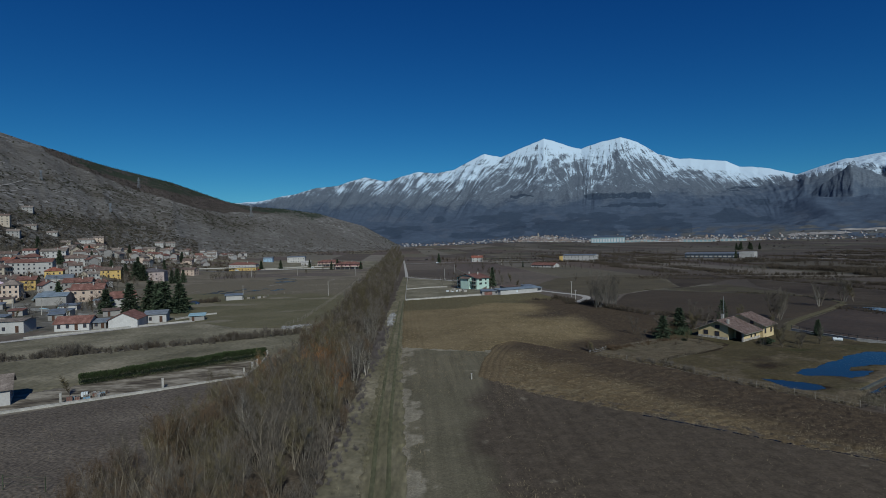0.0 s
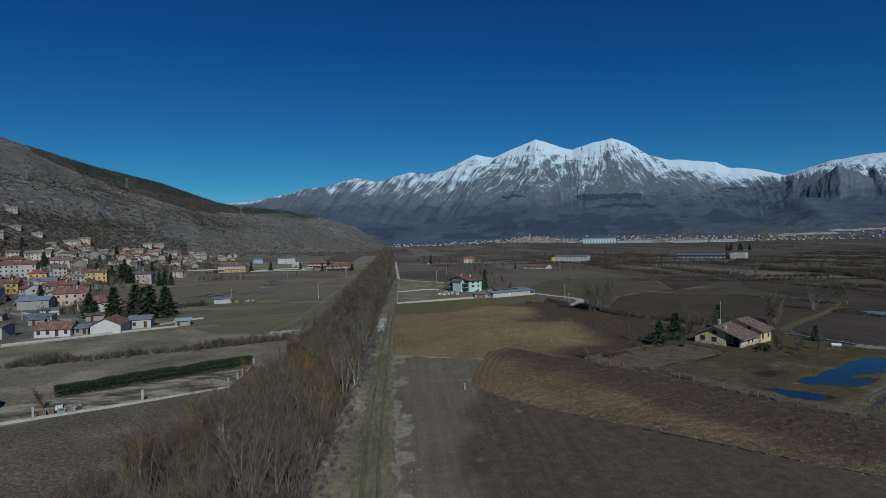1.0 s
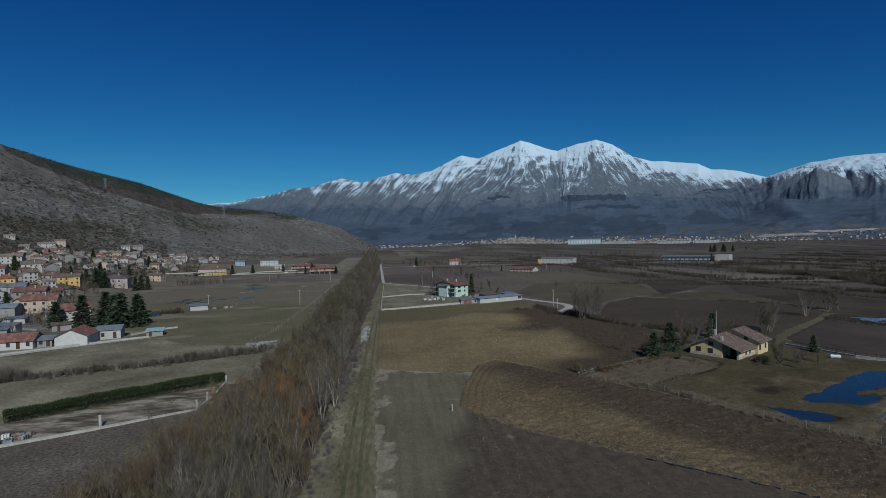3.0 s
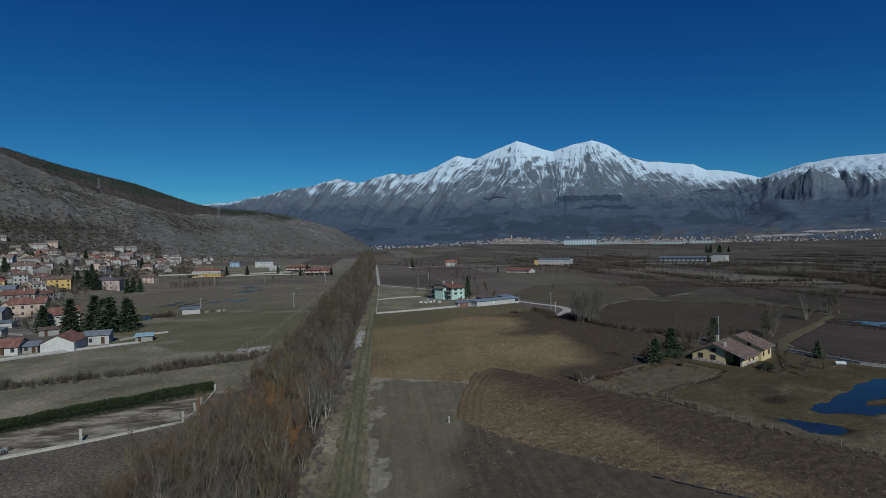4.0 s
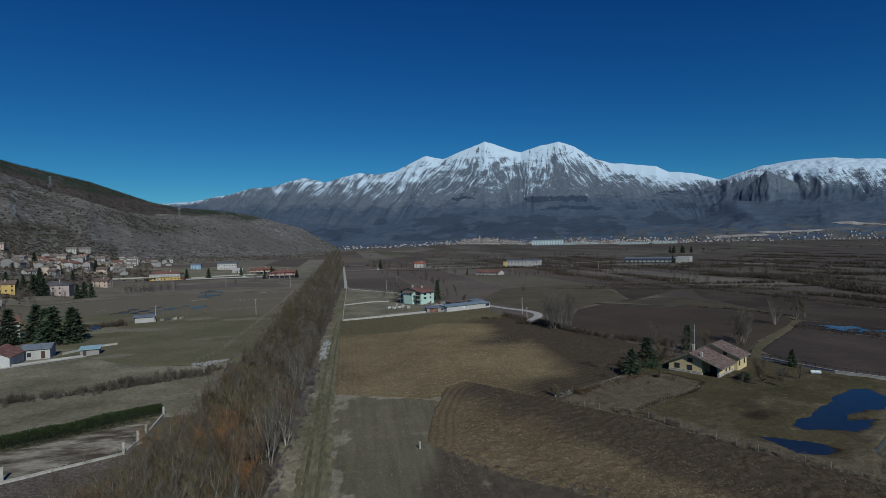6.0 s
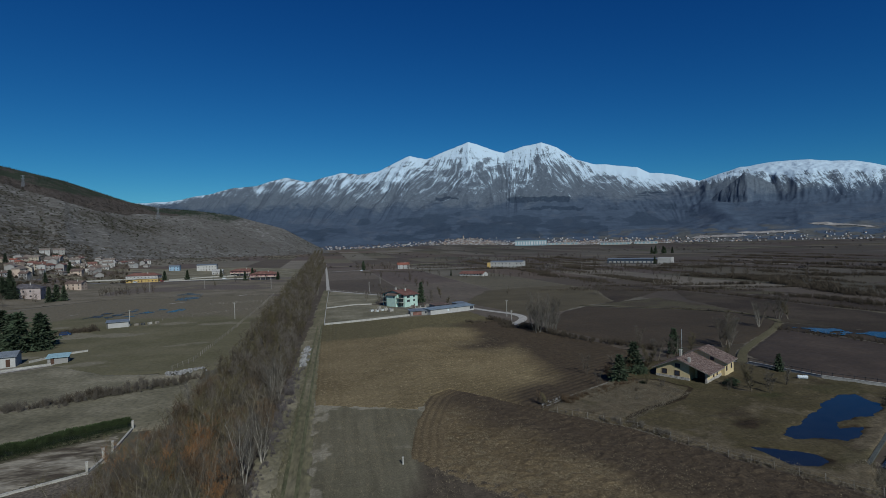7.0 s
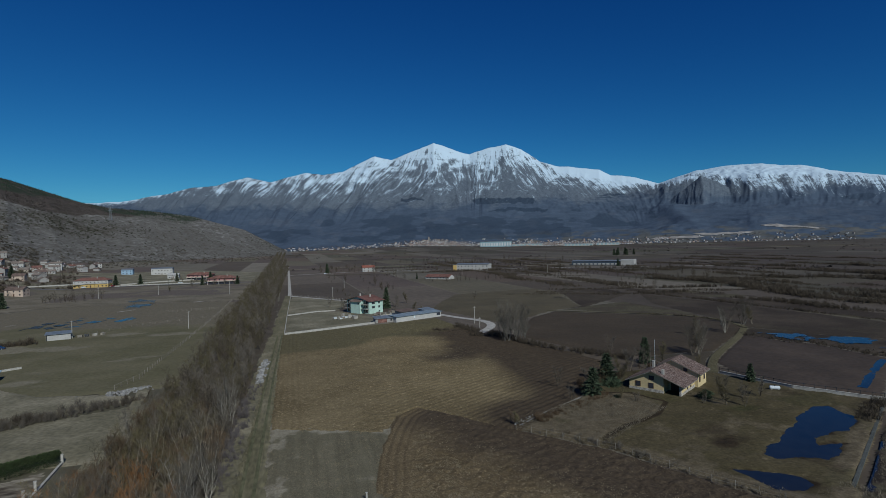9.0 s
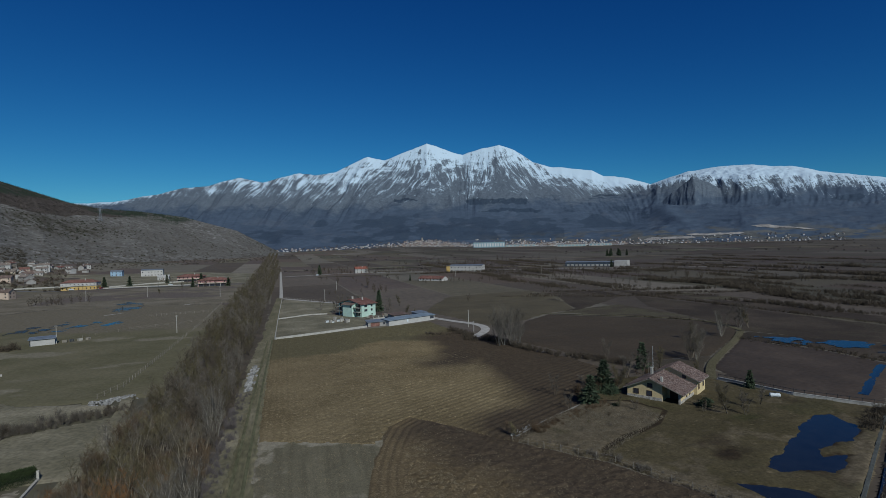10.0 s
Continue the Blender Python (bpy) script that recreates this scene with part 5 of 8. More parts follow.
FAR_TREES = [simple_bare(40 + i, 9.0) for i in range(4)]
spots = overflow
y = 191.0
while y < 1900:
    left, right = row_edges(y)
    gap = np.interp(y, [190, 400, 900, 1900], [3.4, 4.2, 6.5, 11])
    for x in np.arange(left + 1, right - 0.5, gap):
        xx, yy = x + r.uniform(-1.5, 1.5), y + r.uniform(-1.5, 1.5)
        spots.append((xx, yy, float(lift(xx, yy)), r.uniform(0.65, 1.05) * np.interp(y, [190, 260, 600], [0.85, 1.05, 1.25]), r.uniform(0, 6.28)))
    y += gap
half = len(spots) // 2
r.shuffle(spots)
for y0 in np.arange(-30, 42, 3.2):
    left, right = row_edges(y0)
    for x0 in np.arange(left, right, 3.2):
        spots.append((x0 + r.uniform(-1, 1), y0 + r.uniform(-1, 1), 0.0, r.uniform(0.5, 0.9), r.uniform(0, 6.28)))
r.shuffle(spots)
third = len(spots) // 3
stuff("tree_row", tri_stack(FAR_TREES, spots[third : 2 * third]), twig_olive, "olive-brown leafless trees among the long row", "trees")
stuff("tree_row", tri_stack(FAR_TREES, spots[:third]), twig_deep_shaded, "long straight row of leafless brown trees along the lane", "trees")
stuff("tree_row", tri_stack(FAR_TREES, spots[2 * third :]), twig_grey, "grey leafless trees among the long row", "trees")

def thin_bush(seed, n=46, h=2.3, w=0.11):
    """A low bush of crowded fine twigs."""
    q = rnd(seed)
    out = []
    for _ in range(n):
        a, e = q.uniform(0, 6.283), abs(q.gauss(0, 0.5))
        base = np.array((math.cos(a) * 0.5 * q.random(), math.sin(a) * 0.5 * q.random(), q.random() ** 1.5 * h * 0.6))
        d = unit(np.array((math.cos(a) * e, math.sin(a) * e, 0.75 + 0.3 * q.random())))
        sprig(out, q, base, d, h * q.uniform(0.25, 0.55), w)
    return np.array(out)


THIN = [thin_bush(600 + i, 34, 2.3, 0.12) for i in range(6)]
LOW = [thin_bush(650 + i, 110, 2.3, 0.05) for i in range(5)]


def hedge_line(name, pts, width, per_m, sc, mat, label, seed, kinds=None, gaps=14.0):
    """A ragged line of leafless bushes."""
    q = rnd(seed)
    spots = []
    for (x0, y0), (x1, y1) in zip(pts, pts[1:]):
        length = math.hypot(x1 - x0, y1 - y0)
        for _ in range(int(length * per_m)):
            f = q.random()
            x, y = x0 + (x1 - x0) * f + q.gauss(0, width / 2), y0 + (y1 - y0) * f + q.gauss(0, width / 2)
            lump = float(vnoise(np.array(x / gaps), np.array(y / gaps), seed))
            spots.append((x, y, float(lift(x, y)), sc * q.uniform(0.4, 1.0) * (0.35 + 1.1 * lump), q.uniform(0, 6.28)))
    return stuff(name, tri_stack(kinds or LOW, spots), mat, label, "bushes")


hedge_line("brush_line", [(-150, 133), (-103, 152.5), (-60, 169), (-34, 184)], 3.4, 4.5, 1.25, twig_grey, "line of leafless grey-brown brush on a field bank", 1, LOW, 9.0)
hedge_line("brush_line", [(-150, 133.5), (-103, 153), (-60, 169.5), (-34, 184.5)], 2.4, 2.5, 0.9, twig_deep_shaded, "dark low brush on a field bank", 31, LOW, 9.0)
hedge_line("brush_line", [(92, 181), (82, 197), (74, 214), (69, 233)], 2.0, 3.5, 1.0, twig_deep_shaded, "leafless bushes along the drive and field", 2)
hedge_line("brush_line", [(63, 232), (66, 246), (62, 256)], 2.2, 4.0, 1.5, twig_deep_shaded, "dense dark bush thicket by the drive", 3)
hedge_line("brush_line", [(52, 250), (60, 247)], 1.6, 4.0, 0.8, twig_deep_shaded, "low dark bush heap in the field", 4)
hedge_line("brush_line", [(41, 139), (52.5, 124.5), (58.5, 110.5), (68.5, 95.5), (82, 78)], 1.3, 2.2, 0.55, twig_grey, "low grey scrub along the wire fence", 5)
hedge_line("brush_line", [(62, 154), (70, 160), (80, 166), (96, 172)], 2.5, 2.0, 1.2, twig_brown, "leafless brush behind the farmhouse", 6)
hedge_line("brush_line", [(150, 200), (152.5, 187.5), (157.5, 180), (158, 167), (159, 157), (163, 138)], 3.6, 2.6, 0.75, twig_deep_shaded, "dark low brush along a flooded field", 7, LOW, 14.0)
hedge_line("brush_line", [(101.8, 120.8), (106, 123.6), (114.5, 128.2)], 1.8, 2.2, 1.1, twig_deep_shaded, "dark leafless brush at the yard corner", 35)
hedge_line("brush_line", [(46, 137), (54, 136.5), (62, 141), (70, 146)], 2.2, 9.0, 0.5, twig_grey, "low grey-brown scrub in the rough corner of the yard", 36)
hedge_line("brush_line", [(45, 139.5), (56, 145.5), (66, 150)], 1.6, 5.0, 0.8, twig_brown, "leafless shrubs in the rough corner of the yard", 37)
hedge_line("brush_line", [(168, 218), (166, 238), (150, 259)], 0.5, 2.0, 0.6, twig_deep_shaded, "a few low bushes on a field bank", 8)
hedge_line("far_hedge", [(206, 338), (212, 292), (216, 249), (221, 196), (228, 165)], 2.4, 3.0, 0.8, twig_deep_shaded, "low broken hedge between winter fields", 9, LOW, 18.0)
hedge_line("far_hedge", [(232, 290), (239, 263), (236, 237), (245, 216), (252, 180)], 5.0, 5.0, 1.3, twig_deep_shaded, "dense dark hedge between winter fields", 10, LOW, 16.0)
hedge_line("far_hedge", [(283, 432), (296, 395), (296, 360), (273, 294), (265, 261), (272, 236), (282, 190)], 7.0, 7.0, 1.9, twig_deep_shaded, "tall dark belt of leafless trees and bushes", 11, THIN, 20.0)
q = rnd(77)
for k, x0 in enumerate((186, 214, 243, 268, 300, 328, 362, 398, 440, 490, 545, 610, 690)):
    ya = (390 if x0 < 250 else 300 if x0 < 290 else 150) + q.uniform(-30, 10)
    while ya < 780:
        length = q.uniform(70, 230)
        if q.random() < 0.9:
            xa = x0 + q.gauss(0, 6) + 0.03 * (ya - 200)
            mid = (xa + q.gauss(0, 4), ya + length / 2)
            yb = ya + length
            hedge_line("far_hedge", [(xa, ya), mid, (xa + q.gauss(0, 6), yb)], 6.0, 3.6, q.uniform(0.9, 1.8), twig_deep_shaded, "far line of leafless bushes between fields", 100 + k * 9 + int(ya / 90), THIN, 22.0)
        ya += length + q.uniform(0, 70)
for k in range(12):
    y0 = q.uniform(330, 760)
    x0 = q.uniform(60, 380)
    hedge_line("far_hedge", [(x0, y0), (x0 + q.uniform(50, 140), y0 - q.uniform(10, 60))], 2.2, 3.0, q.uniform(0.7, 1.4), twig_deep_shaded, "far line of leafless bushes between fields", 300 + k, THIN, 22.0)


def conifer(name, seed, height, width, label):
    """A dark conifer: a trunk and tiers of drooping needle sprays."""
    q = rnd(seed)
    root = new(name)
    part("trunk", tube([(0, 0, -0.2), (0, 0, height * 0.5), (0, 0, height * 0.97)], [height * 0.018, height * 0.012, 0.02], 6), bark_brown, root)
    tris = []
    z = height * 0.08
    while z < height:
        f = z / height
        reach = width / 2 * (1 - f) ** 0.75 * q.uniform(0.6, 1.15) + 0.12
        n = int(8 + 9 * (1 - f))
        for k in range(n):
            ang = 6.283 * (k + q.random()) / n
            out = np.array((math.cos(ang), math.sin(ang), -0.22 + 0.5 * f))
            le = reach * q.uniform(0.45, 1.2)
            base = np.array((0, 0, z + q.uniform(-0.2, 0.2)))
            for _ in range(7):
                g = q.uniform(0.25, 1.0)
                p = base + out * le * g
                d = unit(out + np.array((q.gauss(0, 0.55), q.gauss(0, 0.55), q.gauss(-0.1, 0.35))))
                sprig(tris, q, p, d, 0.35 + 0.11 * width * q.random(), 0.26 + 0.05 * width)
        z += height * 0.045
    child("crown", tri_mesh("crown", tris, needles), root)
    root.location = (0, -300, -60)
    return tagged(root, label, "conifer")


CONIFERS = [conifer("conifer", 60, 10, 5.8, "tall dark green conifer"), conifer("conifer", 61, 10, 6.8, "broad dark green conifer"), conifer("conifer", 62, 10, 4.4, "slim dark green conifer")]
r = rnd(9)
for x, y, h, kind in ((-131, 247, 10, 1), (-119, 243, 12.5, 0), (-114, 250, 13, 0), (-108, 244, 12, 1), (-103, 239, 13, 1), (-98, 241, 12.5, 0), (-100, 247, 11, 1)):
    planted(CONIFERS[kind], x, y, h / 10, r, "conifers by the village", 1.3)
for x, y, h, kind in ((63.9, 151.6, 6.2, 1), (72.5, 160, 7.0, 1), (93.7, 175, 7.0, 0), (104, 149.5, 4.4, 0)):
    planted(CONIFERS[kind], x, y, h / 10, r, "conifers by the farm", 1.25)
for x, y, h, kind in ((45, 331, 11, 2), (29, 717, 12, 0), (107, 548, 6, 2), (-182, 646, 10, 1), (-160, 648, 10, 0), (600, 985, 13, 1), (612, 990, 15, 0), (622, 975, 12, 1), (635, 1000, 14, 1), (590, 960, 11, 0), (645, 985, 12, 1), (378, 628, 9, 0), (376, 625, 7, 2), (-60, 586, 8, 1), (-92, 592, 9, 0), (-98, 674, 9, 1), (-132, 676, 9, 0)):
    planted(CONIFERS[kind], x, y, h / 10, r, "scattered conifers")
TREES = [bare_plant("bare_tree", 70 + i, bark_dark, (twig_grey, twig_olive)[i], "spreading leafless tree with dark bark and grey-brown twigs", "tree", height=8.0, stems=2, lean=0.45, girth=0.16, branches=44, twigs=14, twig_len=0.9, twig_w=0.03, rise=0.7) for i in range(2)]
for x, y, s in ((85.5, 136.5, 0.9), (88, 134.8, 0.55), (96, 139, 0.6), (112.4, 176, 1.35), (149, 206, 1.2), (170, 215, 1.2), (90.7, 187.6, 0.8), (41.5, 139.5, 0.45), (112, 178, 1.2), (115, 181, 1.1), (74, 157.5, 0.9), (27, 365, 1.0), (60, 352, 1.0), (166, 216, 1.2), (135, 205, 1.0), (-64, 118, 0.6), (-104, 520, 0.8), (-96, 400, 0.5), (150, 330, 1.1), (210, 330, 1.2)):
    planted(TREES[r.randrange(2)], x, y, s, r, "scattered trees")
for x, y, s in ((70, 222, 1.3), (72, 224, 1.4), (74, 220, 1.35), (71, 219, 1.2), (76, 223, 1.3), (73, 217, 1.2), (75, 217, 1.25), (78, 221, 1.2), (69, 218, 1.1), (114, 178, 1.0), (147, 204, 1.0), (168, 217, 1.1)):
    planted(POPLARS[r.randrange(2)], x, y, s * 0.95, r, "poplars by the drive")


def evergreen_hedge():
    """A clipped evergreen hedge: leaves over a rounded body, its top uneven."""
    q = rnd(66)
    a, b = np.array((-67.5, 126.2)), np.array((-36.8, 148.0))
    way = unit(b - a)
    side = np.array((-way[1], way[0]))
    length = np.linalg.norm(b - a)
    tris = []
    for _ in range(32000):
        f = q.uniform(0, length)
        ang = q.uniform(0, math.pi)
        top = 2.0 + 0.5 * float(vnoise(np.array(f / 2.2), np.array(0.0), 5))
        rad = 0.95 + 0.3 * q.random()
        p2 = a + way * f + side * math.cos(ang) * rad
        z = max(0.1, math.sin(ang) ** 0.5 * top * q.uniform(0.6, 1.03)) if abs(math.cos(ang)) < 0.8 else q.uniform(0.1, top * 0.8)
        d = unit(np.array((side[0] * math.cos(ang) + q.gauss(0, 0.5), side[1] * math.cos(ang) + q.gauss(0, 0.5), 0.6 + q.gauss(0, 0.5))))
        sprig(tris, q, np.array((*p2, z)), d, 0.25, 0.15)
    root = new("evergreen_hedge")
    child("leaves", tri_mesh("leaves", tris, evergreen), root)
    for k in range(12):
        p2 = a + way * (k + 0.5) * length / 12
        part("stem", tube([(p2[0], p2[1], -0.05), (p2[0], p2[1], 1.2)], [0.06, 0.03], 5), bark_brown, root)
    return tagged(root, "long clipped dark green evergreen hedge", "hedge")


evergreen_hedge()
hedge_line("brush_line", [(-10.4, 40), (-10.0, 100), (-9.6, 186)], 1.6, 2.6, 0.75, twig_mauve, "low mauve-grey brambles at the foot of the tree row", 11)
hedge_line("brush_line", [(-29, 60), (-27.5, 130), (-27.5, 190)], 2.0, 1.6, 0.9, twig_brown, "low brown brush along the tree row", 12)


def litter(name, poly, n, seed, mat, label, length, width, up, thin=None, drill=0.0, z=0.12):
    """Blades and dead stalks strewn over a piece of land."""
    q = np.random.RandomState(seed)
    px, py = [p[0] for p in poly], [p[1] for p in poly]
    x, y = q.uniform(min(px), max(px), n * 3), q.uniform(min(py), max(py), n * 3)
    ok = inside(x, y, poly)
    if thin:
        ok &= q.random_sample(n * 3) < thin(x, y)
    x, y = x[ok][:n], y[ok][:n]
    if drill:
        u = furrow_way(x, y)
        off = (np.floor(u / drill) + 0.5) * drill - u + q.normal(0, 0.13, len(x))
        x, y = x - 0.5 * off, y + 0.866 * off
    k = len(x)
    a = np.stack([x, y, lift(x, y) + z], -1)
    ang, s = q.uniform(0, 6.283, k), q.uniform(0.5, 1.3, k)
    d = np.stack([np.cos(ang), np.sin(ang), up * q.uniform(0.3, 1.2, k)], -1) * (length * s)[:, None]
    w = np.stack([-np.sin(ang), np.cos(ang), 0.2 * q.uniform(-1, 1, k)], -1) * (width * s)[:, None] / 2
    return stuff(name, np.stack([a - w, a + w, a + d], 1), mat, label, "stalks")


litter("stubble", CLODS, 110000, 1, straw, "pale maize stubble and clods strewn on ploughed earth", 0.15, 0.11, 0.6, lambda x, y: (0.25 + 0.75 * smooth(0.36, 0.6, fbm(x / 7, y / 7, 3, 4)) * smooth(12, 22, x)) * (0.12 + 0.88 * smooth(10, 18, np.interp(y, [55, 78, 91, 110, 124, 138, 151], [84, 80, 69, 58, 51.5, 40.2, 31]) - x)))
litter("stubble", [p for p in PLOUGHED], 70000, 8, straw, "pale stubble in rows along the furrows", 0.26, 0.13, 0.7, lambda x, y: smooth(-10, 30, x) * (0.35 + 0.65 * smooth(0.38, 0.6, fbm(x / 12, y / 12, 4, 4))) * smooth(232, 220, y) * np.where(x > np.interp(y, [150, 156, 168, 200, 215], [50, 56, 58, 61, 60]), 0.03, 1), 1.7)
litter("stubble", PLOUGHED, 9000, 18, straw, "thin pale stubble on the furrows", 0.2, 0.08, 0.6, lambda x, y: (0.15 + 0.8 * smooth(0.4, 0.65, fbm(x / 14, y / 14, 4, 4))) * np.where(x > 57, 0.1, 1))
litter("stubble", BARE, 12000, 9, straw, "thin pale stalks on the bare field", 0.22, 0.06, 0.8)
litter("stubble", FALLOW, 12000, 2, straw, "thin pale stalks on the fallow field", 0.28, 0.06, 0.9, lambda x, y: smooth(0.4, 0.7, fbm(x / 6, y / 14, 13, 4)))
litter("dead_reeds", [(116.5, 127), (104, 119), (77.5, 102.6), (70, 97.4), (78, 88), (100, 102), (122, 117)], 7000, 6, reed, "pale dead weeds beyond the ditch wall", 0.2, 0.08, 1.0, z=0.3)
litter("dead_reeds", [(41, 140), (62, 152), (71, 149), (73, 139), (53, 127)], 17000, 3, reed, "pale dead weeds in the rough corner of the yard", 0.17, 0.09, 1.2, z=0.46)
litter("dead_reeds", [(39.5, 138), (51.5, 123.5), (57.8, 109.5), (67.5, 94.5), (80, 76), (83, 80), (70, 97.5), (61, 112), (55, 126), (43, 140)], 11000, 4, reed, "pale dead weeds along the field fence", 0.26, 0.07, 0.9, z=0.26)
litter("dead_reeds", [(60, 112), (62, 101), (69, 94), (80, 103), (98, 115.5), (101, 113), (82, 92), (75, 104), (66, 102)], 9000, 5, reed, "pale dead reeds round the pools", 0.32, 0.06, 1.1, z=0.26)
litter("grass", [(-10.5, 40), (-10.8, 260), (-7.2, 260), (-5.6, 40)], 14000, 6, grass_dry, "short dry grass on the lane", 0.28, 0.07, 1.2)
litter("grass", [(-130, 20), (-30, 20), (-30, 131), (-69, 107), (-130, 66)], 9000, 7, straw, "thin dry stalks on tilled earth", 0.22, 0.05, 0.8)


# ---- houses ----
def window_at(parent, w, h, m, shut=0.0, frame_mat=None):
    """A window: a frame with a dark pane, and shutters where they show."""
    win = new("window")
    win.parent = parent
    win.matrix_local = m
    bm = bmesh.new()
    for x0, x1, z0, z1 in ((-w / 2, w / 2, -h / 2, -h / 2 + 0.08), (-w / 2, w / 2, h / 2 - 0.08, h / 2), (-w / 2, -w / 2 + 0.08, -h / 2, h / 2), (w / 2 - 0.08, w / 2, -h / 2, h / 2)):
        box_into(bm, x0, x1, -0.06, 0.03, z0, z1)
    part("frame", bm, frame_mat or shutter, win)
    part("pane", box(-w / 2 + 0.04, w / 2 - 0.04, -0.035, 0.02, -h / 2 + 0.04, h / 2 - 0.04), glass_dark, win)
    return win


def house(x, y, w, d, eave, ridge, turn, wall, roof, label, rows=2, cols=3, hip=False, over=0.5, dz=0.0, wins=True, chimney=True, side_cols=0, category="house", name="house", group=""):
    """A house with its ridge along its own x axis; its front faces its own -y. turn: degrees."""
    root = new(name)
    root.matrix_world = Matrix.Translation(at(x, y, dz)) @ Matrix.Rotation(radians(turn), 4, "Z")
    hw, hd = w / 2, d / 2
    bm = prism([(-hd, -2.5), (hd, -2.5), (hd, eave), (0, ridge - 0.12 if not hip else eave), (-hd, eave)], -hw, hw)
    bmesh.ops.rotate(bm, verts=bm.verts, cent=(0, 0, 0), matrix=Matrix.Rotation(radians(90), 3, "Z"))
    part("wall", bm, wall, root)
    bm = bmesh.new()
    k = (ridge - eave) / hd
    if hip:
        inset = min(hd, hw * 0.8)
        lo = eave - over * k * 0.3
        base = [bm.verts.new(v) for v in ((-hw - over, -hd - over, lo), (hw + over, -hd - over, lo), (hw + over, hd + over, lo), (-hw - over, hd + over, lo))]
        low = [bm.verts.new((v.co.x, v.co.y, lo - 0.16)) for v in base]
        r0, r1 = bm.verts.new((-hw + inset, 0, ridge)), bm.verts.new((hw - inset, 0, ridge))
        for f in ((base[0], base[1], r1, r0), (base[2], base[3], r0, r1), (base[1], base[2], r1), (base[3], base[0], r0), (low[3], low[2], low[1], low[0])):
            bm.faces.new(f)
        for i in range(4):
            bm.faces.new((low[i], low[(i + 1) % 4], base[(i + 1) % 4], base[i]))
        part("roof", bm, roof, root)
    else:
        for sgn in (-1, 1):
            bm = bmesh.new()
            e = [(-hw - over, 0, ridge), (hw + over, 0, ridge), (hw + over, sgn * (hd + over), eave - over * k), (-hw - over, sgn * (hd + over), eave - over * k)]
            top = [bm.verts.new((a, b, c + 0.14)) for a, b, c in e]
            bot = [bm.verts.new((a, b, c - 0.02)) for a, b, c in e]
            bm.faces.new(top), bm.faces.new(bot[::-1])
            for i in range(4):
                bm.faces.new((bot[i], bot[(i + 1) % 4], top[(i + 1) % 4], top[i]))
            bmesh.ops.recalc_face_normals(bm, faces=bm.faces)
            part("roof", bm, roof, root)
    if wins:
        q = rnd(int(abs(x * 7 + y * 3)))
        for i in range(rows):
            zc = 1.5 + i * (eave - 0.2) / rows
            for j in range(cols):
                if i == 0 and j == cols // 2:
                    bm = box(-0.5, 0.5, -0.05, 0.03, -1.35, 0.85)
                    ob = part("door", bm, shutter, root)
                    ob.matrix_local = Matrix.Translation((-hw + (j + 0.5) * w / cols, -hd - 0.01, zc))
                elif q.random() < 0.9:
                    window_at(root, 1.0, 1.25, Matrix.Translation((-hw + (j + 0.5) * w / cols, -hd - 0.01, zc)))
            for j in range(side_cols):
                for sgn in (-1, 1):
                    window_at(root, 1.0, 1.25, Matrix.Translation((sgn * (hw + 0.01), -hd + (j + 0.5) * d / side_cols, zc)) @ Matrix.Rotation(radians(90 * sgn), 4, "Z"))
    if chimney:
        part("chimney", box(hw * 0.3 - 0.3, hw * 0.3 + 0.3, -hd * 0.3 - 0.3, -hd * 0.3 + 0.3, ridge - 1.2, ridge + 0.9, 0.03), concrete, root)
    return tagged(root, label, category, group)


# the village at the foot of the hill
house(-116, 203.5, 10.5, 6.5, 2.7, 4.6, 8, wall_white, ROOFS[0], "long low white barn with a red tiled roof", rows=1, cols=4, category="barn", name="barn", chimney=False)
house(-108.6, 206, 4.0, 6, 2.3, 3.2, 8, WALLS[3], metal_roof, "small grey annex with a tin roof", rows=1, cols=2, category="outbuilding", name="annex", chimney=False)
house(-101.2, 208, 10.3, 9, 3.0, 5.2, 100, wall_white, ROOFS[0], "white windowless barn with a low brown roof", wins=False, category="barn", name="barn", chimney=False)
house(-95.5, 217, 7, 6, 3.2, 4.2, 14, WALLS[0], metal_roof, "white shed with a grey metal roof", rows=1, cols=2, category="shed", name="shed", chimney=False)
house(-134.5, 202, 8, 7, 4.0, 4.5, 6, WALLS[0], ROOFS[2], "white flat-roofed outbuilding at the village edge", rows=1, cols=2, category="outbuilding", name="outbuilding", chimney=False)
house(-179, 288, 12.5, 11, 4.2, 5.6, 18, WALLS[3], roof_blue, "grey shed with a faded blue metal roof", wins=False, category="shed", name="shed", chimney=False)
house(-131, 258, 11, 8, 6.0, 8.4, 40, WALLS[0], ROOFS[0], "white house with balconies behind conifers", rows=2, cols=3, side_cols=2)
PLACED_BY_VIEW = []


def placed_by_view(x, y, w, *rest, **k):
    """A village house placed to fit the camera's view, kept clear of the rest."""
    PLACED_BY_VIEW.append((x, y, w))
    return house(x, y, w, *rest, **k)


placed_by_view(-170, 301, 14, 9, 6.2, 8.8, 20, WALLS[2], ROOFS[0], "long peach two-storey house with red roof", rows=2, cols=4, side_cols=2)
placed_by_view(-181, 296, 6, 7, 3.0, 4.6, 20, WALLS[3], ROOFS[2], "low grey annex with a lilac-brown tiled roof", rows=1, cols=2, side_cols=1)
placed_by_view(-274, 408, 27, 11, 8.8, 11.2, 22, WALLS[0], ROOFS[0], "long white three-storey apartment house with a red roof", rows=3, cols=9, side_cols=3)
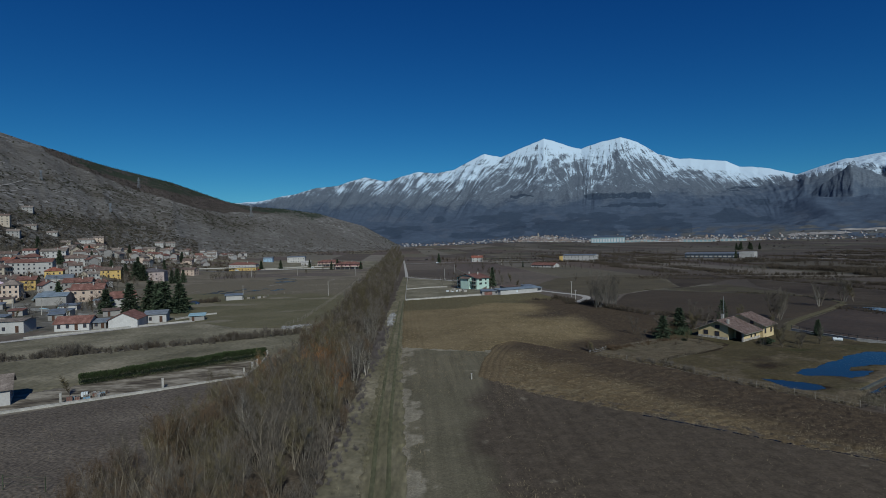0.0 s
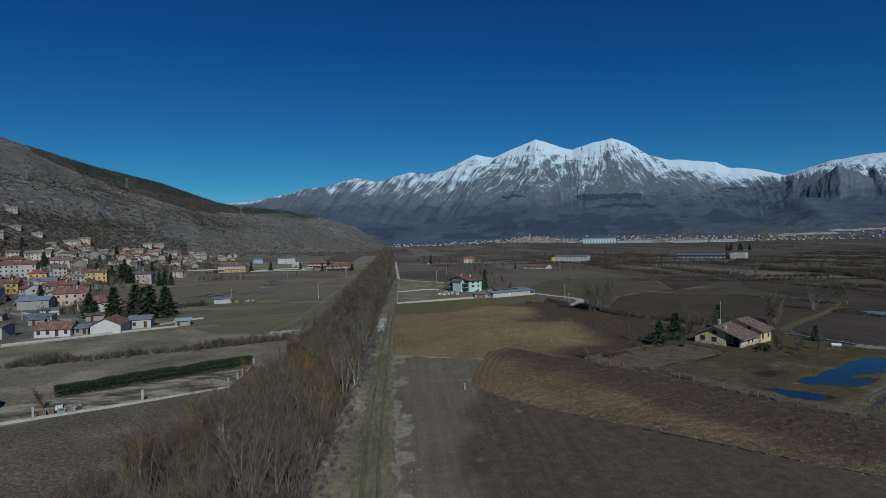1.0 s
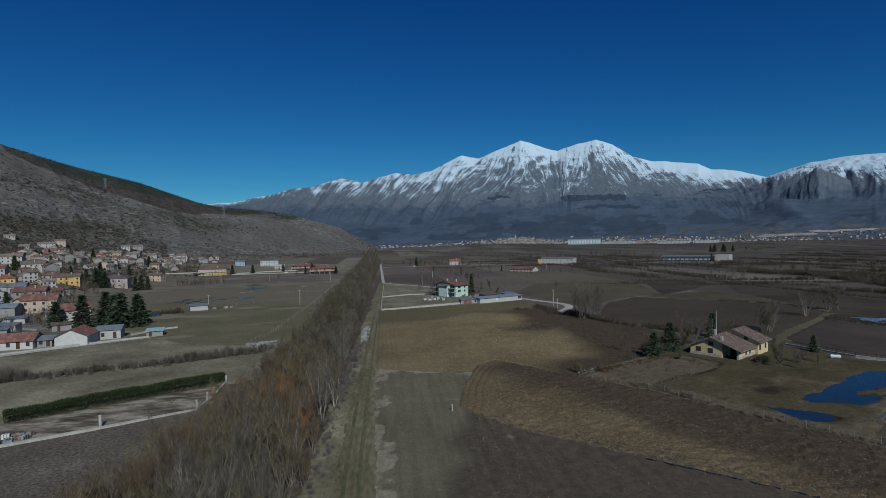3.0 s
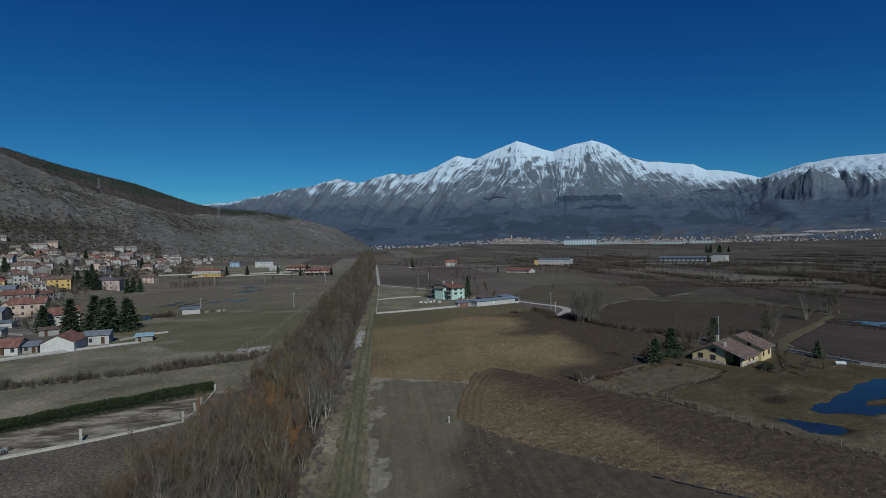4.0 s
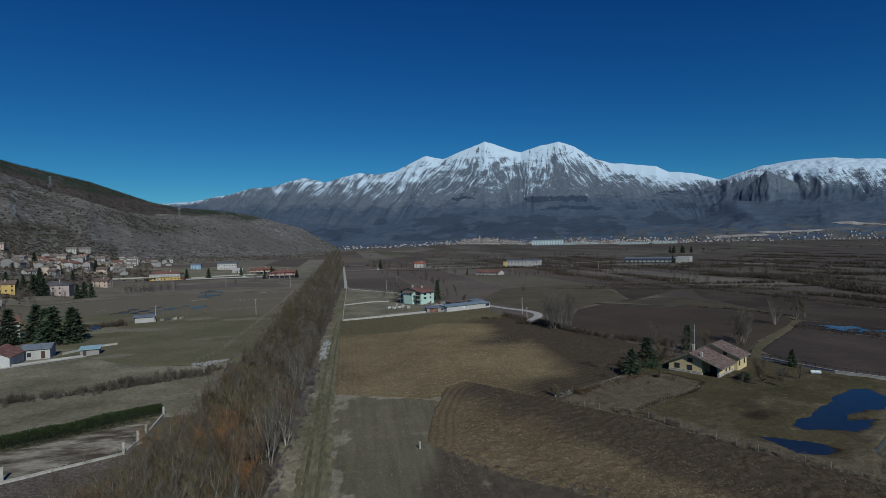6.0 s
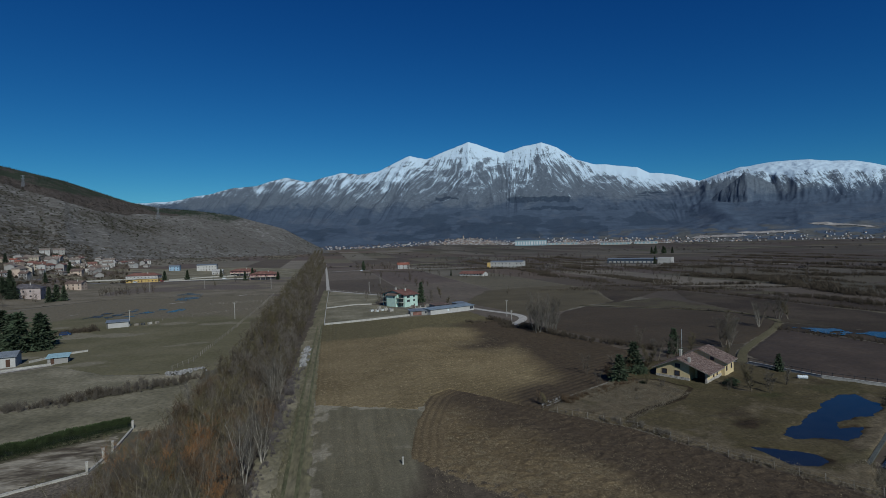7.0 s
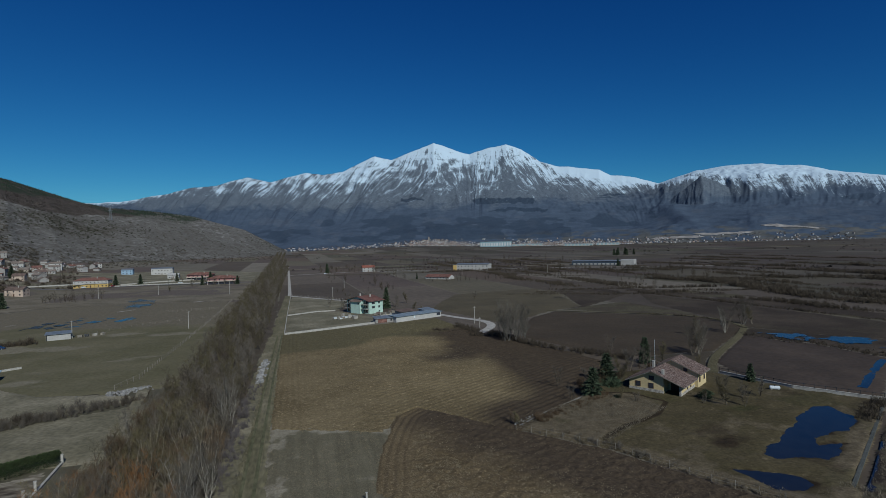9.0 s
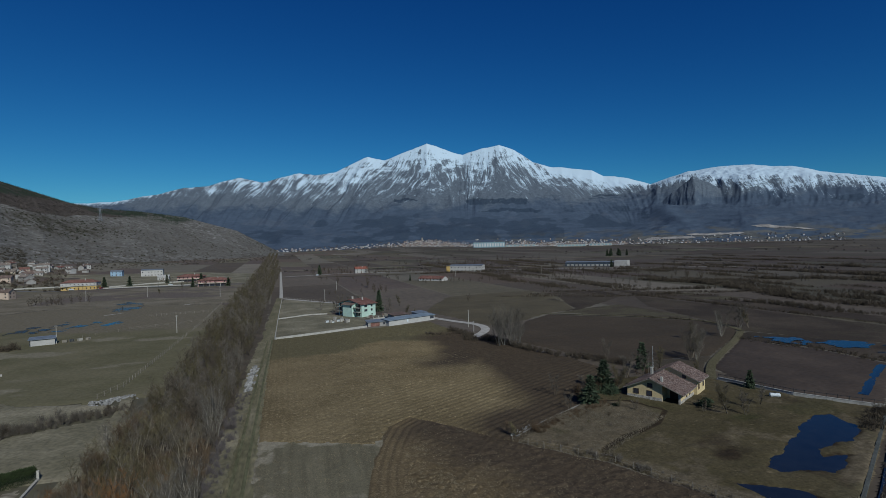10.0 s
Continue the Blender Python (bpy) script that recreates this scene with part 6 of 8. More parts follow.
placed_by_view(-242, 384, 10, 9, 6.4, 8.8, 25, WALLS[4], ROOFS[3], "ochre house with a bright red hipped roof", rows=2, cols=3, hip=True, side_cols=2)
placed_by_view(-226, 337, 9, 8, 5.8, 7.8, 20, WALLS[4], ROOFS[0], "ochre house with a red-brown roof", rows=2, cols=3, side_cols=2)
placed_by_view(-233, 431, 16, 9, 5.8, 8.0, 20, WALLS[4], ROOFS[1], "long ochre house with a brown roof", rows=2, cols=5, side_cols=2)
placed_by_view(-231, 324, 10, 9, 5.4, 7.4, 100, WALLS[6], ROOFS[2], "lilac gabled house with pale roof edges", rows=2, cols=3, side_cols=2)
placed_by_view(-228, 368, 14, 10, 3.6, 5.6, 25, WALLS[0], metal_roof, "white gabled shed with a grey roof", rows=1, cols=3, chimney=False)
placed_by_view(-212, 352, 9, 8, 3.0, 5.0, 25, WALLS[3], ROOFS[1], "low grey house with a brown roof", rows=1, cols=3)
placed_by_view(-198, 338, 14, 8, 5.6, 7.8, 18, WALLS[3], ROOFS[0], "grey house with a long dark red roof", rows=2, cols=4)
placed_by_view(-345, 484, 12, 9, 6.0, 8.2, 25, WALLS[0], ROOFS[1], "white house of two storeys with a brown roof", rows=2, cols=3, side_cols=2)
placed_by_view(-327, 513, 19, 9, 8.6, 10.8, 20, WALLS[0], ROOFS[2], "white terraced house of three storeys", rows=3, cols=5, side_cols=2)
placed_by_view(-299, 495, 22, 9, 6.0, 8.4, 15, WALLS[0], ROOFS[1], "long white terraced house with a brown roof", rows=2, cols=6, side_cols=2)
villa = placed_by_view(-214, 458, 19, 14, 7.0, 9.8, 14, wall_villa, roof_slate, "grey-pink villa with a dark hipped roof", rows=2, cols=5, hip=True, side_cols=2)
part("terrace", box(-9.5, -2.0, -9.6, -7.0, -0.4, 2.6, 0.05), WALLS[0], villa, "white raised terrace")
placed_by_view(-220, 542, 13, 9, 5.5, 7.6, -5, WALLS[2], ROOFS[1], "small pale pink house beside the road", rows=2, cols=3, side_cols=2)
for x, y, w, st, lb in ((-362, 800, 14, 2, 0), (-374, 830, 16, 2, 0), (-352, 839, 12, 2, 0), (-323, 786, 11, 1, 1), (-312, 839, 12, 2, 0), (-340, 800, 10, 1, 0), (-319, 861, 14, 3, 0), (-330, 880, 16, 2, 0), (-390, 815, 13, 2, 1), (-300, 800, 9, 1, 0)):
    placed_by_view(x, y, w, 8, 2.9 * st, 2.9 * st + 2, 16, WALLS[lb], ROOFS[2], "white house among the last houses of the village", rows=st, cols=3, side_cols=0)
yellow = placed_by_view(-196, 628, 30, 11, 7.0, 9.6, -2, WALLS[4], ROOFS[0], "long yellow two-storey building with a red roof", rows=2, cols=9, hip=True, side_cols=2)
for k in range(9):
    part("balcony", box(-14.6 + k * 3.25, -11.8 + k * 3.25, -6.4, -5.55, 3.6, 4.9, 0.12), WALLS[0], yellow, "white rounded balcony front")
part("upper_front", box(-15.02, 15.02, -5.53, -5.5, 3.5, 6.95), WALLS[0], yellow, "white upper storey")
part("upper_front", box(14.99, 15.03, -5.5, 5.5, 3.5, 6.95), WALLS[0], yellow, "white upper storey")
for x, y, d, lb in ((-74, 598, 13, "pink building with a low red roof and balconies"), (-110, 688, 12, "pink building with a red roof among conifers")):
    pink = placed_by_view(x, y, 26, d, 6.0, 8.4, -6, WALLS[5], ROOFS[0], lb, rows=2, cols=6, hip=True, side_cols=2, over=1.1)
    part("balcony", box(-13, 13, -d / 2 - 1.6, -d / 2 - 0.02, 2.9, 3.1), WALLS[0], pink, "long white balcony slab")
    part("parapet", box(-13, 13, -d / 2 - 1.6, -d / 2 - 1.5, 3.102, 3.9), WALLS[2], pink, "pale balcony parapet")
    for k in range(6):
        part("pillar", box(-12.8 + k * 5.05, -12.5 + k * 5.05, -d / 2 - 1.55, -d / 2 - 1.25, -0.4, 2.898), WALLS[0], pink)
    # dark panel stands in for the shade of the recess below the balcony
    part("shaded_front", box(-12.4, 12.4, -d / 2 - 0.06, -d / 2 - 0.04, 0.2, 2.6), glass_dark, pink, "dark panel painted for the shaded ground-floor recess")
placed_by_view(-180, 820, 25, 13, 8, 9, 5, WALLS[0], metal_roof, "large white flat works building", rows=2, cols=7, category="building", name="building", chimney=False)
placed_by_view(-149, 739, 12, 9, 4.0, 6.0, 3, WALLS[0], WALLS[0], "small white hall with a pale gabled roof", rows=1, cols=3, chimney=False)
bluehouse = material("pale_blue_plaster", two((0.27, 0.40, 0.52), 0.9, 1.08), 0.4, 6, world_space=False)
placed_by_view(-222, 822, 13, 9, 6.0, 7.5, 3, bluehouse, metal_roof, "small pale blue building under the hill", rows=2, cols=3, category="building", name="building", chimney=False)


def on_hill(x, y):
    """How far the hillside stands above the plain at a place."""
    az, d = math.degrees(math.atan2(x, y - 17)), math.hypot(x, y - 17)
    return float(hill_height(np.array(az), np.array(d))) - float(lift(x, y))


for x, y, w, st, wi, lb in ((-482, 661, 14, 4, 1, "tall cream house standing above the village"), (-526, 764, 12, 2, 3, "grey stone house high on the hillside"), (-477, 699, 12, 1, 3, "low grey house on the hillside"), (-459, 710, 11, 1, 0, "low white house on the hillside"), (-433, 735, 18, 2, 0, "long white house at the foot of the hillside"), (-441, 776, 12, 2, 2, "peach house at the foot of the hillside"), (-412, 887, 12, 2, 0, "white house at the foot of the hillside"), (-407, 915, 14, 2, 3, "grey house at the foot of the hillside"), (-455, 640, 12, 2, 3, "grey house above the village roofs"), (-430, 690, 10, 1, 1, "low cream house above the village roofs")):
    house(x, y, w, 8, 2.9 * st, 2.9 * st + 2, 25, WALLS[wi], ROOFS[2 if st < 4 else 1], lb, rows=st, cols=3, dz=max(0.0, on_hill(x, y)), group="hillside houses")

r = rnd(31)
names = ["white", "cream", "peach", "grey", "yellow", "pink", "lilac"]
roofs = ["red", "brown", "grey-brown", "bright red"]
spots = []
while len(spots) < 170:
    az, d = r.uniform(-46, -17.5), r.uniform(300, 1000)
    x, y = d * math.sin(radians(az)), 17 + d * math.cos(radians(az))
    if y < 300 or (az > -26 and d < 700) or (az > -21 and d < 880) or (az > -30 and d < 430) or (d > 700 and r.random() < 0.35):
        continue
    if any(math.hypot(x - a, y - b) < 13.5 for a, b in spots) or any(math.hypot(x - a, y - b) < 9 + w / 2 for a, b, w in PLACED_BY_VIEW) or (-30 < az < -24.5 and d < 620) or (az < -33 and d > 640):
        continue
    spots.append((x, y))
    w, dd, st = r.uniform(6.5, 12.5), r.uniform(6, 9), r.choice((1, 1, 2, 2, 2, 3))
    wi, ri = r.choices(range(7), [8, 5, 3, 9, 0.4, 0.4, 0.2])[0], r.choices(range(4), [5, 7, 5, 0.8])[0]
    turn = r.choice((0, 90, 20, -25, 60, 110)) + r.gauss(0, 12)
    home = house(x, y, w, dd, 2.5 * st + r.uniform(0, 0.8), 2.5 * st + r.uniform(1.7, 2.9), turn, WALLS[wi], ROOFS[ri], f"{names[wi]} village house of {('', 'one', 'two', 'three')[st]} storeys with a {roofs[ri]} tiled roof", rows=st, cols=r.choice((2, 3, 3)), hip=r.random() < 0.35, group="village houses", side_cols=r.choice((1, 2)) if d < 480 else 0, chimney=r.random() < 0.6)
    if r.random() < 0.55:
        ww, hh, sgn = r.uniform(2.5, 4.5), r.uniform(2.2, 3.2), r.choice((-1, 1))
        part("wing", box(min(sgn * w / 2, sgn * (w / 2 + ww)) + 0.01, max(sgn * w / 2, sgn * (w / 2 + ww)) - 0.01, -dd * 0.35, dd * 0.4, -1.5, hh), WALLS[wi if r.random() < 0.6 else 3], home)
        x0, x1 = sorted((sgn * w / 2 + sgn * 0.6, sgn * (w / 2 + ww + 0.3)))
        part("wing_roof", slab([(x0, -dd * 0.4, hh + (0.9 if sgn > 0 else 0.1)), (x0, dd * 0.45, hh + (0.9 if sgn > 0 else 0.1)), (x1, dd * 0.45, hh + (0.1 if sgn > 0 else 0.9)), (x1, -dd * 0.4, hh + (0.1 if sgn > 0 else 0.9))], 0.16), ROOFS[ri], home)

# ---- the plain: single buildings ----
house(80, 722, 15, 10, 5.5, 8.0, 0, WALLS[0], ROOFS[3], "white house with a red roof on the plain", rows=2, cols=3, side_cols=2)
house(127, 537, 26, 10, 2.2, 4.4, -46, WALLS[0], ROOFS[0], "long low white barn with a red roof", rows=1, cols=7, category="barn", name="barn", chimney=False)
works = house(201, 660, 40, 14, 7.4, 8.4, -35, WALLS[0], metal_roof, "white two-storey works hall with ribbon windows", rows=2, cols=9, side_cols=3, category="building", name="building", chimney=False)
part("end_bay", box(-24, -19.9, -8.2, 7.6, -0.4, 6.4, 0.05), WALLS[4], works, "ochre end bay")
wall_dark = plaster("dark_blue_cladding", (0.05, 0.07, 0.095))
dark_hall = house(371, 664, 62, 18, 5.2, 6.4, -44, wall_dark, metal_roof, "long dark works hall with a pale metal roof", rows=1, cols=12, category="building", name="building", chimney=False, wins=False)
for k in range(11):
    part("window_bay", box(-29 + k * 5.3, -25.2 + k * 5.3, -9.12, -8.95, 0.8, 2.6), WALLS[0], dark_hall, "white panel between dark bays")
part("end_block", box(31.1, 47, -10.5, 8, -0.4, 7.2, 0.05), WALLS[0], dark_hall, "white end block")


# ---- the farmhouse ----
def tiled_slope(a, b, c, d, pitch=0.34, course=0.42):
    """Courses of clay tiles on a slope: a to b is the ridge, d to c the eave; each course laps the one below."""
    a, b, c, d = (np.array(p, float) for p in (a, b, c, d))
    n = unit(np.cross(b - a, d - a))
    n = n if n[2] > 0 else -n
    rows = int(np.linalg.norm(d - a) / course)
    cols = int(np.linalg.norm(b - a) / pitch)
    pts = np.zeros((2 * rows, 2 * cols + 1, 3))
    for i in range(rows):
        for e, (f, up) in enumerate((((i) / rows, 0.02), ((i + 1) / rows, 0.07))):
            for j in range(2 * cols + 1):
                g = j / (2 * cols)
                p = (a + (b - a) * g) * (1 - f) + (d + (c - d) * g) * f
                jig = 0.012 * math.sin(i * 12.9 + j * 78.2)
                pts[2 * i + e, j] = p + n * (up + (0.055 if j % 2 else 0.0) + jig)
    return pts


def tile_part(parent, a, b, c, d, mat, label=""):
    me = grid_mesh("roof_tiles", tiled_slope(a, b, c, d), mat, flat=True)
    return child("roof_tiles", me, parent, label)


stone_wall = material("rough_stone_plinth", [(0.35, (0.24, 0.22, 0.19)), (0.6, (0.50, 0.47, 0.42))], 1.6, 6, world_space=False, bump=0.6)


def farmhouse():
    root = new("farmhouse")
    u, v = Vector((0.558, -0.83, 0)), Vector((0.83, 0.558, 0))
    m = Matrix.Identity(4)
    m.col[0][:3], m.col[1][:3], m.col[3][:3] = u, v, (74.6, 153.9, 0.12)
    root.matrix_world = m
    bm = prism([(0, -0.4), (7.6, -0.4), (7.6, 3.98), (5.2, 4.85), (0, 2.45)], 0, 9.0)
    part("wall", bm, wall_ochre, root)
    bm = prism([(7.6, -0.4), (11.4, -0.4), (11.4, 2.55), (7.6, 3.98)], 3.2, 9.0)
    part("wall", bm, wall_ochre, root)
    part("wall", box(11.1, 11.4, 0.15, 3.2, -0.4, 2.5), wall_ochre, root)
    part("pillar", box(10.95, 11.4, -0.15, 0.15, -0.4, 2.6, 0.02), stone_wall, root)
    bm = bmesh.new()
    box_into(bm, -0.06, 7.66, -0.08, -0.004, -0.4, 0.85)
    part("plinth", bm, stone_wall, root, "pale rough stone plinth")
    part("plinth", box(11.404, 11.48, 0.1, 9.0, -0.4, 0.9), stone_wall, root, "pale rough stone plinth")
    part("porch_floor", box(7.6, 11.4, -0.6, 3.2, -0.4, 0.06), concrete, root)
    bm = box(8.2, 10.4, 3.1, 3.19, 0.06, 2.2)
    part("door", bm, shutter, root, "dark wooden porch door")
    # front block roof
    for a, b, c, d, mat in (((5.2, -0.8, 4.98), (5.2, 9.0, 4.98), (-0.7, 9.0, 2.25), (-0.7, -0.8, 2.25), ROOFS[1]), ((5.2, -0.8, 4.98), (5.2, 9.0, 4.98), (12.3, 9.0, 2.32), (12.3, -0.8, 2.32), roof_violet)):
        part("roof", slab([a, b, c, d], 0.16), wood_grey, root, "boarded roof slab")
        tile_part(root, a, b, c, d, mat, "weathered clay roof tiles")
    part("ridge_cap", tube([(5.2, -0.85, 5.05), (5.2, 9.0, 5.05)], [0.14, 0.14], 8), roof_violet, root)
    # rear block, stepped up
    bm = prism([(4.0, -0.4), (12.2, -0.4), (12.2, 3.5), (6.4, 5.75), (4.0, 4.7)], 9.0, 15.2)
    part("wall", bm, wall_ochre, root)
    for a, b, c, d, mat in (((6.4, 8.6, 5.9), (6.4, 15.8, 5.9), (3.3, 15.8, 4.45), (3.3, 8.6, 4.45), ROOFS[1]), ((6.4, 8.6, 5.9), (6.4, 15.8, 5.9), (13.0, 15.8, 3.3), (13.0, 8.6, 3.3), roof_violet)):
        part("roof", slab([a, b, c, d], 0.16), wood_grey, root, "boarded roof slab")
        tile_part(root, a, b, c, d, mat, "weathered clay roof tiles")
    bm = prism([(0, -0.4), (4.0, -0.4), (4.0, 4.0), (0, 2.4)], 9.0, 13.0)
    part("wall", bm, wall_ochre, root)
    part("roof", slab([(4.0, 9.0, 4.4), (4.0, 13.4, 4.4), (-0.7, 13.4, 2.25), (-0.7, 9.0, 2.25)], 0.16), ROOFS[1], root)
    for x, z, h in ((2.0, 1.65, 1.15), (4.9, 1.55, 1.2), (5.0, 3.3, 0.95)):
        window_at(root, 1.15, h, Matrix.Translation((x, -0.01, z)))
    for y, z, w in ((4.0, 1.5, 0.7), (6.2, 1.5, 0.7), (10.2, 1.9, 0.9), (13.6, 1.9, 0.9)):
        window_at(root, w, 1.2, Matrix.Translation((11.41 if y < 9 else 12.21, y, z)) @ Matrix.Rotation(radians(90), 4, "Z"))
    window_at(root, 0.9, 0.9, Matrix.Translation((9.5, 8.99, 4.0)))
    ch = part("chimney", box(3.0, 3.5, 6.1, 6.6, 3.2, 5.7, 0.03), concrete, root, "pale chimney stack")
    part("cap", box(2.92, 3.58, 6.02, 6.68, 5.702, 5.8), concrete, ch)
    part("chimney", box(7.0, 7.5, 0.6, 1.1, 4.0, 5.3, 0.02), concrete, root, "small pale chimney stack")
    mast = part("antenna", tube([(3.25, 7.2, 3.6), (3.25, 7.2, 10.5)], [0.05, 0.03], 6), white_paint, root, "tall thin white antenna mast")
    part("antenna", tube([(1.9, 8.0, 3.0), (1.9, 8.0, 8.2)], [0.03, 0.02], 5), wood_grey, root, "thin antenna mast")
    tagged(root, "low ochre farmhouse with stepped mauve tiled roofs", "house")


farmhouse()


# ---- the green house and its yard ----
gh = house(32.4, 322.2, 9.2, 17.4, 6.3, 8.3, 35, wall_mint, ROOFS[0], "mint green three-storey house with a red roof and balconies", wins=False, over=0.9)
# added projecting block, so the balconies beside it read as recessed
bay = part("stair_bay", box(-6.5, -4.602, -3.9, 3.4, -0.4, 6.2, 0.03), wall_mint, gh, "blank projecting mint wall")
part("roof", slab([(-4.5, -4.4, 7.0), (-4.5, 3.9, 7.0), (-7.2, 3.9, 5.95), (-7.2, -4.4, 5.95)], 0.16), ROOFS[1], gh, "lower brown roof over the bay")
for z in (2.4, 4.6):
    for y0, y1 in ((-8.4, -4.1), (3.6, 8.4)):
        bal = part("balcony", box(-6.3, -4.61, y0, y1, z - 0.16, z), concrete, gh, "concrete balcony with iron rail")
        for k in range(int((y1 - y0) / 0.4) + 1):
            part("baluster", box(-6.28, -6.23, y0 + k * 0.4, y0 + k * 0.4 + 0.05, z, z + 0.95), iron, bal)
        part("handrail", box(-6.3, -6.2, y0, y1, z + 0.952, z + 1.02), iron, bal)
for z in (1.2, 3.5, 5.4):
    for y in (-6.9, -5.2, 5.0, 7.2):
        window_at(gh, 1.3, 1.7, Matrix.Translation((-4.61, y, z)) @ Matrix.Rotation(radians(-90), 4, "Z"))
window_at(gh, 0.8, 0.9, Matrix.Translation((-6.51, -2.6, 5.0)) @ Matrix.Rotation(radians(-90), 4, "Z"))
for z in (3.1, 5.2):
    for x, w in ((-1.9, 1.9), (2.0, 1.1)):
        window_at(gh, w, 1.1, Matrix.Translation((x, -8.71, z)))
window_at(gh, 0.8, 0.6, Matrix.Translation((2.2, -8.71, 0.9)))
part("chimney", box(-0.4, 0.4, 3.0, 3.7, 6.6, 9.3, 0.03), concrete, gh)
for x, y, s in ((22, 338, 0.9), (30, 345, 1.0), (40, 338, 0.8), (48, 322, 0.7), (55, 310, 0.8), (57, 303, 0.6), (16, 352, 0.8), (38, 352, 1.1), (52, 335, 0.9)):
    planted(TREES[int(x) % 2], x, y, s, rnd(int(x * 7)), "trees by the green house")
for x, y, s in ((60, 160, 0.7), (66, 157, 0.75), (71, 159, 0.8), (79, 164, 0.8), (84, 168, 0.9), (90, 170, 0.85), (97, 172, 0.9), (101, 163, 0.6), (58, 150, 0.5), (67.6, 146.8, 0.5), (70, 144.5, 0.35), (86.5, 138.4, 0.8), (92, 139.5, 0.5)):
    planted(TREES[int(x) % 2], x, y, s, rnd(int(x * 5)), "bare trees by the farmhouse")


def low_building(name, x, y, w, d, h, turn, wall, roof, label, category, drop=0.5, doors=()):
    """A single-storey building under one sloping roof."""
    root = new(name)
    root.matrix_world = Matrix.Translation(at(x, y)) @ Matrix.Rotation(radians(turn), 4, "Z")
    bm = bmesh.new()
    vs = [bm.verts.new(p) for p in ((0, 0, -0.5), (w, 0, -0.5), (w, d, -0.5), (0, d, -0.5), (0, 0, h), (w, 0, h), (w, d, h + drop), (0, d, h + drop))]
    for f in ((3, 2, 1, 0), (4, 5, 6, 7), (0, 1, 5, 4), (1, 2, 6, 5), (2, 3, 7, 6), (3, 0, 4, 7)):
        bm.faces.new([vs[i] for i in f])
    part("wall", bm, wall, root)
    part("roof", slab([(-0.4, -0.5, h + 0.12), (w + 0.4, -0.5, h + 0.12), (w + 0.4, d + 0.3, h + drop + 0.16), (-0.4, d + 0.3, h + drop + 0.16)], 0.14), roof, root)
    for k, (xc, dw, dh, z0, mat) in enumerate(doors):
        part("door" if z0 < 0.3 else "window", box(xc - dw / 2, xc + dw / 2, -0.05, 0.02, z0, z0 + dh), mat, root)
    return tagged(root, label, category)


low_building("outbuilding", 41.5, 278.6, 25.5, 5.5, 2.3, 25, WALLS[0], roof_blue, "long low white outbuilding with a grey-blue roof", "outbuilding", drop=0.35, doors=[(10, 0.9, 1.2, 0.8, white_paint), (24, 2.2, 1.2, 0.7, glass_dark)])
low_building("lean_to", 32.5, 280.2, 9, 4, 1.9, 6, WALLS[3], metal_roof, "low grey lean-to with a rust red door", "outbuilding", doors=[(3.2, 4.0, 1.6, 0.0, ROOFS[0]), (7.2, 0.8, 0.9, 0.6, glass_dark)])
shed = low_building("shed", -95.8, 287.0, 8.0, 4.5, 2.5, 17, WALLS[0], metal_roof, "small white field shed with a grey sheet roof", "shed", doors=[(0.2, 0.35, 2.4, 0.0, iron)])


dark_concrete = material("dark_concrete", [(0.3, (0.050, 0.056, 0.050)), (0.7, (0.098, 0.105, 0.098))], 0.6, 7, fine=6.0, fine_amount=0.5, bump=0.6, bump_scale=6)


def wall_line(name, pts, h, thick, mat, label, post=0.0, category="wall"):
    """A low wall along a line, with a coping, and square posts where given a spacing."""
    root = new(name)
    for (x0, y0), (x1, y1) in zip(pts, pts[1:]):
        length = math.hypot(x1 - x0, y1 - y0)
        m = Matrix.Translation(at(x0, y0)) @ Matrix.Rotation(math.atan2(y1 - y0, x1 - x0), 4, "Z")
        ob = part("wall_run", box(0, length, -thick / 2, thick / 2, -0.4, h, 0.03), mat, root)
        ob.matrix_local = m
        ob = part("coping", box(0, length, -thick / 2 - 0.04, thick / 2 + 0.04, h + 0.002, h + 0.07, 0.015), mat, root)
        ob.matrix_local = m
        if post:
            for k in range(int(length / post) + 1):
                ob = part("post", box(-0.12, 0.12, -0.12, 0.12, -0.2, h + 0.9, 0.02), mat, root)
                ob.matrix_local = m @ Matrix.Translation((min(k * post, length), 0, 0))
    return tagged(root, label, category)


low_building("shed", 46, 292, 8, 5, 2.6, 25, WALLS[3], ROOFS[1], "small grey shed with a brown roof", "shed")
low_building("shed", 58, 296, 6, 4, 2.4, 30, WALLS[0], metal_roof, "small white shed with a tin roof", "shed")
wall_line("low_wall", [(-5.2, 264.4), (11, 270.6), (32, 279.6)], 0.75, 0.3, concrete, "long low pale concrete garden wall")
wall_line("low_wall", [(-5.4, 264.6), (-6.2, 322), (-7.2, 428)], 0.4, 0.25, concrete, "low pale kerb wall beside the lane")
wall_line("low_wall", [(-6.0, 323.5), (8, 332.5), (18, 332.5)], 0.5, 0.25, concrete, "low pale inner garden wall")
wall_line("field_wall", [(-128, 67), (-69, 108.3), (-48.4, 119.6), (-35.4, 127.4), (-35.2, 135.8), (-36.2, 147.1)], 0.35, 0.3, concrete, "low concrete field wall between plot and tilled earth")
wall_line("yard_wall", [(103.4, 158.4), (108.4, 142.2), (116.2, 130.8), (128, 118)], 0.75, 0.3, concrete, "pale concrete base wall of the farm fence")
wall_line("culvert_wall", [(116.5, 128.6), (103.3, 120.4), (76.8, 104), (71.6, 100.8)], 0.25, 0.45, dark_concrete, "dark grey-green concrete ditch wall at the yard edge")
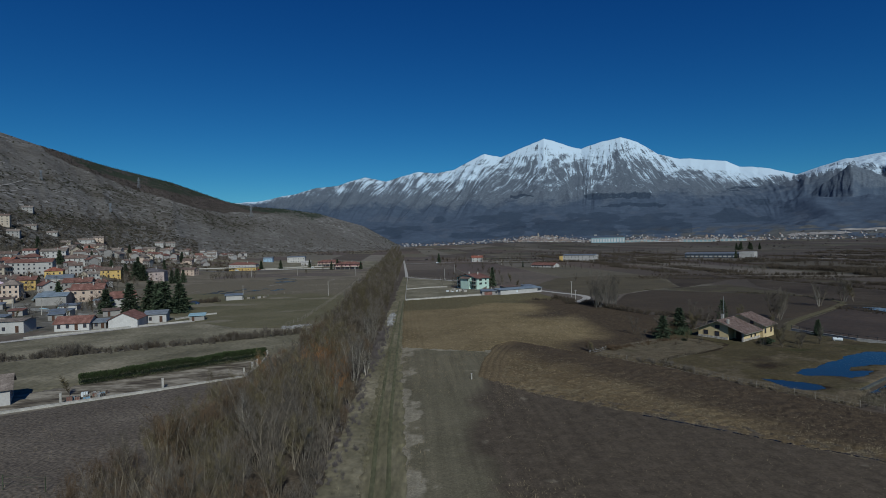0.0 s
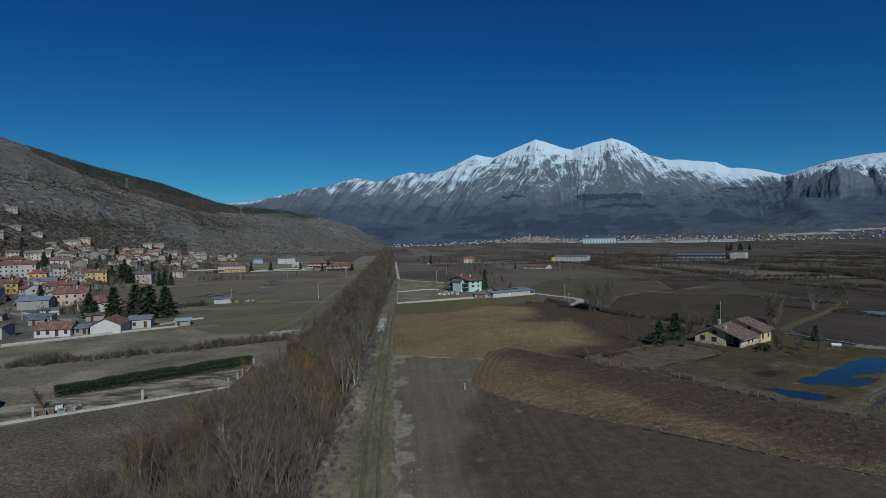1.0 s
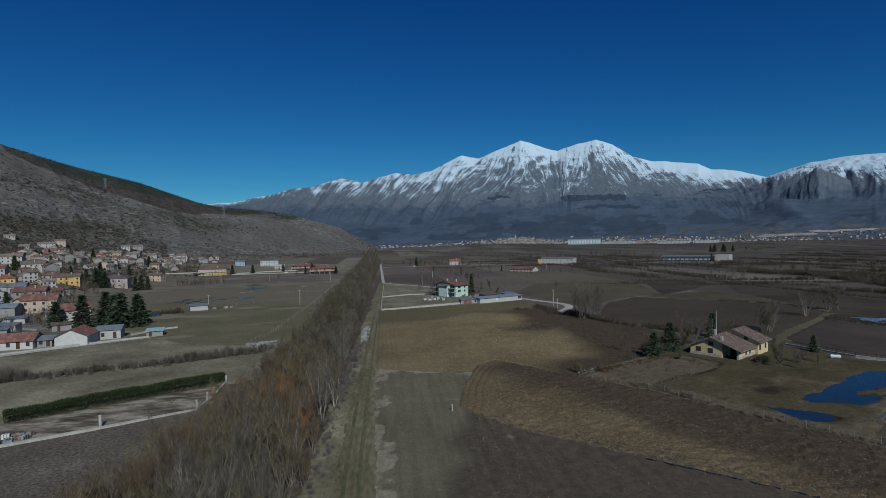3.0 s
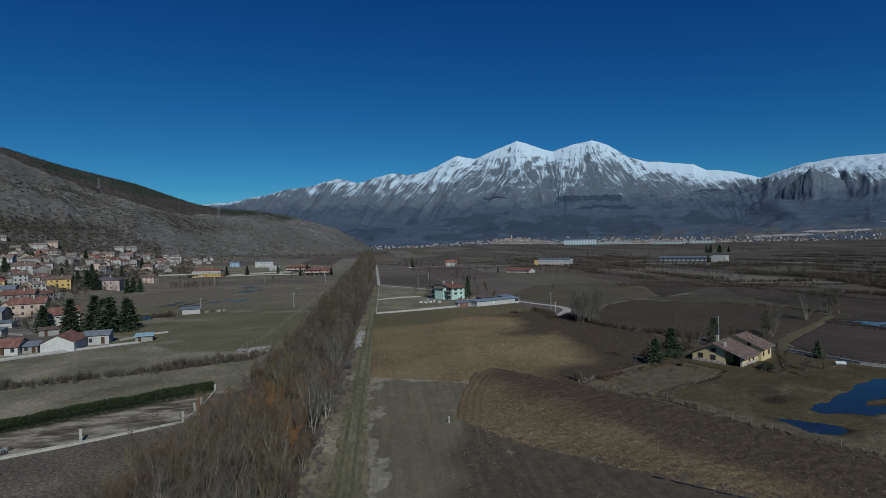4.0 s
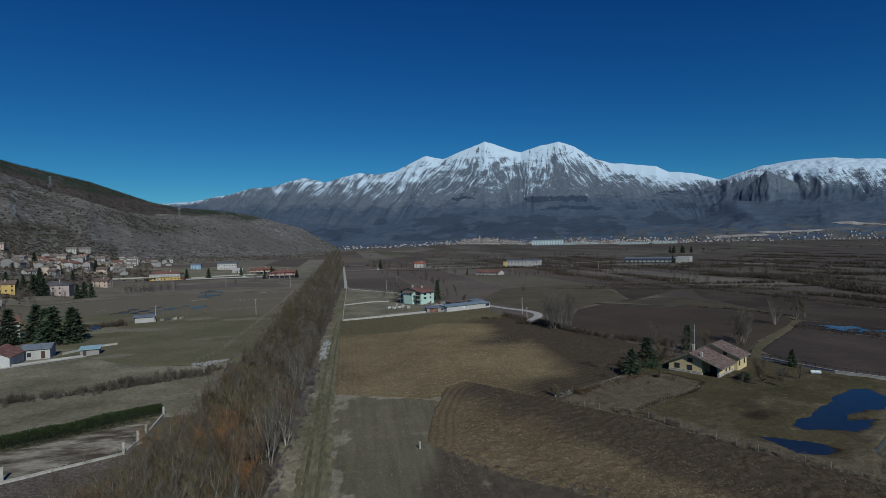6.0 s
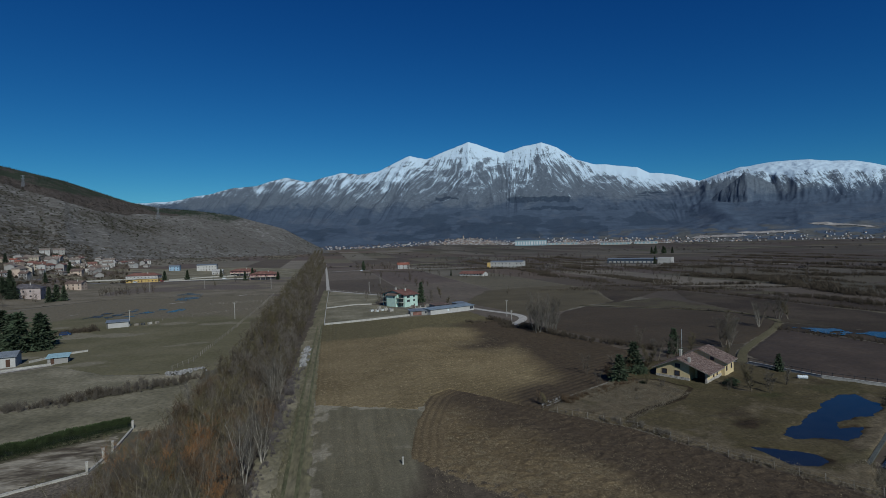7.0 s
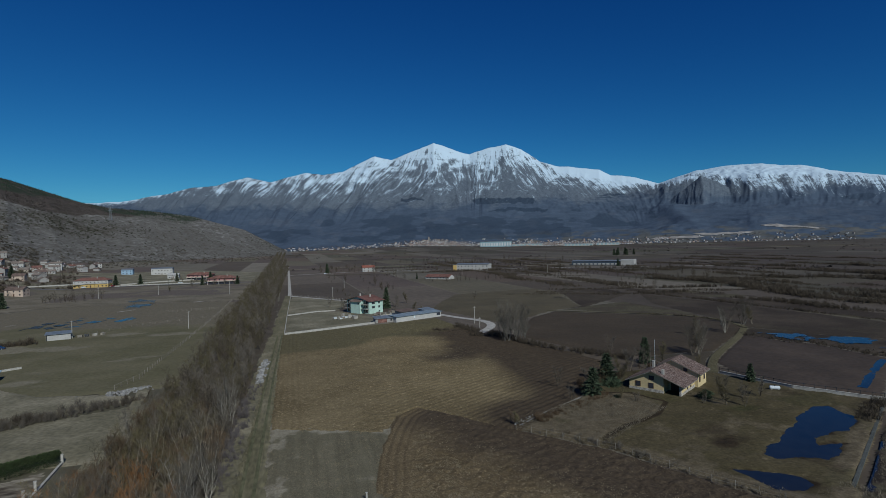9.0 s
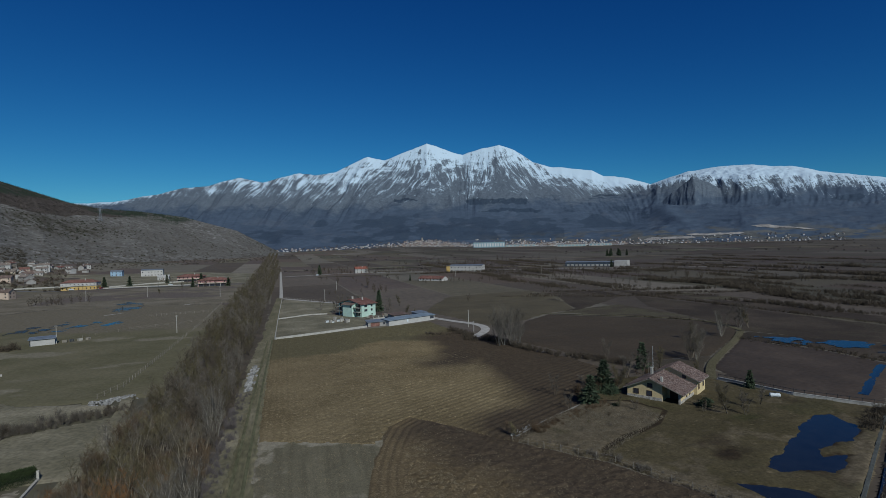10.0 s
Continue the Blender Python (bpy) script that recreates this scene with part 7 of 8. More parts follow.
wall_line("ditch_wall", [(41.5, 139.6), (51, 146.4), (62, 152.4)], 0.12, 0.3, stone, "low grey stone ditch edge by the yard")
wall_line("village_wall", [(-121, 186), (-94, 206.5), (-82, 214.5)], 0.5, 0.3, concrete, "low rough wall along the village lane")
wall_line("village_wall", [(-90, 219), (-84, 230), (-80, 233)], 0.7, 0.3, concrete, "pale garden wall by the conifers")
wall_line("road_wall", [(-176, 640), (-150, 668), (-100, 690)], 1.2, 0.4, concrete, "white roadside wall behind the yellow building")
wall_line("road_wall", [(-250, 611), (-200, 623), (-142, 631), (-90, 624)], 0.7, 0.3, concrete, "pale parapet wall along the village road")


def post_fence(name, pts, gap, h, rad, mat, label, rails=2, rail_mat=None, thick=0.28):
    """Posts along a line with wires or rails between them."""
    root = new(name)
    mesh_post = None
    for (x0, y0), (x1, y1) in zip(pts, pts[1:]):
        length = math.hypot(x1 - x0, y1 - y0)
        n = max(1, round(length / gap))
        for k in range(n):
            x, y = x0 + (x1 - x0) * k / n, y0 + (y1 - y0) * k / n
            if mesh_post is None:
                ob = part("post", tube([(0, 0, -0.2), (0, 0, h)], [rad, rad * 0.9], 5), mat, root)
                mesh_post = ob.data
            else:
                ob = child("post", mesh_post, root)
            ob.location = at(x, y)
            ob.rotation_euler = (0.05 * math.sin(k * 2.3), 0.05 * math.sin(k * 4.1), k * 1.3)
        for j in range(rails):
            z = h * (0.45 + 0.45 * j / max(1, rails - 1))
            part("rail", tube([at(x0, y0, z), at(x1, y1, z)], [rad * thick, rad * thick], 4), rail_mat or mat, root)
    return tagged(root, label, "fence")


post_fence("wooden_fence", [(-43.5, 195.4), (-40.8, 206), (-40.8, 260), (-41.5, 345), (-44, 420)], 2.6, 1.5, 0.07, wood_grey, "weathered post and wire meadow fence")
post_fence("wooden_fence", [(-42, 334), (-70, 318), (-86, 297)], 5, 1.2, 0.06, wood_grey, "thin post fence across the meadow")
post_fence("wooden_fence", [(-43, 372), (-75, 366)], 2.4, 1.4, 0.07, wood_grey, "post fence across the far meadow")
post_fence("wire_fence", [(40.2, 138.2), (52, 124.3), (58.2, 110), (68, 95), (80, 79)], 3.0, 1.1, 0.05, wood_grey, "thin wire fence at the field edge")
post_fence("metal_fence", [(103.4, 158.4), (108.4, 142.2), (116.2, 130.8), (128, 118)], 2.0, 1.65, 0.07, iron, "dark post and rail fence on a low pale wall", 2, None, 0.75)
post_fence("wooden_fence", [(-6, 430), (10, 408), (27, 383)], 3.0, 1.1, 0.07, concrete, "pale post fence along the drive")


def pole(x, y, h, label, mat=None, name="utility_pole"):
    root = new(name)
    root.location = at(x, y)
    part("shaft", tube([(0, 0, -0.3), (0.03, 0, h)], [0.16, 0.10], 8), mat or concrete, root)
    part("crossarm", box(-0.55, 0.55, -0.05, 0.05, h - 0.5, h - 0.4, 0.01), wood_grey, root)
    for sx in (-0.45, 0.45):
        part("insulator", tube([(sx, 0, h - 0.4), (sx, 0, h - 0.22)], [0.04, 0.05], 6), white_paint, root)
    return tagged(root, label, "pole", "utility poles")


for x, y, h in ((-46.7, 298.7, 7.7), (72.4, 262, 7.2), (-88.3, 291.0, 7.2), (-107, 498, 8), (-144, 486, 8), (-52, 470, 8), (70, 248, 4.5), (20, 400, 7.5), (33, 480, 7.5), (95, 610, 8), (165, 590, 8), (250, 560, 8)):
    pole(x, y, h, "weathered pale utility pole standing in a field")


def lamp_post(x, y, h):
    root = new("street_lamp")
    root.location = at(x, y)
    part("shaft", tube([(0, 0, -0.2), (0, 0, h)], [0.08, 0.05], 6), iron, root)
    part("arm", tube([(0, 0, h), (0.5, -0.6, h + 0.25)], [0.04, 0.03], 5), iron, root)
    part("lantern", box(0.35, 0.65, -0.85, -0.5, h + 0.18, h + 0.3, 0.03), metal_roof, root)
    return tagged(root, "slim dark street lamp beside the village road", "lamp", "street lamps")


for k in range(9):
    lamp_post(-236 + k * 22, 612 + 8 * math.sin(k * 0.55 + 0.3), 7)
for x, y, h in ((-158, 248, 7.5), (-186, 270, 7.5), (-208, 330, 8), (-176, 316, 8), (-240, 356, 8), (-262, 440, 8)):
    pole(x, y, h, "weathered pale utility pole among village houses")


def pillar(x, y, h, w, label, turn=0):
    ob = part("gate_pillar", box(-w / 2, w / 2, -w / 2, w / 2, -0.3, h, 0.03), concrete, None)
    cap = part("cap", box(-w / 2 - 0.04, w / 2 + 0.04, -w / 2 - 0.04, w / 2 + 0.04, h + 0.002, h + 0.08, 0.02), concrete, ob)
    ob.matrix_world = Matrix.Translation(at(x, y)) @ Matrix.Rotation(radians(turn), 4, "Z")
    return tagged(ob, label, "pillar")


pillar(-48.5, 120.6, 2.0, 0.4, "square pale concrete pillar in the field wall", 30)
pillar(-62.2, 112.6, 1.9, 0.35, "square pale concrete pillar in the field wall", 30)
pillar(-36.2, 147.1, 1.6, 0.36, "pale concrete gate pillar beside the hedge", 30)
pillar(-35.2, 135.8, 1.9, 0.34, "pale concrete gate pillar beside the hedge", 30)
pillar(-35.4, 132.9, 1.8, 0.38, "pale concrete corner pillar of the plot", 30)
pillar(-35.4, 127.4, 1.9, 0.34, "pale concrete corner pillar of the plot", 30)
pillar(10.6, 119.2, 1.15, 0.22, "short white marker post in the field", 10)


for k, (x, y, s) in enumerate(((40.5, 141.6, 0.5), (40.9, 140.2, 0.4), (45.4, 133.9, 0.22), (47.5, 131.6, 0.2), (48.5, 127.6, 0.25), (82, 139, 0.35), (84, 141, 0.4), (57, 141, 0.22), (60, 138, 0.22), (63, 143, 0.22))):
    planted(SHRUBS[k % 3], x, y, s, rnd(900 + k), "yard bushes")


def evergreen_shrub(x, y, size, seed):
    """A round dark evergreen bush: short stems under a crown of leafy sprays."""
    q = rnd(seed)
    root = new("evergreen_shrub")
    root.location = at(x, y)
    leaves = []
    for _ in range(900):
        d = unit(np.array((q.gauss(0, 1), q.gauss(0, 1), abs(q.gauss(0, 0.9)))))
        lump = 0.75 + 0.5 * float(vnoise(np.array(d[0] * 2.5 + seed), np.array(d[1] * 2.5 + d[2] * 2), seed))
        sprig(leaves, q, d * size * lump * q.uniform(0.35, 0.95) + np.array((0, 0, 0.2)), unit(d + np.array((q.gauss(0, 0.6), q.gauss(0, 0.6), 0.3))), size * 0.22, size * 0.13)
    child("crown", tri_mesh("crown", leaves, needles), root)
    for k in range(4):
        part("stem", tube([(0, 0, -0.1), (0.3 * math.cos(k * 1.6), 0.3 * math.sin(k * 1.6), size * 0.6)], [0.07, 0.03], 5), bark_dark, root)
    return tagged(root, "dense dark evergreen shrub in the farm garden", "shrub", "yard bushes")


for k, (x, y, size) in enumerate(((84.7, 142.0, 1.5), (86.9, 143.6, 1.2), (67.8, 148.2, 0.9), (73.7, 160.5, 1.8), (72, 156.5, 2.2), (69.5, 158.5, 1.8))):
    evergreen_shrub(x, y, size, 330 + k)


def gas_tank(x, y, turn):
    root = new("gas_tank")
    root.matrix_world = Matrix.Translation(at(x, y, 0.1)) @ Matrix.Rotation(radians(turn), 4, "Z") @ Matrix.Scale(0.8, 4)
    xs = [-1.35, -1.28, -1.1, 1.1, 1.28, 1.35]
    body = part("tank", tube([(v, 0, 0.85) for v in xs], [0.12, 0.38, 0.52, 0.52, 0.38, 0.12], 16), white_paint, root)
    for v in (-0.8, 0.8):
        part("saddle", box(v - 0.12, v + 0.12, -0.4, 0.4, -0.1, 0.5, 0.02), concrete, root)
    part("dome", tube([(0, 0, 1.33), (0, 0, 1.5)], [0.22, 0.2], 10), iron, root)
    return tagged(root, "white horizontal gas tank on two saddles", "tank")


gas_tank(103.2, 142.1, -32)


def stone_heap(name, a, b, width, n, seed, label, size=0.45):
    """Broken pale limestone tipped along a line, each stone a piece of its own."""
    q = rnd(seed)
    meshes = []
    for k in range(6):
        bm = bmesh.new()
        bmesh.ops.create_icosphere(bm, subdivisions=1, radius=1)
        for v in bm.verts:
            v.co *= q.uniform(0.65, 1.15)
            v.co.z *= 0.7
        me = bpy.data.meshes.new("stone")
        bm.to_mesh(me), bm.free()
        me.materials.append(stone)
        meshes.append(me)
    root = new(name)
    for k in range(n):
        f, s = q.random(), q.gauss(0, width / 2.6)
        x, y = a[0] + (b[0] - a[0]) * f, a[1] + (b[1] - a[1]) * f
        way = math.atan2(b[1] - a[1], b[0] - a[0])
        x, y = x - math.sin(way) * s, y + math.cos(way) * s
        ob = child("stone", meshes[k % 6], root)
        ob.matrix_local = Matrix.Translation(at(x, y, max(0.05, 0.75 - abs(s) * 0.5) * q.uniform(0.2, 1))) @ Euler((q.uniform(0, 6), q.uniform(0, 6), 0)).to_matrix().to_4x4() @ Matrix.Scale(size * q.uniform(0.4, 1.1), 4)
    return tagged(root, label, "stones")


stone_heap("rubble_bank", (-44, 190.5), (-35, 195.2), 3.0, 150, 3, "bank of tipped pale limestone rubble")
stone_heap("rock_pile", (-9.0, 189), (-9.0, 216), 1.3, 130, 4, "line of pale boulders beside the lane", 0.6)
stone_heap("rock_pile", (40.5, 139.5), (46, 143.5), 1.0, 26, 5, "small heap of pale stones by the fence", 0.2)


# ---- odds and ends ----
def crate(x, y, w, d, h, turn, mat, label, name="crate", category="crate"):
    root = new(name)
    root.matrix_world = Matrix.Translation(at(x, y, 0.12)) @ Matrix.Rotation(radians(turn), 4, "Z")
    part("body", box(-w / 2, w / 2, -d / 2, d / 2, 0, h, 0.02), mat, root)
    bm = bmesh.new()
    for k in range(4):
        box_into(bm, -w / 2 + k * w / 3 - 0.03, -w / 2 + k * w / 3 + 0.03, -d / 2 - 0.03, d / 2 + 0.03, 0.02, h + 0.03)
    part("slats", bm, wood_grey, root)
    return tagged(root, label, category)


tarp_blue = material("pale_blue_tarpaulin", two((0.30, 0.46, 0.52), 0.85, 1.1), 1.2, 5, rough=0.5, world_space=False, bump=0.6, dist=0.1)


def tarpaulin(x, y, w, d, h, turn):
    """A crumpled sheet thrown over a heap."""
    gx, gy = np.meshgrid(np.linspace(-w / 2, w / 2, 22), np.linspace(-d / 2, d / 2, 16), indexing="ij")
    dome = np.clip(1 - (2 * gx / w) ** 2, 0, 1) * np.clip(1 - (2 * gy / d) ** 2, 0, 1)
    z = h * dome**0.6 * (0.75 + 0.5 * fbm(gx + x, gy + y, 3, 3)) + 0.02
    ob = new("tarpaulin", grid_mesh("tarpaulin", np.stack([gx, gy, z], -1), tarp_blue))
    ob.matrix_world = Matrix.Translation(at(x, y, 0.05)) @ Matrix.Rotation(radians(turn), 4, "Z")
    return tagged(ob, "pale blue tarpaulin crumpled over a garden heap", "tarpaulin")


tarpaulin(-163, 268, 5, 3, 1.3, 20)
tarpaulin(-170, 266, 6, 2.5, 1.1, 10)
tarpaulin(-196, 300, 4, 3, 1.6, 30)
blue_plastic = material("faded_blue_plastic", two((0.16, 0.30, 0.42)), 2, 4, rough=0.5, world_space=False)
q = rnd(19)
for k in range(16):
    f = (k + q.random()) / 16
    x, y = -61.8 + 4.3 * f + q.gauss(0, 0.3), 114.6 + 3.0 * f + q.gauss(0, 0.7)
    mat, lb = ((ROOFS[0], "rust red box"), (concrete, "pale block"), (blue_plastic, "faded blue crate"), (iron, "dark metal box"), (white_paint, "white box"))[k % 5]
    crate(x, y, q.uniform(0.5, 1.2), q.uniform(0.4, 0.8), q.uniform(0.3, 0.8), q.uniform(0, 90), mat, lb + " in a clutter heap by the field wall")
for k, (x, y) in enumerate(((-86, 292.5), (-84, 293.5), (-81.5, 294.5), (-79, 296))):
    crate(x, y, 1.6, 1.0, 0.9, 25 * k, (wood_grey, iron, concrete, wood_grey)[k], "weathered scrap pile beside the shed", "scrap_pile", "scrap")
q = rnd(17)
for k in range(26):
    x, y = (q.uniform(36, 58), q.uniform(292, 312)) if k % 2 else (q.uniform(14, 26), q.uniform(296, 312))
    kind = k % 4
    crate(x, y, q.uniform(0.9, 2.4), q.uniform(0.7, 1.6), q.uniform(0.5, 1.5), q.uniform(0, 90), (concrete, wood_grey, white_paint, ROOFS[1])[kind], ("pale stacked blocks in the yard of the green house", "weathered timber pile in the yard of the green house", "white covered load in the yard of the green house", "brown tile stack in the yard of the green house")[kind], "yard_pile", "pile")
wall_line("yard_wall", [(37, 296), (48, 302), (60, 300)], 1.3, 0.25, concrete, "pale rough yard wall by the green house", 3.0)
house(-77.0, 114.0, 9, 8, 3.0, 4.8, 33, WALLS[0], ROOFS[2], "small white garden house with a tiled roof", rows=1, cols=2, side_cols=1)
post_fence("net_fence", [(-41.2, 77.8), (-46.5, 78.8), (-56, 81)], 5.2, 1.8, 0.05, needles, "green net fence by the tilled field")


def car(x, y, turn, paint, label):
    root = new("car")
    root.matrix_world = Matrix.Translation(at(x, y, 0.1)) @ Matrix.Rotation(radians(turn), 4, "Z")
    part("body", prism([(-2.0, 0.28), (2.0, 0.28), (2.05, 0.75), (1.1, 0.92), (0.6, 1.42), (-1.3, 1.45), (-1.95, 0.95)], -0.82, 0.82), paint, root)
    for sgn in (-1, 1):
        part("side_window", prism([(0.85, 0.93), (0.5, 1.34), (-1.2, 1.36), (-1.6, 0.95)], sgn * 0.83 - 0.008, sgn * 0.83 + 0.008), glass_dark, root)
        for wx in (-1.25, 1.25):
            wheel = part("wheel", tube([(wx, sgn * 0.66, 0.31), (wx, sgn * 0.86, 0.31)], [0.31, 0.31], 14), iron, root)
            part("rim", tube([(wx, sgn * 0.862, 0.31), (wx, sgn * 0.875, 0.31)], [0.19, 0.19], 10), metal_roof, wheel)
    return tagged(root, label, "car")


car_blue = material("dark_blue_car_paint", two((0.02, 0.04, 0.10)), 2, 3, rough=0.25, bump=0, world_space=False)
car_red = material("dark_red_car_paint", two((0.22, 0.03, 0.03)), 2, 3, rough=0.25, bump=0, world_space=False)
car(-105, 273, 10, car_blue, "dark blue car parked beside a bush")
for k, (x, y, p) in enumerate(((-202, 622, white_paint), (-190, 624.5, car_blue), (-178, 625.5, car_red), (-120, 634, white_paint), (-90, 612, car_blue), (26, 700, white_paint))):
    car(x, y, 5 + 30 * (k % 3), p, "small car parked by the roadside" if k < 5 else "pale car seen far off")
hedge_line("brush_line", [(-112, 278), (-97, 281)], 2.6, 6.0, 1.4, twig_deep_shaded, "leafless bush beside the parked car", 21)


def pylon(az, d, z, h):
    """A lattice power pylon: four legs, bracing and three arms."""
    root = new("power_pylon")
    root.location = (d * math.sin(radians(az)), 17 + d * math.cos(radians(az)), z)
    for sx in (-1, 1):
        for sy in (-1, 1):
            part("leg", tube([(sx * h * 0.1, sy * h * 0.1, -2), (sx * h * 0.02, sy * h * 0.02, h)], [0.35, 0.2], 4), metal_roof, root)
    for k in range(6):
        f0, f1 = k / 6, (k + 1) / 6
        for sy in (-1, 1):
            part("brace", tube([(-h * (0.1 - 0.08 * f0), sy * h * (0.1 - 0.08 * f0), h * f0), (h * (0.1 - 0.08 * f1), sy * h * (0.1 - 0.08 * f1), h * f1)], [0.16, 0.16], 4), metal_roof, root)
    for k in range(3):
        part("arm", box(-h * 0.16, h * 0.16, -0.3, 0.3, h * (0.72 + 0.12 * k), h * (0.72 + 0.12 * k) + 0.6), metal_roof, root)
    return tagged(root, "grey lattice power pylon on the hillside", "pylon", "power pylons")


def hill_spot(az, e):
    """How far off the hillside reaches a given rise along a bearing."""
    d = np.linspace(np.interp(az, HILL_AZ, HILL_FOOT), np.interp(az, *hill_far), 400)
    return float(d[np.argmax(rise(np.full(400, float(az)), d) >= e)])


for az, e, h in ((-26.9, 0.100, 26), (-17.0, 0.053, 34), (-34.2, 0.108, 16), (-29.2, 0.060, 16)):
    d = hill_spot(az, e)
    pylon(az, d, float(hill_height(np.array(az), np.array(d))), h)


def hill_track(bearings_, rises):
    """A pale track cut across the hillside, by bearing and rise."""
    k = np.linspace(0, len(bearings_) - 1, 60)
    az, e = np.interp(k, range(len(bearings_)), bearings_), np.interp(k, range(len(rises)), rises)
    d = np.array([hill_spot(a, b) for a, b in zip(az, e)])
    rows = []
    for off in (-1.6, 1.6):
        rows.append(np.stack([(d + off) * np.sin(np.radians(az)), 17 + (d + off) * np.cos(np.radians(az)), hill_height(az, d + off) + 1.2], -1))
    tagged(new("hill_track", grid_mesh("hill_track", np.stack(rows, 0), gravel)), "pale dirt track winding up the stony hillside", "track", kind="structure")


hill_track((-37.5, -36.4, -35.4, -35.1, -35.2, -35.5), (0.093, 0.098, 0.105, 0.108, 0.111, 0.112))
hill_track((-30.9, -30.75, -30.8), (0.120, 0.123, 0.126))
# ---- scrub and woods on the hill ----
def clump(seed, n, size, flat=0.75):
    q = rnd(seed)
    out = []
    for _ in range(n):
        d = unit(np.array((q.gauss(0, 1), q.gauss(0, 1), abs(q.gauss(0, 1)) * flat)))
        sprig(out, q, d * q.uniform(0.2, 0.75) * size, unit(d + np.array((q.gauss(0, 0.6), q.gauss(0, 0.6), 0.4))), size * 0.55, size * 0.5)
    return np.array(out)


def spike(seed, h):
    q = rnd(seed)
    out = []
    for k in range(22):
        f = k / 22
        ang = q.uniform(0, 6.28)
        p = np.array((0, 0, h * (0.1 + 0.85 * f)))
        sprig(out, q, p, unit(np.array((math.cos(ang), math.sin(ang), -0.25))), h * 0.26 * (1.05 - f), h * 0.16)
    return np.array(out)


scrub_green = material("hill_scrub", two((0.036, 0.038, 0.021), 0.7, 1.4), 0.02, 4, bump=0, fine_amount=0.3)
brush_dark = material("dark_brush", two((0.078, 0.068, 0.054), 0.6, 1.4), 0.02, 4, bump=0, fine_amount=0.3)
wood_brown = material("hill_woodland", two((0.088, 0.076, 0.069), 0.7, 1.3), 0.02, 4, bump=0, fine_amount=0.3)
pine_green = material("hill_pines", two((0.034, 0.054, 0.032), 0.7, 1.4), 0.02, 4, bump=0, fine_amount=0.3)
CLUMPS = [clump(80 + i, 16, 2.2) for i in range(4)]
SPIKES = [spike(90 + i, 9) for i in range(4)]


def hill_places(n, seed, az0, az1, s0, s1, chance):
    """Places strewn over the hill, as bearing, distance, x, y and z, kept by chance(az, d)."""
    q = np.random.RandomState(seed)
    az, sh = q.uniform(az0, az1, n), q.uniform(s0, s1, n)
    d = np.interp(az, HILL_AZ, HILL_FOOT) * (1 - sh) + np.interp(az, *hill_far) * sh
    ok = q.random_sample(n) < chance(az, d)
    az, d = az[ok], d[ok]
    return list(zip(d * np.sin(np.radians(az)), 17 + d * np.cos(np.radians(az)), hill_height(az, d) - 0.4, q.uniform(0, 1, len(az)), q.uniform(0, 6.28, len(az))))


def open_slope(az, d):
    return (0.12 + 0.9 * brushy(az, d)) * (wooded(az, d) < 0.004)


scrub = hill_places(26000, 41, -43, -2, 0.0, 0.99, lambda a, d: open_slope(a, d) * 0.85)
stuff("hill_scrub", tri_stack(CLUMPS, [(x, y, z, 0.35 + 1.15 * f * f, t) for x, y, z, f, t in scrub]), scrub_green, "dark scrub bushes dotted over the stony hillside", "bushes")
woods = hill_places(30000, 42, -36, -11, 0.3, 1.01, lambda a, d: (wooded(a, d) > 0.0) * (wooded(a, d, PINE_EDGE, 0.010) < 0.001) * 0.6)
stuff("hill_wood", tri_stack([c[:9] for c in CLUMPS], [(x, y, z, 1.0 + 1.1 * f, t) for x, y, z, f, t in woods]), wood_brown, "brown leafless woodland on the upper hill", "woodland")
pines = hill_places(26000, 43, -34, -7, 0.3, 1.005, lambda a, d: (wooded(a, d, PINE_EDGE, 0.010) > 0.0) * 0.75)
stuff("hill_pines", tri_stack([c[::2] for c in SPIKES], [(x, y, z, 0.3 + 0.4 * f, t) for x, y, z, f, t in pines]), pine_green, "dark green pines along the crest of the hill", "woodland")
rocks = hill_places(16000, 44, -43, -2, 0.02, 0.99, lambda a, d: (wooded(a, d) < 0) * smooth(0.45, 0.7, fbm(d * np.sin(np.radians(a)) / 80, d / 80, 52, 4)))
pale_rock = material("pale_outcrop_rock", two((0.20, 0.196, 0.19), 0.7, 1.25), 0.05, 5, bump=0, fine_amount=0.3)
stuff("hill_rocks", tri_stack([np.array([((-1.6, 0, -0.4), (0.2, -0.9, -0.4), (0.1, -0.1, 0.9)), ((0.2, -0.9, -0.4), (1.7, 0.1, -0.4), (0.1, -0.1, 0.9)), ((-1.6, 0, -0.4), (0.1, -0.1, 0.9), (0.0, 0.9, -0.2))])], [(x, y, z + 0.4, 0.35 + 0.75 * f * f, 0.5 * t - 1.6 - math.atan2(x, y)) for x, y, z, f, t in rocks]), pale_rock, "pale limestone outcrops strewn over the hillside", "rocks")
q = rnd(41)

# foot of the hill: brown brush above the houses
spots = []
while len(spots) < 6800:
    az = q.uniform(-43, -3) if len(spots) % 4 == 0 else q.uniform(-43, -22)
    d = float(np.interp(az, HILL_AZ, HILL_FOOT)) * (q.uniform(0.82, 1.12) if az > -24 else q.gauss(1.04, 0.14))
    x, y = d * math.sin(radians(az)), 17 + d * math.cos(radians(az))
    spots.append((x, y, max(float(hill_height(np.array(az), np.array(d))), float(lift(x, y))) - 0.3, q.uniform(0.4, 1.5), q.uniform(0, 6.28)))
stuff("hillfoot_brush", tri_stack(CLUMPS, spots), brush_dark, "brown leafless brush at the foot of the hill", "bushes")

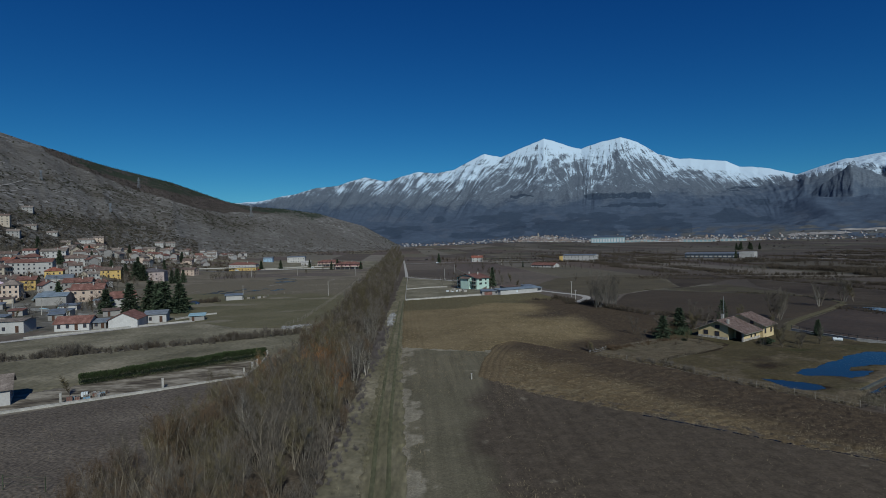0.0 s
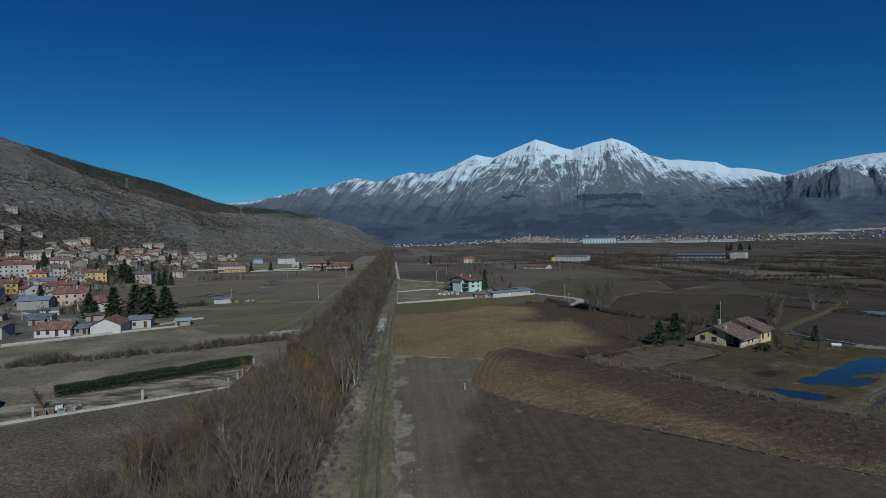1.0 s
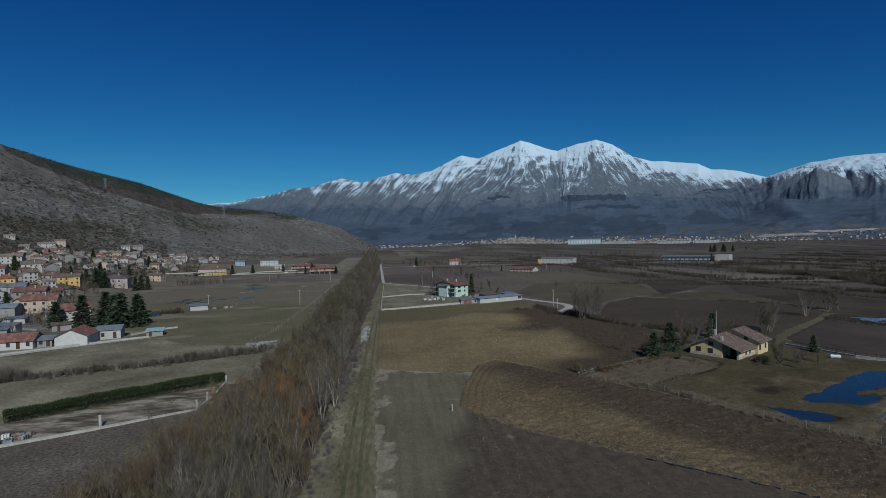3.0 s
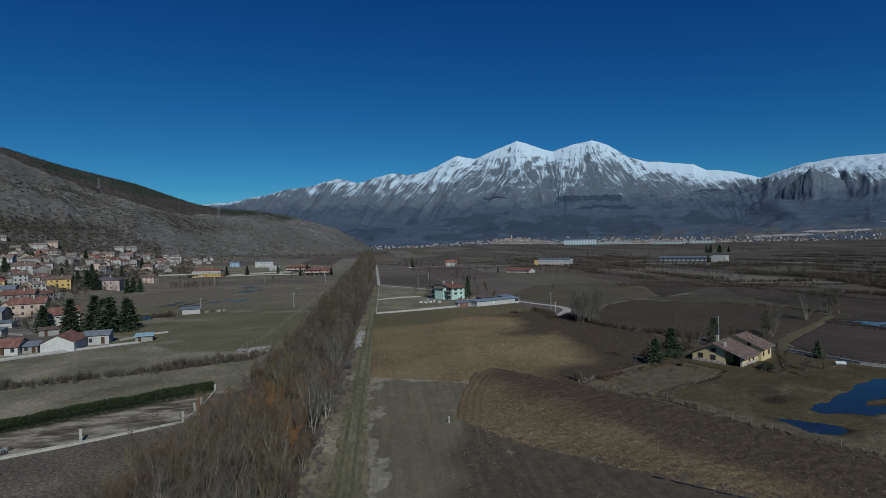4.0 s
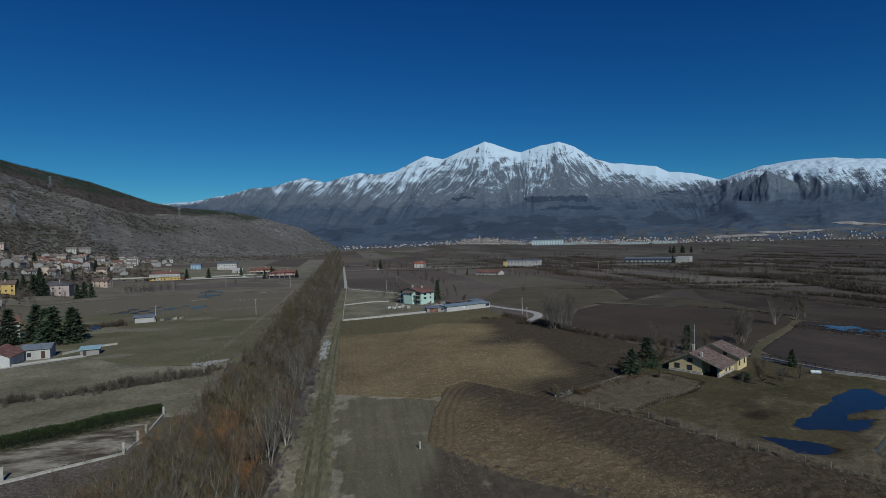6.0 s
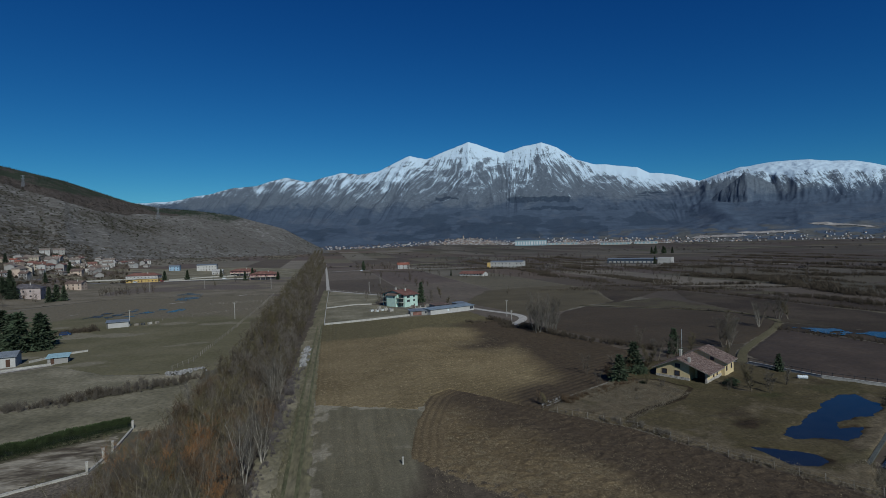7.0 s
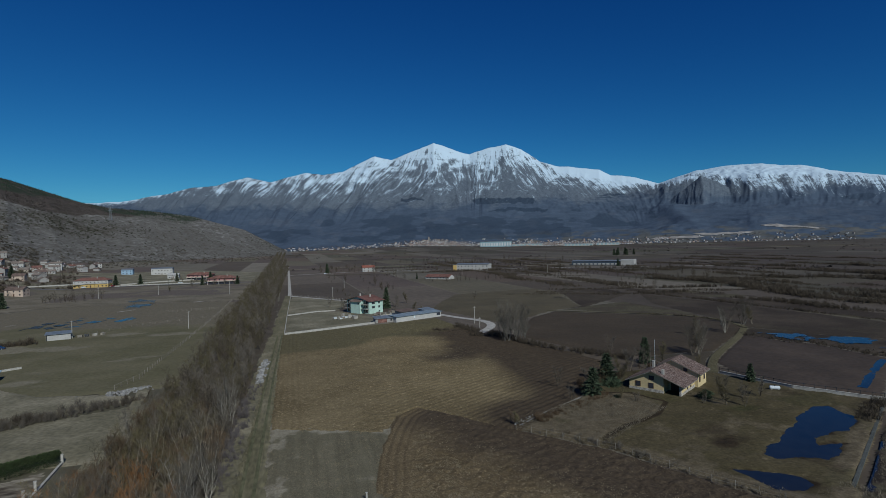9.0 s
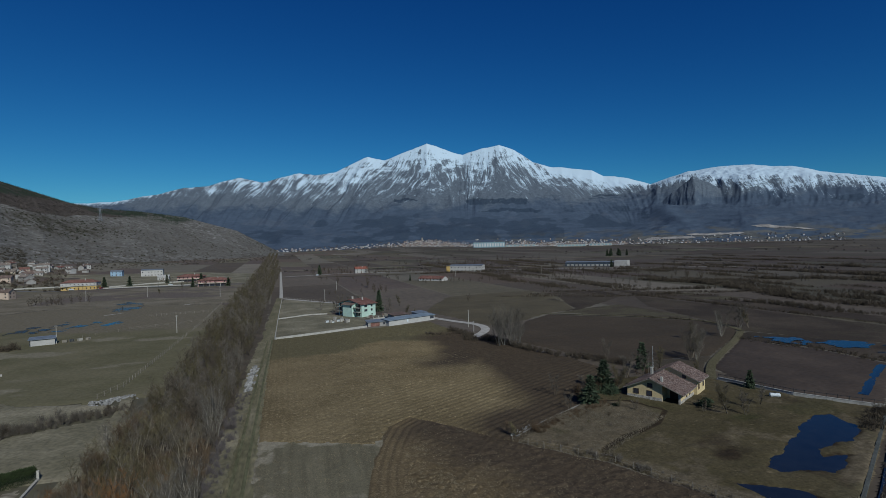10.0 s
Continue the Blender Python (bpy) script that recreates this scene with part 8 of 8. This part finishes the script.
# trees among the village houses
r = rnd(55)
for k in range(95):
    az, d = r.uniform(-44, -21), r.uniform(330, 820)
    if az > -27 and d < 560:
        continue
    x, y = d * math.sin(radians(az)), 17 + d * math.cos(radians(az))
    if k % 3:
        planted(TREES[r.randrange(2)], x, y, r.uniform(0.7, 1.3), r, "village trees")
    else:
        planted(CONIFERS[r.randrange(2)], x, y, r.uniform(0.7, 1.3), r, "village trees")
for x, y, h in ((-217, 437, 14), (-218, 445, 13), (-187, 431, 10), (-186, 438, 11), (-181, 437, 10), (-214, 443, 12), (-216, 440, 12)):
    planted(CONIFERS[r.randrange(2)], x, y, h / 10, r, "village trees")

for k, (x, y, w, turn, wm, rm, lb) in enumerate(((-196, 268, 6, 20, 3, metal_roof, "low grey garden shed with tin roof"), (-160, 262, 7, 12, 0, metal_roof, "low white garden shed with tin roof"), (-150, 272, 5, 30, 3, ROOFS[1], "small grey shed with brown roof"), (-205, 285, 7, 25, 1, ROOFS[1], "small cream shed with brown roof"), (-150, 240, 8, 8, 0, metal_roof, "pale low shed beside a garden"), (-142, 228, 5, 20, 3, metal_roof, "small grey tin garden shed"), (-170, 246, 5, 14, 3, ROOFS[0], "small shed with red roof"), (-212, 300, 8, 25, 0, ROOFS[2], "white low house with pale roof"), (-160, 225, 4, 10, 1, metal_roof, "small cream hut beside a garden"), (-200, 310, 8, 20, 1, roof_blue, "cream shed with blue roof"), (-158, 284, 6, 20, 0, roof_blue, "white hut with blue roof"), (-126, 236, 6, 30, 3, ROOFS[1], "grey shed below the conifers"))):
    low_building("shed", x, y, w, 4.5, 2.3, turn, WALLS[wm], rm, lb, "shed", doors=[(w * 0.35, 0.9, 1.9, 0.0, shutter)])
low_building("hut", -83.2, 215.1, 5.0, 3.6, 1.9, 15, WALLS[3], tarp_blue, "small grey garden hut under a pale blue sheet roof", "hut", doors=[(1.2, 0.9, 1.7, 0.0, shutter)])
wall_line("village_wall", [(-200, 255), (-165, 238), (-140, 218)], 0.9, 0.25, concrete, "rough grey garden wall in the village")
wall_line("village_wall", [(-190, 275), (-160, 256), (-134, 240)], 0.7, 0.25, stone, "grey stone garden wall in the village")
for k, (x, y, s) in enumerate(((-188, 262, 0.7), (-178, 256, 0.6), (-166, 252, 0.7), (-154, 250, 0.6), (-146, 246, 0.7), (-138, 234, 0.6), (-150, 232, 0.5), (-160, 236, 0.6), (-184, 246, 0.6), (-172, 232, 0.5), (-128, 222, 0.5), (-142, 214, 0.5), (-152, 262, 0.8), (-146, 280, 0.9), (-204, 274, 0.7), (-138, 250, 0.8), (-124, 250, 0.8))):
    planted(TREES[k % 2], x, y, s, rnd(700 + k), "garden trees")
q = rnd(57)
spots, dark = [], []
while len(spots) + len(dark) < 1250:
    az, d = q.uniform(-46, -19), q.uniform(290, 900)
    x, y = d * math.sin(radians(az)), 17 + d * math.cos(radians(az))
    if y < 290 or (az > -27 and d < 560) or (az > -23 and d < 640) or (az > -29 and d < 420):
        continue
    (spots if q.random() < 0.55 else dark).append((x, y, float(lift(x, y)) - 0.2, q.uniform(0.35, 0.95), q.uniform(0, 6.28)))
stuff("village_trees", tri_stack(FAR_TREES, spots), twig_grey, "leafless garden trees between the village houses", "trees")
stuff("village_trees", tri_stack(FAR_TREES, dark), twig_deep_shaded, "dark leafless garden trees between the village houses", "trees")
spots = []
for x0, y0, n, sp in ((-160, 470, 14, 9), (-150, 285, 14, 9), (-140, 268, 12, 8), (-118, 262, 10, 6), (-70, 592, 8, 14), (-110, 678, 8, 14), (-190, 640, 10, 20), (-215, 440, 10, 10), (-250, 500, 10, 14)):
    for _ in range(n):
        x, y = q.gauss(x0, sp), q.gauss(y0, sp)
        spots.append((x, y, float(lift(x, y)) - 0.2, q.uniform(0.5, 1.1), q.uniform(0, 6.28)))
stuff("village_trees", tri_stack(FAR_TREES, spots), twig_deep_shaded, "dark leafless trees round the village edge", "trees")
spots = []
while len(spots) < 1100:
    az, d = q.uniform(-46, -19), q.uniform(300, 900)
    x, y = d * math.sin(radians(az)), 17 + d * math.cos(radians(az))
    if y < 290 or (az > -27 and d < 560) or (az > -23 and d < 640) or (az > -29 and d < 420):
        continue
    spots.append((x, y, float(lift(x, y)) - 0.2, q.uniform(0.4, 1.35) * (0.7 if d < 450 else 1), q.uniform(0, 6.28)))
stuff("village_bushes", tri_stack([clump(180 + i, 60, 2.2, 1.3) * 1.0 for i in range(4)], spots), twig_deep_shaded, "dark leafless bushes and garden trees in the village", "bushes")
spots = []
q = rnd(191)
while len(spots) < 620:
    x0, y0, turn = q.uniform(-15, 420), q.uniform(330, 980), q.choice((0.05, 0.05, 1.5)) + q.gauss(0, 0.08)
    for _ in range(q.randrange(3, 16)):
        u, w = q.uniform(-45, 45), q.gauss(0, 2.5)
        x, y = x0 + u * math.cos(turn) - w * math.sin(turn), y0 - u * math.sin(turn) * 0.9 + w
        if x > 4 + 0.02 * y and not (y < 400 and x < 100):
            spots.append((x, y, float(lift(x, y)) - 0.2, q.uniform(0.25, 0.8) if q.random() < 0.9 else q.uniform(0.9, 1.4), q.uniform(0, 6.28)))
stuff("plain_trees", tri_stack(FAR_TREES, spots), twig_deep_shaded, "scattered leafless trees and bushes between the far plots", "trees")
# pale strips of far fields
q = rnd(83)
for k in range(26):
    az, d = q.uniform(2, 52), q.uniform(560, 2300)
    x, y = d * math.sin(radians(az)), 17 + d * math.cos(radians(az))
    half = d * q.uniform(0.05, 0.13)
    t = q.gauss(0.03, 0.05) - radians(az) * q.uniform(0.5, 0.9)
    ribbon("field_strip", [(x - half * math.cos(t), y - half * math.sin(t)), (x, y + q.gauss(0, 6)), (x + half * math.cos(t), y + half * math.sin(t))], q.uniform(0.012, 0.035) * d, (soil_olive, grass_green, soil_mauve, soil_damp, turf_far)[k % 5], "long narrow far field", z=0.35, category="field")

# ---- the far towns under the mountains ----
def far_house(wall, roof, label, w=11, d=9, h=7, ridge=9.5):
    root = new("town_house")
    bm = prism([(-d / 2, -6), (d / 2, -6), (d / 2, h), (0, ridge), (-d / 2, h)], -w / 2, w / 2)
    part("wall", bm, wall, root)
    for sgn in (-1, 1):
        bm = slab([(0, -w / 2 - 0.4, ridge + 0.25), (0, w / 2 + 0.4, ridge + 0.25), (sgn * (d / 2 + 0.5), w / 2 + 0.4, h), (sgn * (d / 2 + 0.5), -w / 2 - 0.4, h)], 0.2)
        part("roof", bm, roof, root)
    for k in range(2):
        for z in (1.6, 4.6):
            part("window", box(-d / 2 - 0.05, -d / 2 + 0.05, -w / 4 + k * w / 2 - 0.6, -w / 4 + k * w / 2 + 0.6, z, z + 1.5), glass_dark, root)
    root.location = (0, -300, -60)
    return tagged(root, label, "house", "far town houses")


TOWN = [far_house(WALLS[0], ROOFS[2], "white far town house with grey-brown roof"), far_house(WALLS[1], ROOFS[1], "cream far town house with brown roof"), far_house(WALLS[3], ROOFS[0], "grey far town house with red roof"), far_house(WALLS[0], metal_roof, "white far workshop with pale metal roof", 26, 14, 6, 8)]
r = rnd(91)
rest = [[], [], []]
for k in range(2100):
    if k < 700:
        az, sh = r.gauss(13.8, 1.9), abs(r.gauss(0.012, 0.022))
    elif k < 1650:
        az, sh = r.gauss(26.5, 4.4), r.gauss(0.0, 0.045)
    else:
        az, sh = (r.uniform(-4, 11), abs(r.gauss(0.0, 0.03))) if k % 3 == 0 else (r.uniform(17, 52), r.uniform(-0.05, 0.075))
    x, y, z = on_mountain(az, sh)
    z = max(z, float(lift(x, y)))
    if k % 20 == 0:
        copy_thing(TOWN[r.choice((0, 0, 1, 1, 2, 3))], Matrix.Translation((x, y, z)) @ Matrix.Rotation(r.uniform(0, 6.28), 4, "Z") @ Matrix.Scale(r.uniform(0.6, 0.85), 4))
    else:
        rest[r.choice((0, 0, 0, 1, 2))].append((x, y, z, r.uniform(0.32, 0.7), r.uniform(0, 6.28)))


def far_block():
    """Walls and roof of a small far house, as triangles."""
    w = [(-5, -4, -6), (5, -4, -6), (5, 4, -6), (-5, 4, -6), (-5, -4, 6.5), (5, -4, 6.5), (5, 4, 6.5), (-5, 4, 6.5), (-5, 0, 9.2), (5, 0, 9.2)]
    walls = ((0, 1, 5), (0, 5, 4), (1, 2, 6), (1, 6, 5), (2, 3, 7), (2, 7, 6), (3, 0, 4), (3, 4, 7), (4, 8, 7), (5, 6, 9))
    v = np.array(w, float)
    lid = np.array([(-5.5, -4.8, 6.2), (5.5, -4.8, 6.2), (5.5, 4.8, 6.2), (-5.5, 4.8, 6.2), (-5.5, 0, 9.5), (5.5, 0, 9.5)])
    return np.array([v[list(t)] for t in walls]), np.array([lid[list(t)] for t in ((0, 1, 5), (0, 5, 4), (2, 3, 4), (2, 4, 5))])


block_wall, block_roof = far_block()
far_white = plaster("far_white_plaster", (0.50, 0.51, 0.52))
stuff("far_town_walls", tri_stack([block_wall], rest[0]), far_white, "pale walls of crowded far town houses", "houses")
stuff("far_town_walls", tri_stack([block_wall], rest[1]), WALLS[3], "grey walls of crowded far town houses", "houses")
stuff("far_town_walls", tri_stack([block_wall], rest[2]), WALLS[2], "peach walls of crowded far town houses", "houses")
stuff("far_town_roofs", tri_stack([block_roof], rest[0] + rest[1] + rest[2]), ROOFS[1], "brown roofs of crowded far town houses", "roofs")
tower = new("church_tower")
tx, ty, tz = on_mountain(13.0, 0.05)
tower.location = (tx, ty, tz)
tower.scale = (0.6, 0.6, 0.6)
part("shaft", box(-4, 4, -4, 4, -5, 26, 0.2), WALLS[1], tower)
part("spire", tube([(0, 0, 26), (0, 0, 36)], [5, 0.3], 4), ROOFS[1], tower)
tagged(tower, "pale church tower above the far town", "tower")


factory_teal = material("pale_teal_cladding", two((0.20, 0.32, 0.36), 0.9, 1.1), 0.2, 4, rough=0.6, world_space=False)


def hall(az, d, w, dd, h, turn, wall, label, bays):
    root = new("factory_hall")
    x, y = d * math.sin(radians(az)), 17 + d * math.cos(radians(az))
    root.matrix_world = Matrix.Translation(at(x, y)) @ Matrix.Rotation(radians(turn), 4, "Z")
    part("wall", box(-w / 2, w / 2, -dd / 2, dd / 2, -3, h, 0.2), wall, root)
    part("roof", box(-w / 2 - 0.6, w / 2 + 0.6, -dd / 2 - 0.6, dd / 2 + 0.6, h + 0.01, h + 1.2), metal_roof, root)
    for k in range(bays):
        part("window_bay", box(-w / 2 + (k + 0.2) * w / bays, -w / 2 + (k + 0.8) * w / bays, -dd / 2 - 0.1, -dd / 2 + 0.1, h * 0.15, h * 0.8), far_white if wall is factory_teal else factory_teal, root)
    return tagged(root, label, "factory")


hall(20.1, 2350, 135, 40, 22, -20, factory_teal, "tall teal factory with pale window bays", 12)
hall(23.4, 2400, 130, 40, 9, -23, WALLS[0], "long low white factory hall", 8)
hall(28.6, 2200, 110, 40, 9, -28, WALLS[0], "long low white factory hall", 8)
hall(31.5, 2300, 90, 40, 9, -28, WALLS[0], "long low pale factory hall", 6)


def quarry(az0, az1, s0, s1, label, mat=None, name="quarry"):
    a, s = np.meshgrid(np.linspace(az0, az1, 160), np.linspace(s0, s1, 40), indexing="ij")
    d = M_FOOT + (M_CREST - M_FOOT) * s
    z = mountain_height(a, s) + 2.0
    pts = np.stack([d * np.sin(np.radians(a)), 17 + d * np.cos(np.radians(a)), z], -1)
    mid = (a[:-1, :-1] - az0) / (az1 - az0)
    keep = np.abs((s[:-1, :-1] - s0) / (s1 - s0) - 0.5) < 0.5 * (0.25 + 1.1 * fbm(a[:-1, :-1] * 2.6, s[:-1, :-1] * 16, 6, 4)) * smooth(0, 0.12, mid) * smooth(1, 0.85, mid)
    ob = new(name, grid_mesh(name, pts, mat or chalk, keep, flat=mat is None))
    tagged(ob, label, name, kind="structure")


chalk = material("pale_quarry_stone", [(0.3, (0.17, 0.16, 0.15)), (0.7, (0.36, 0.345, 0.33))], 0.02, 8, fine=0.1, fine_amount=0.3)
quarry(35.6, 40.6, 0.045, 0.075, "pale bare quarry terraces below the mountain")
quarry(39.4, 44.7, 0.075, 0.095, "pale bare quarry terraces below the mountain")
quarry(45.0, 50.0, 0.115, 0.138, "pale bare quarry terraces below the mountain")
# far trees dotting the plain
q = rnd(63)
spots = []
for k in range(900):
    az, d = q.uniform(-1, 54), 600 + 1900 * q.random()
    if float(vnoise(np.array(az / 3.0), np.array(d / 160.0), 12)) < 0.55:
        continue
    x, y = d * math.sin(radians(az)), 17 + d * math.cos(radians(az))
    spots.append((x, y, float(lift(x, y)) - 0.2, q.uniform(0.7, 2.0), q.uniform(0, 6.28)))
for k in range(1500):
    az, sh = (q.gauss(13.8, 3.5), abs(q.gauss(0.01, 0.025))) if k % 3 == 0 else (q.uniform(-4, 52), q.uniform(-0.03, 0.09))
    x, y, z = on_mountain(az, sh)
    spots.append((x, y, max(z, float(lift(x, y))) - 0.3, q.uniform(0.8, 2.6), q.uniform(0, 6.28)))
stuff("plain_bushes", tri_stack(CLUMPS, spots), wood_brown, "scattered brown bushes and trees on the plain", "bushes")

for proto in SHRUBS + SAPLINGS + PALE + POPLARS + CONIFERS + TREES + TOWN:
    drop_proto(proto)
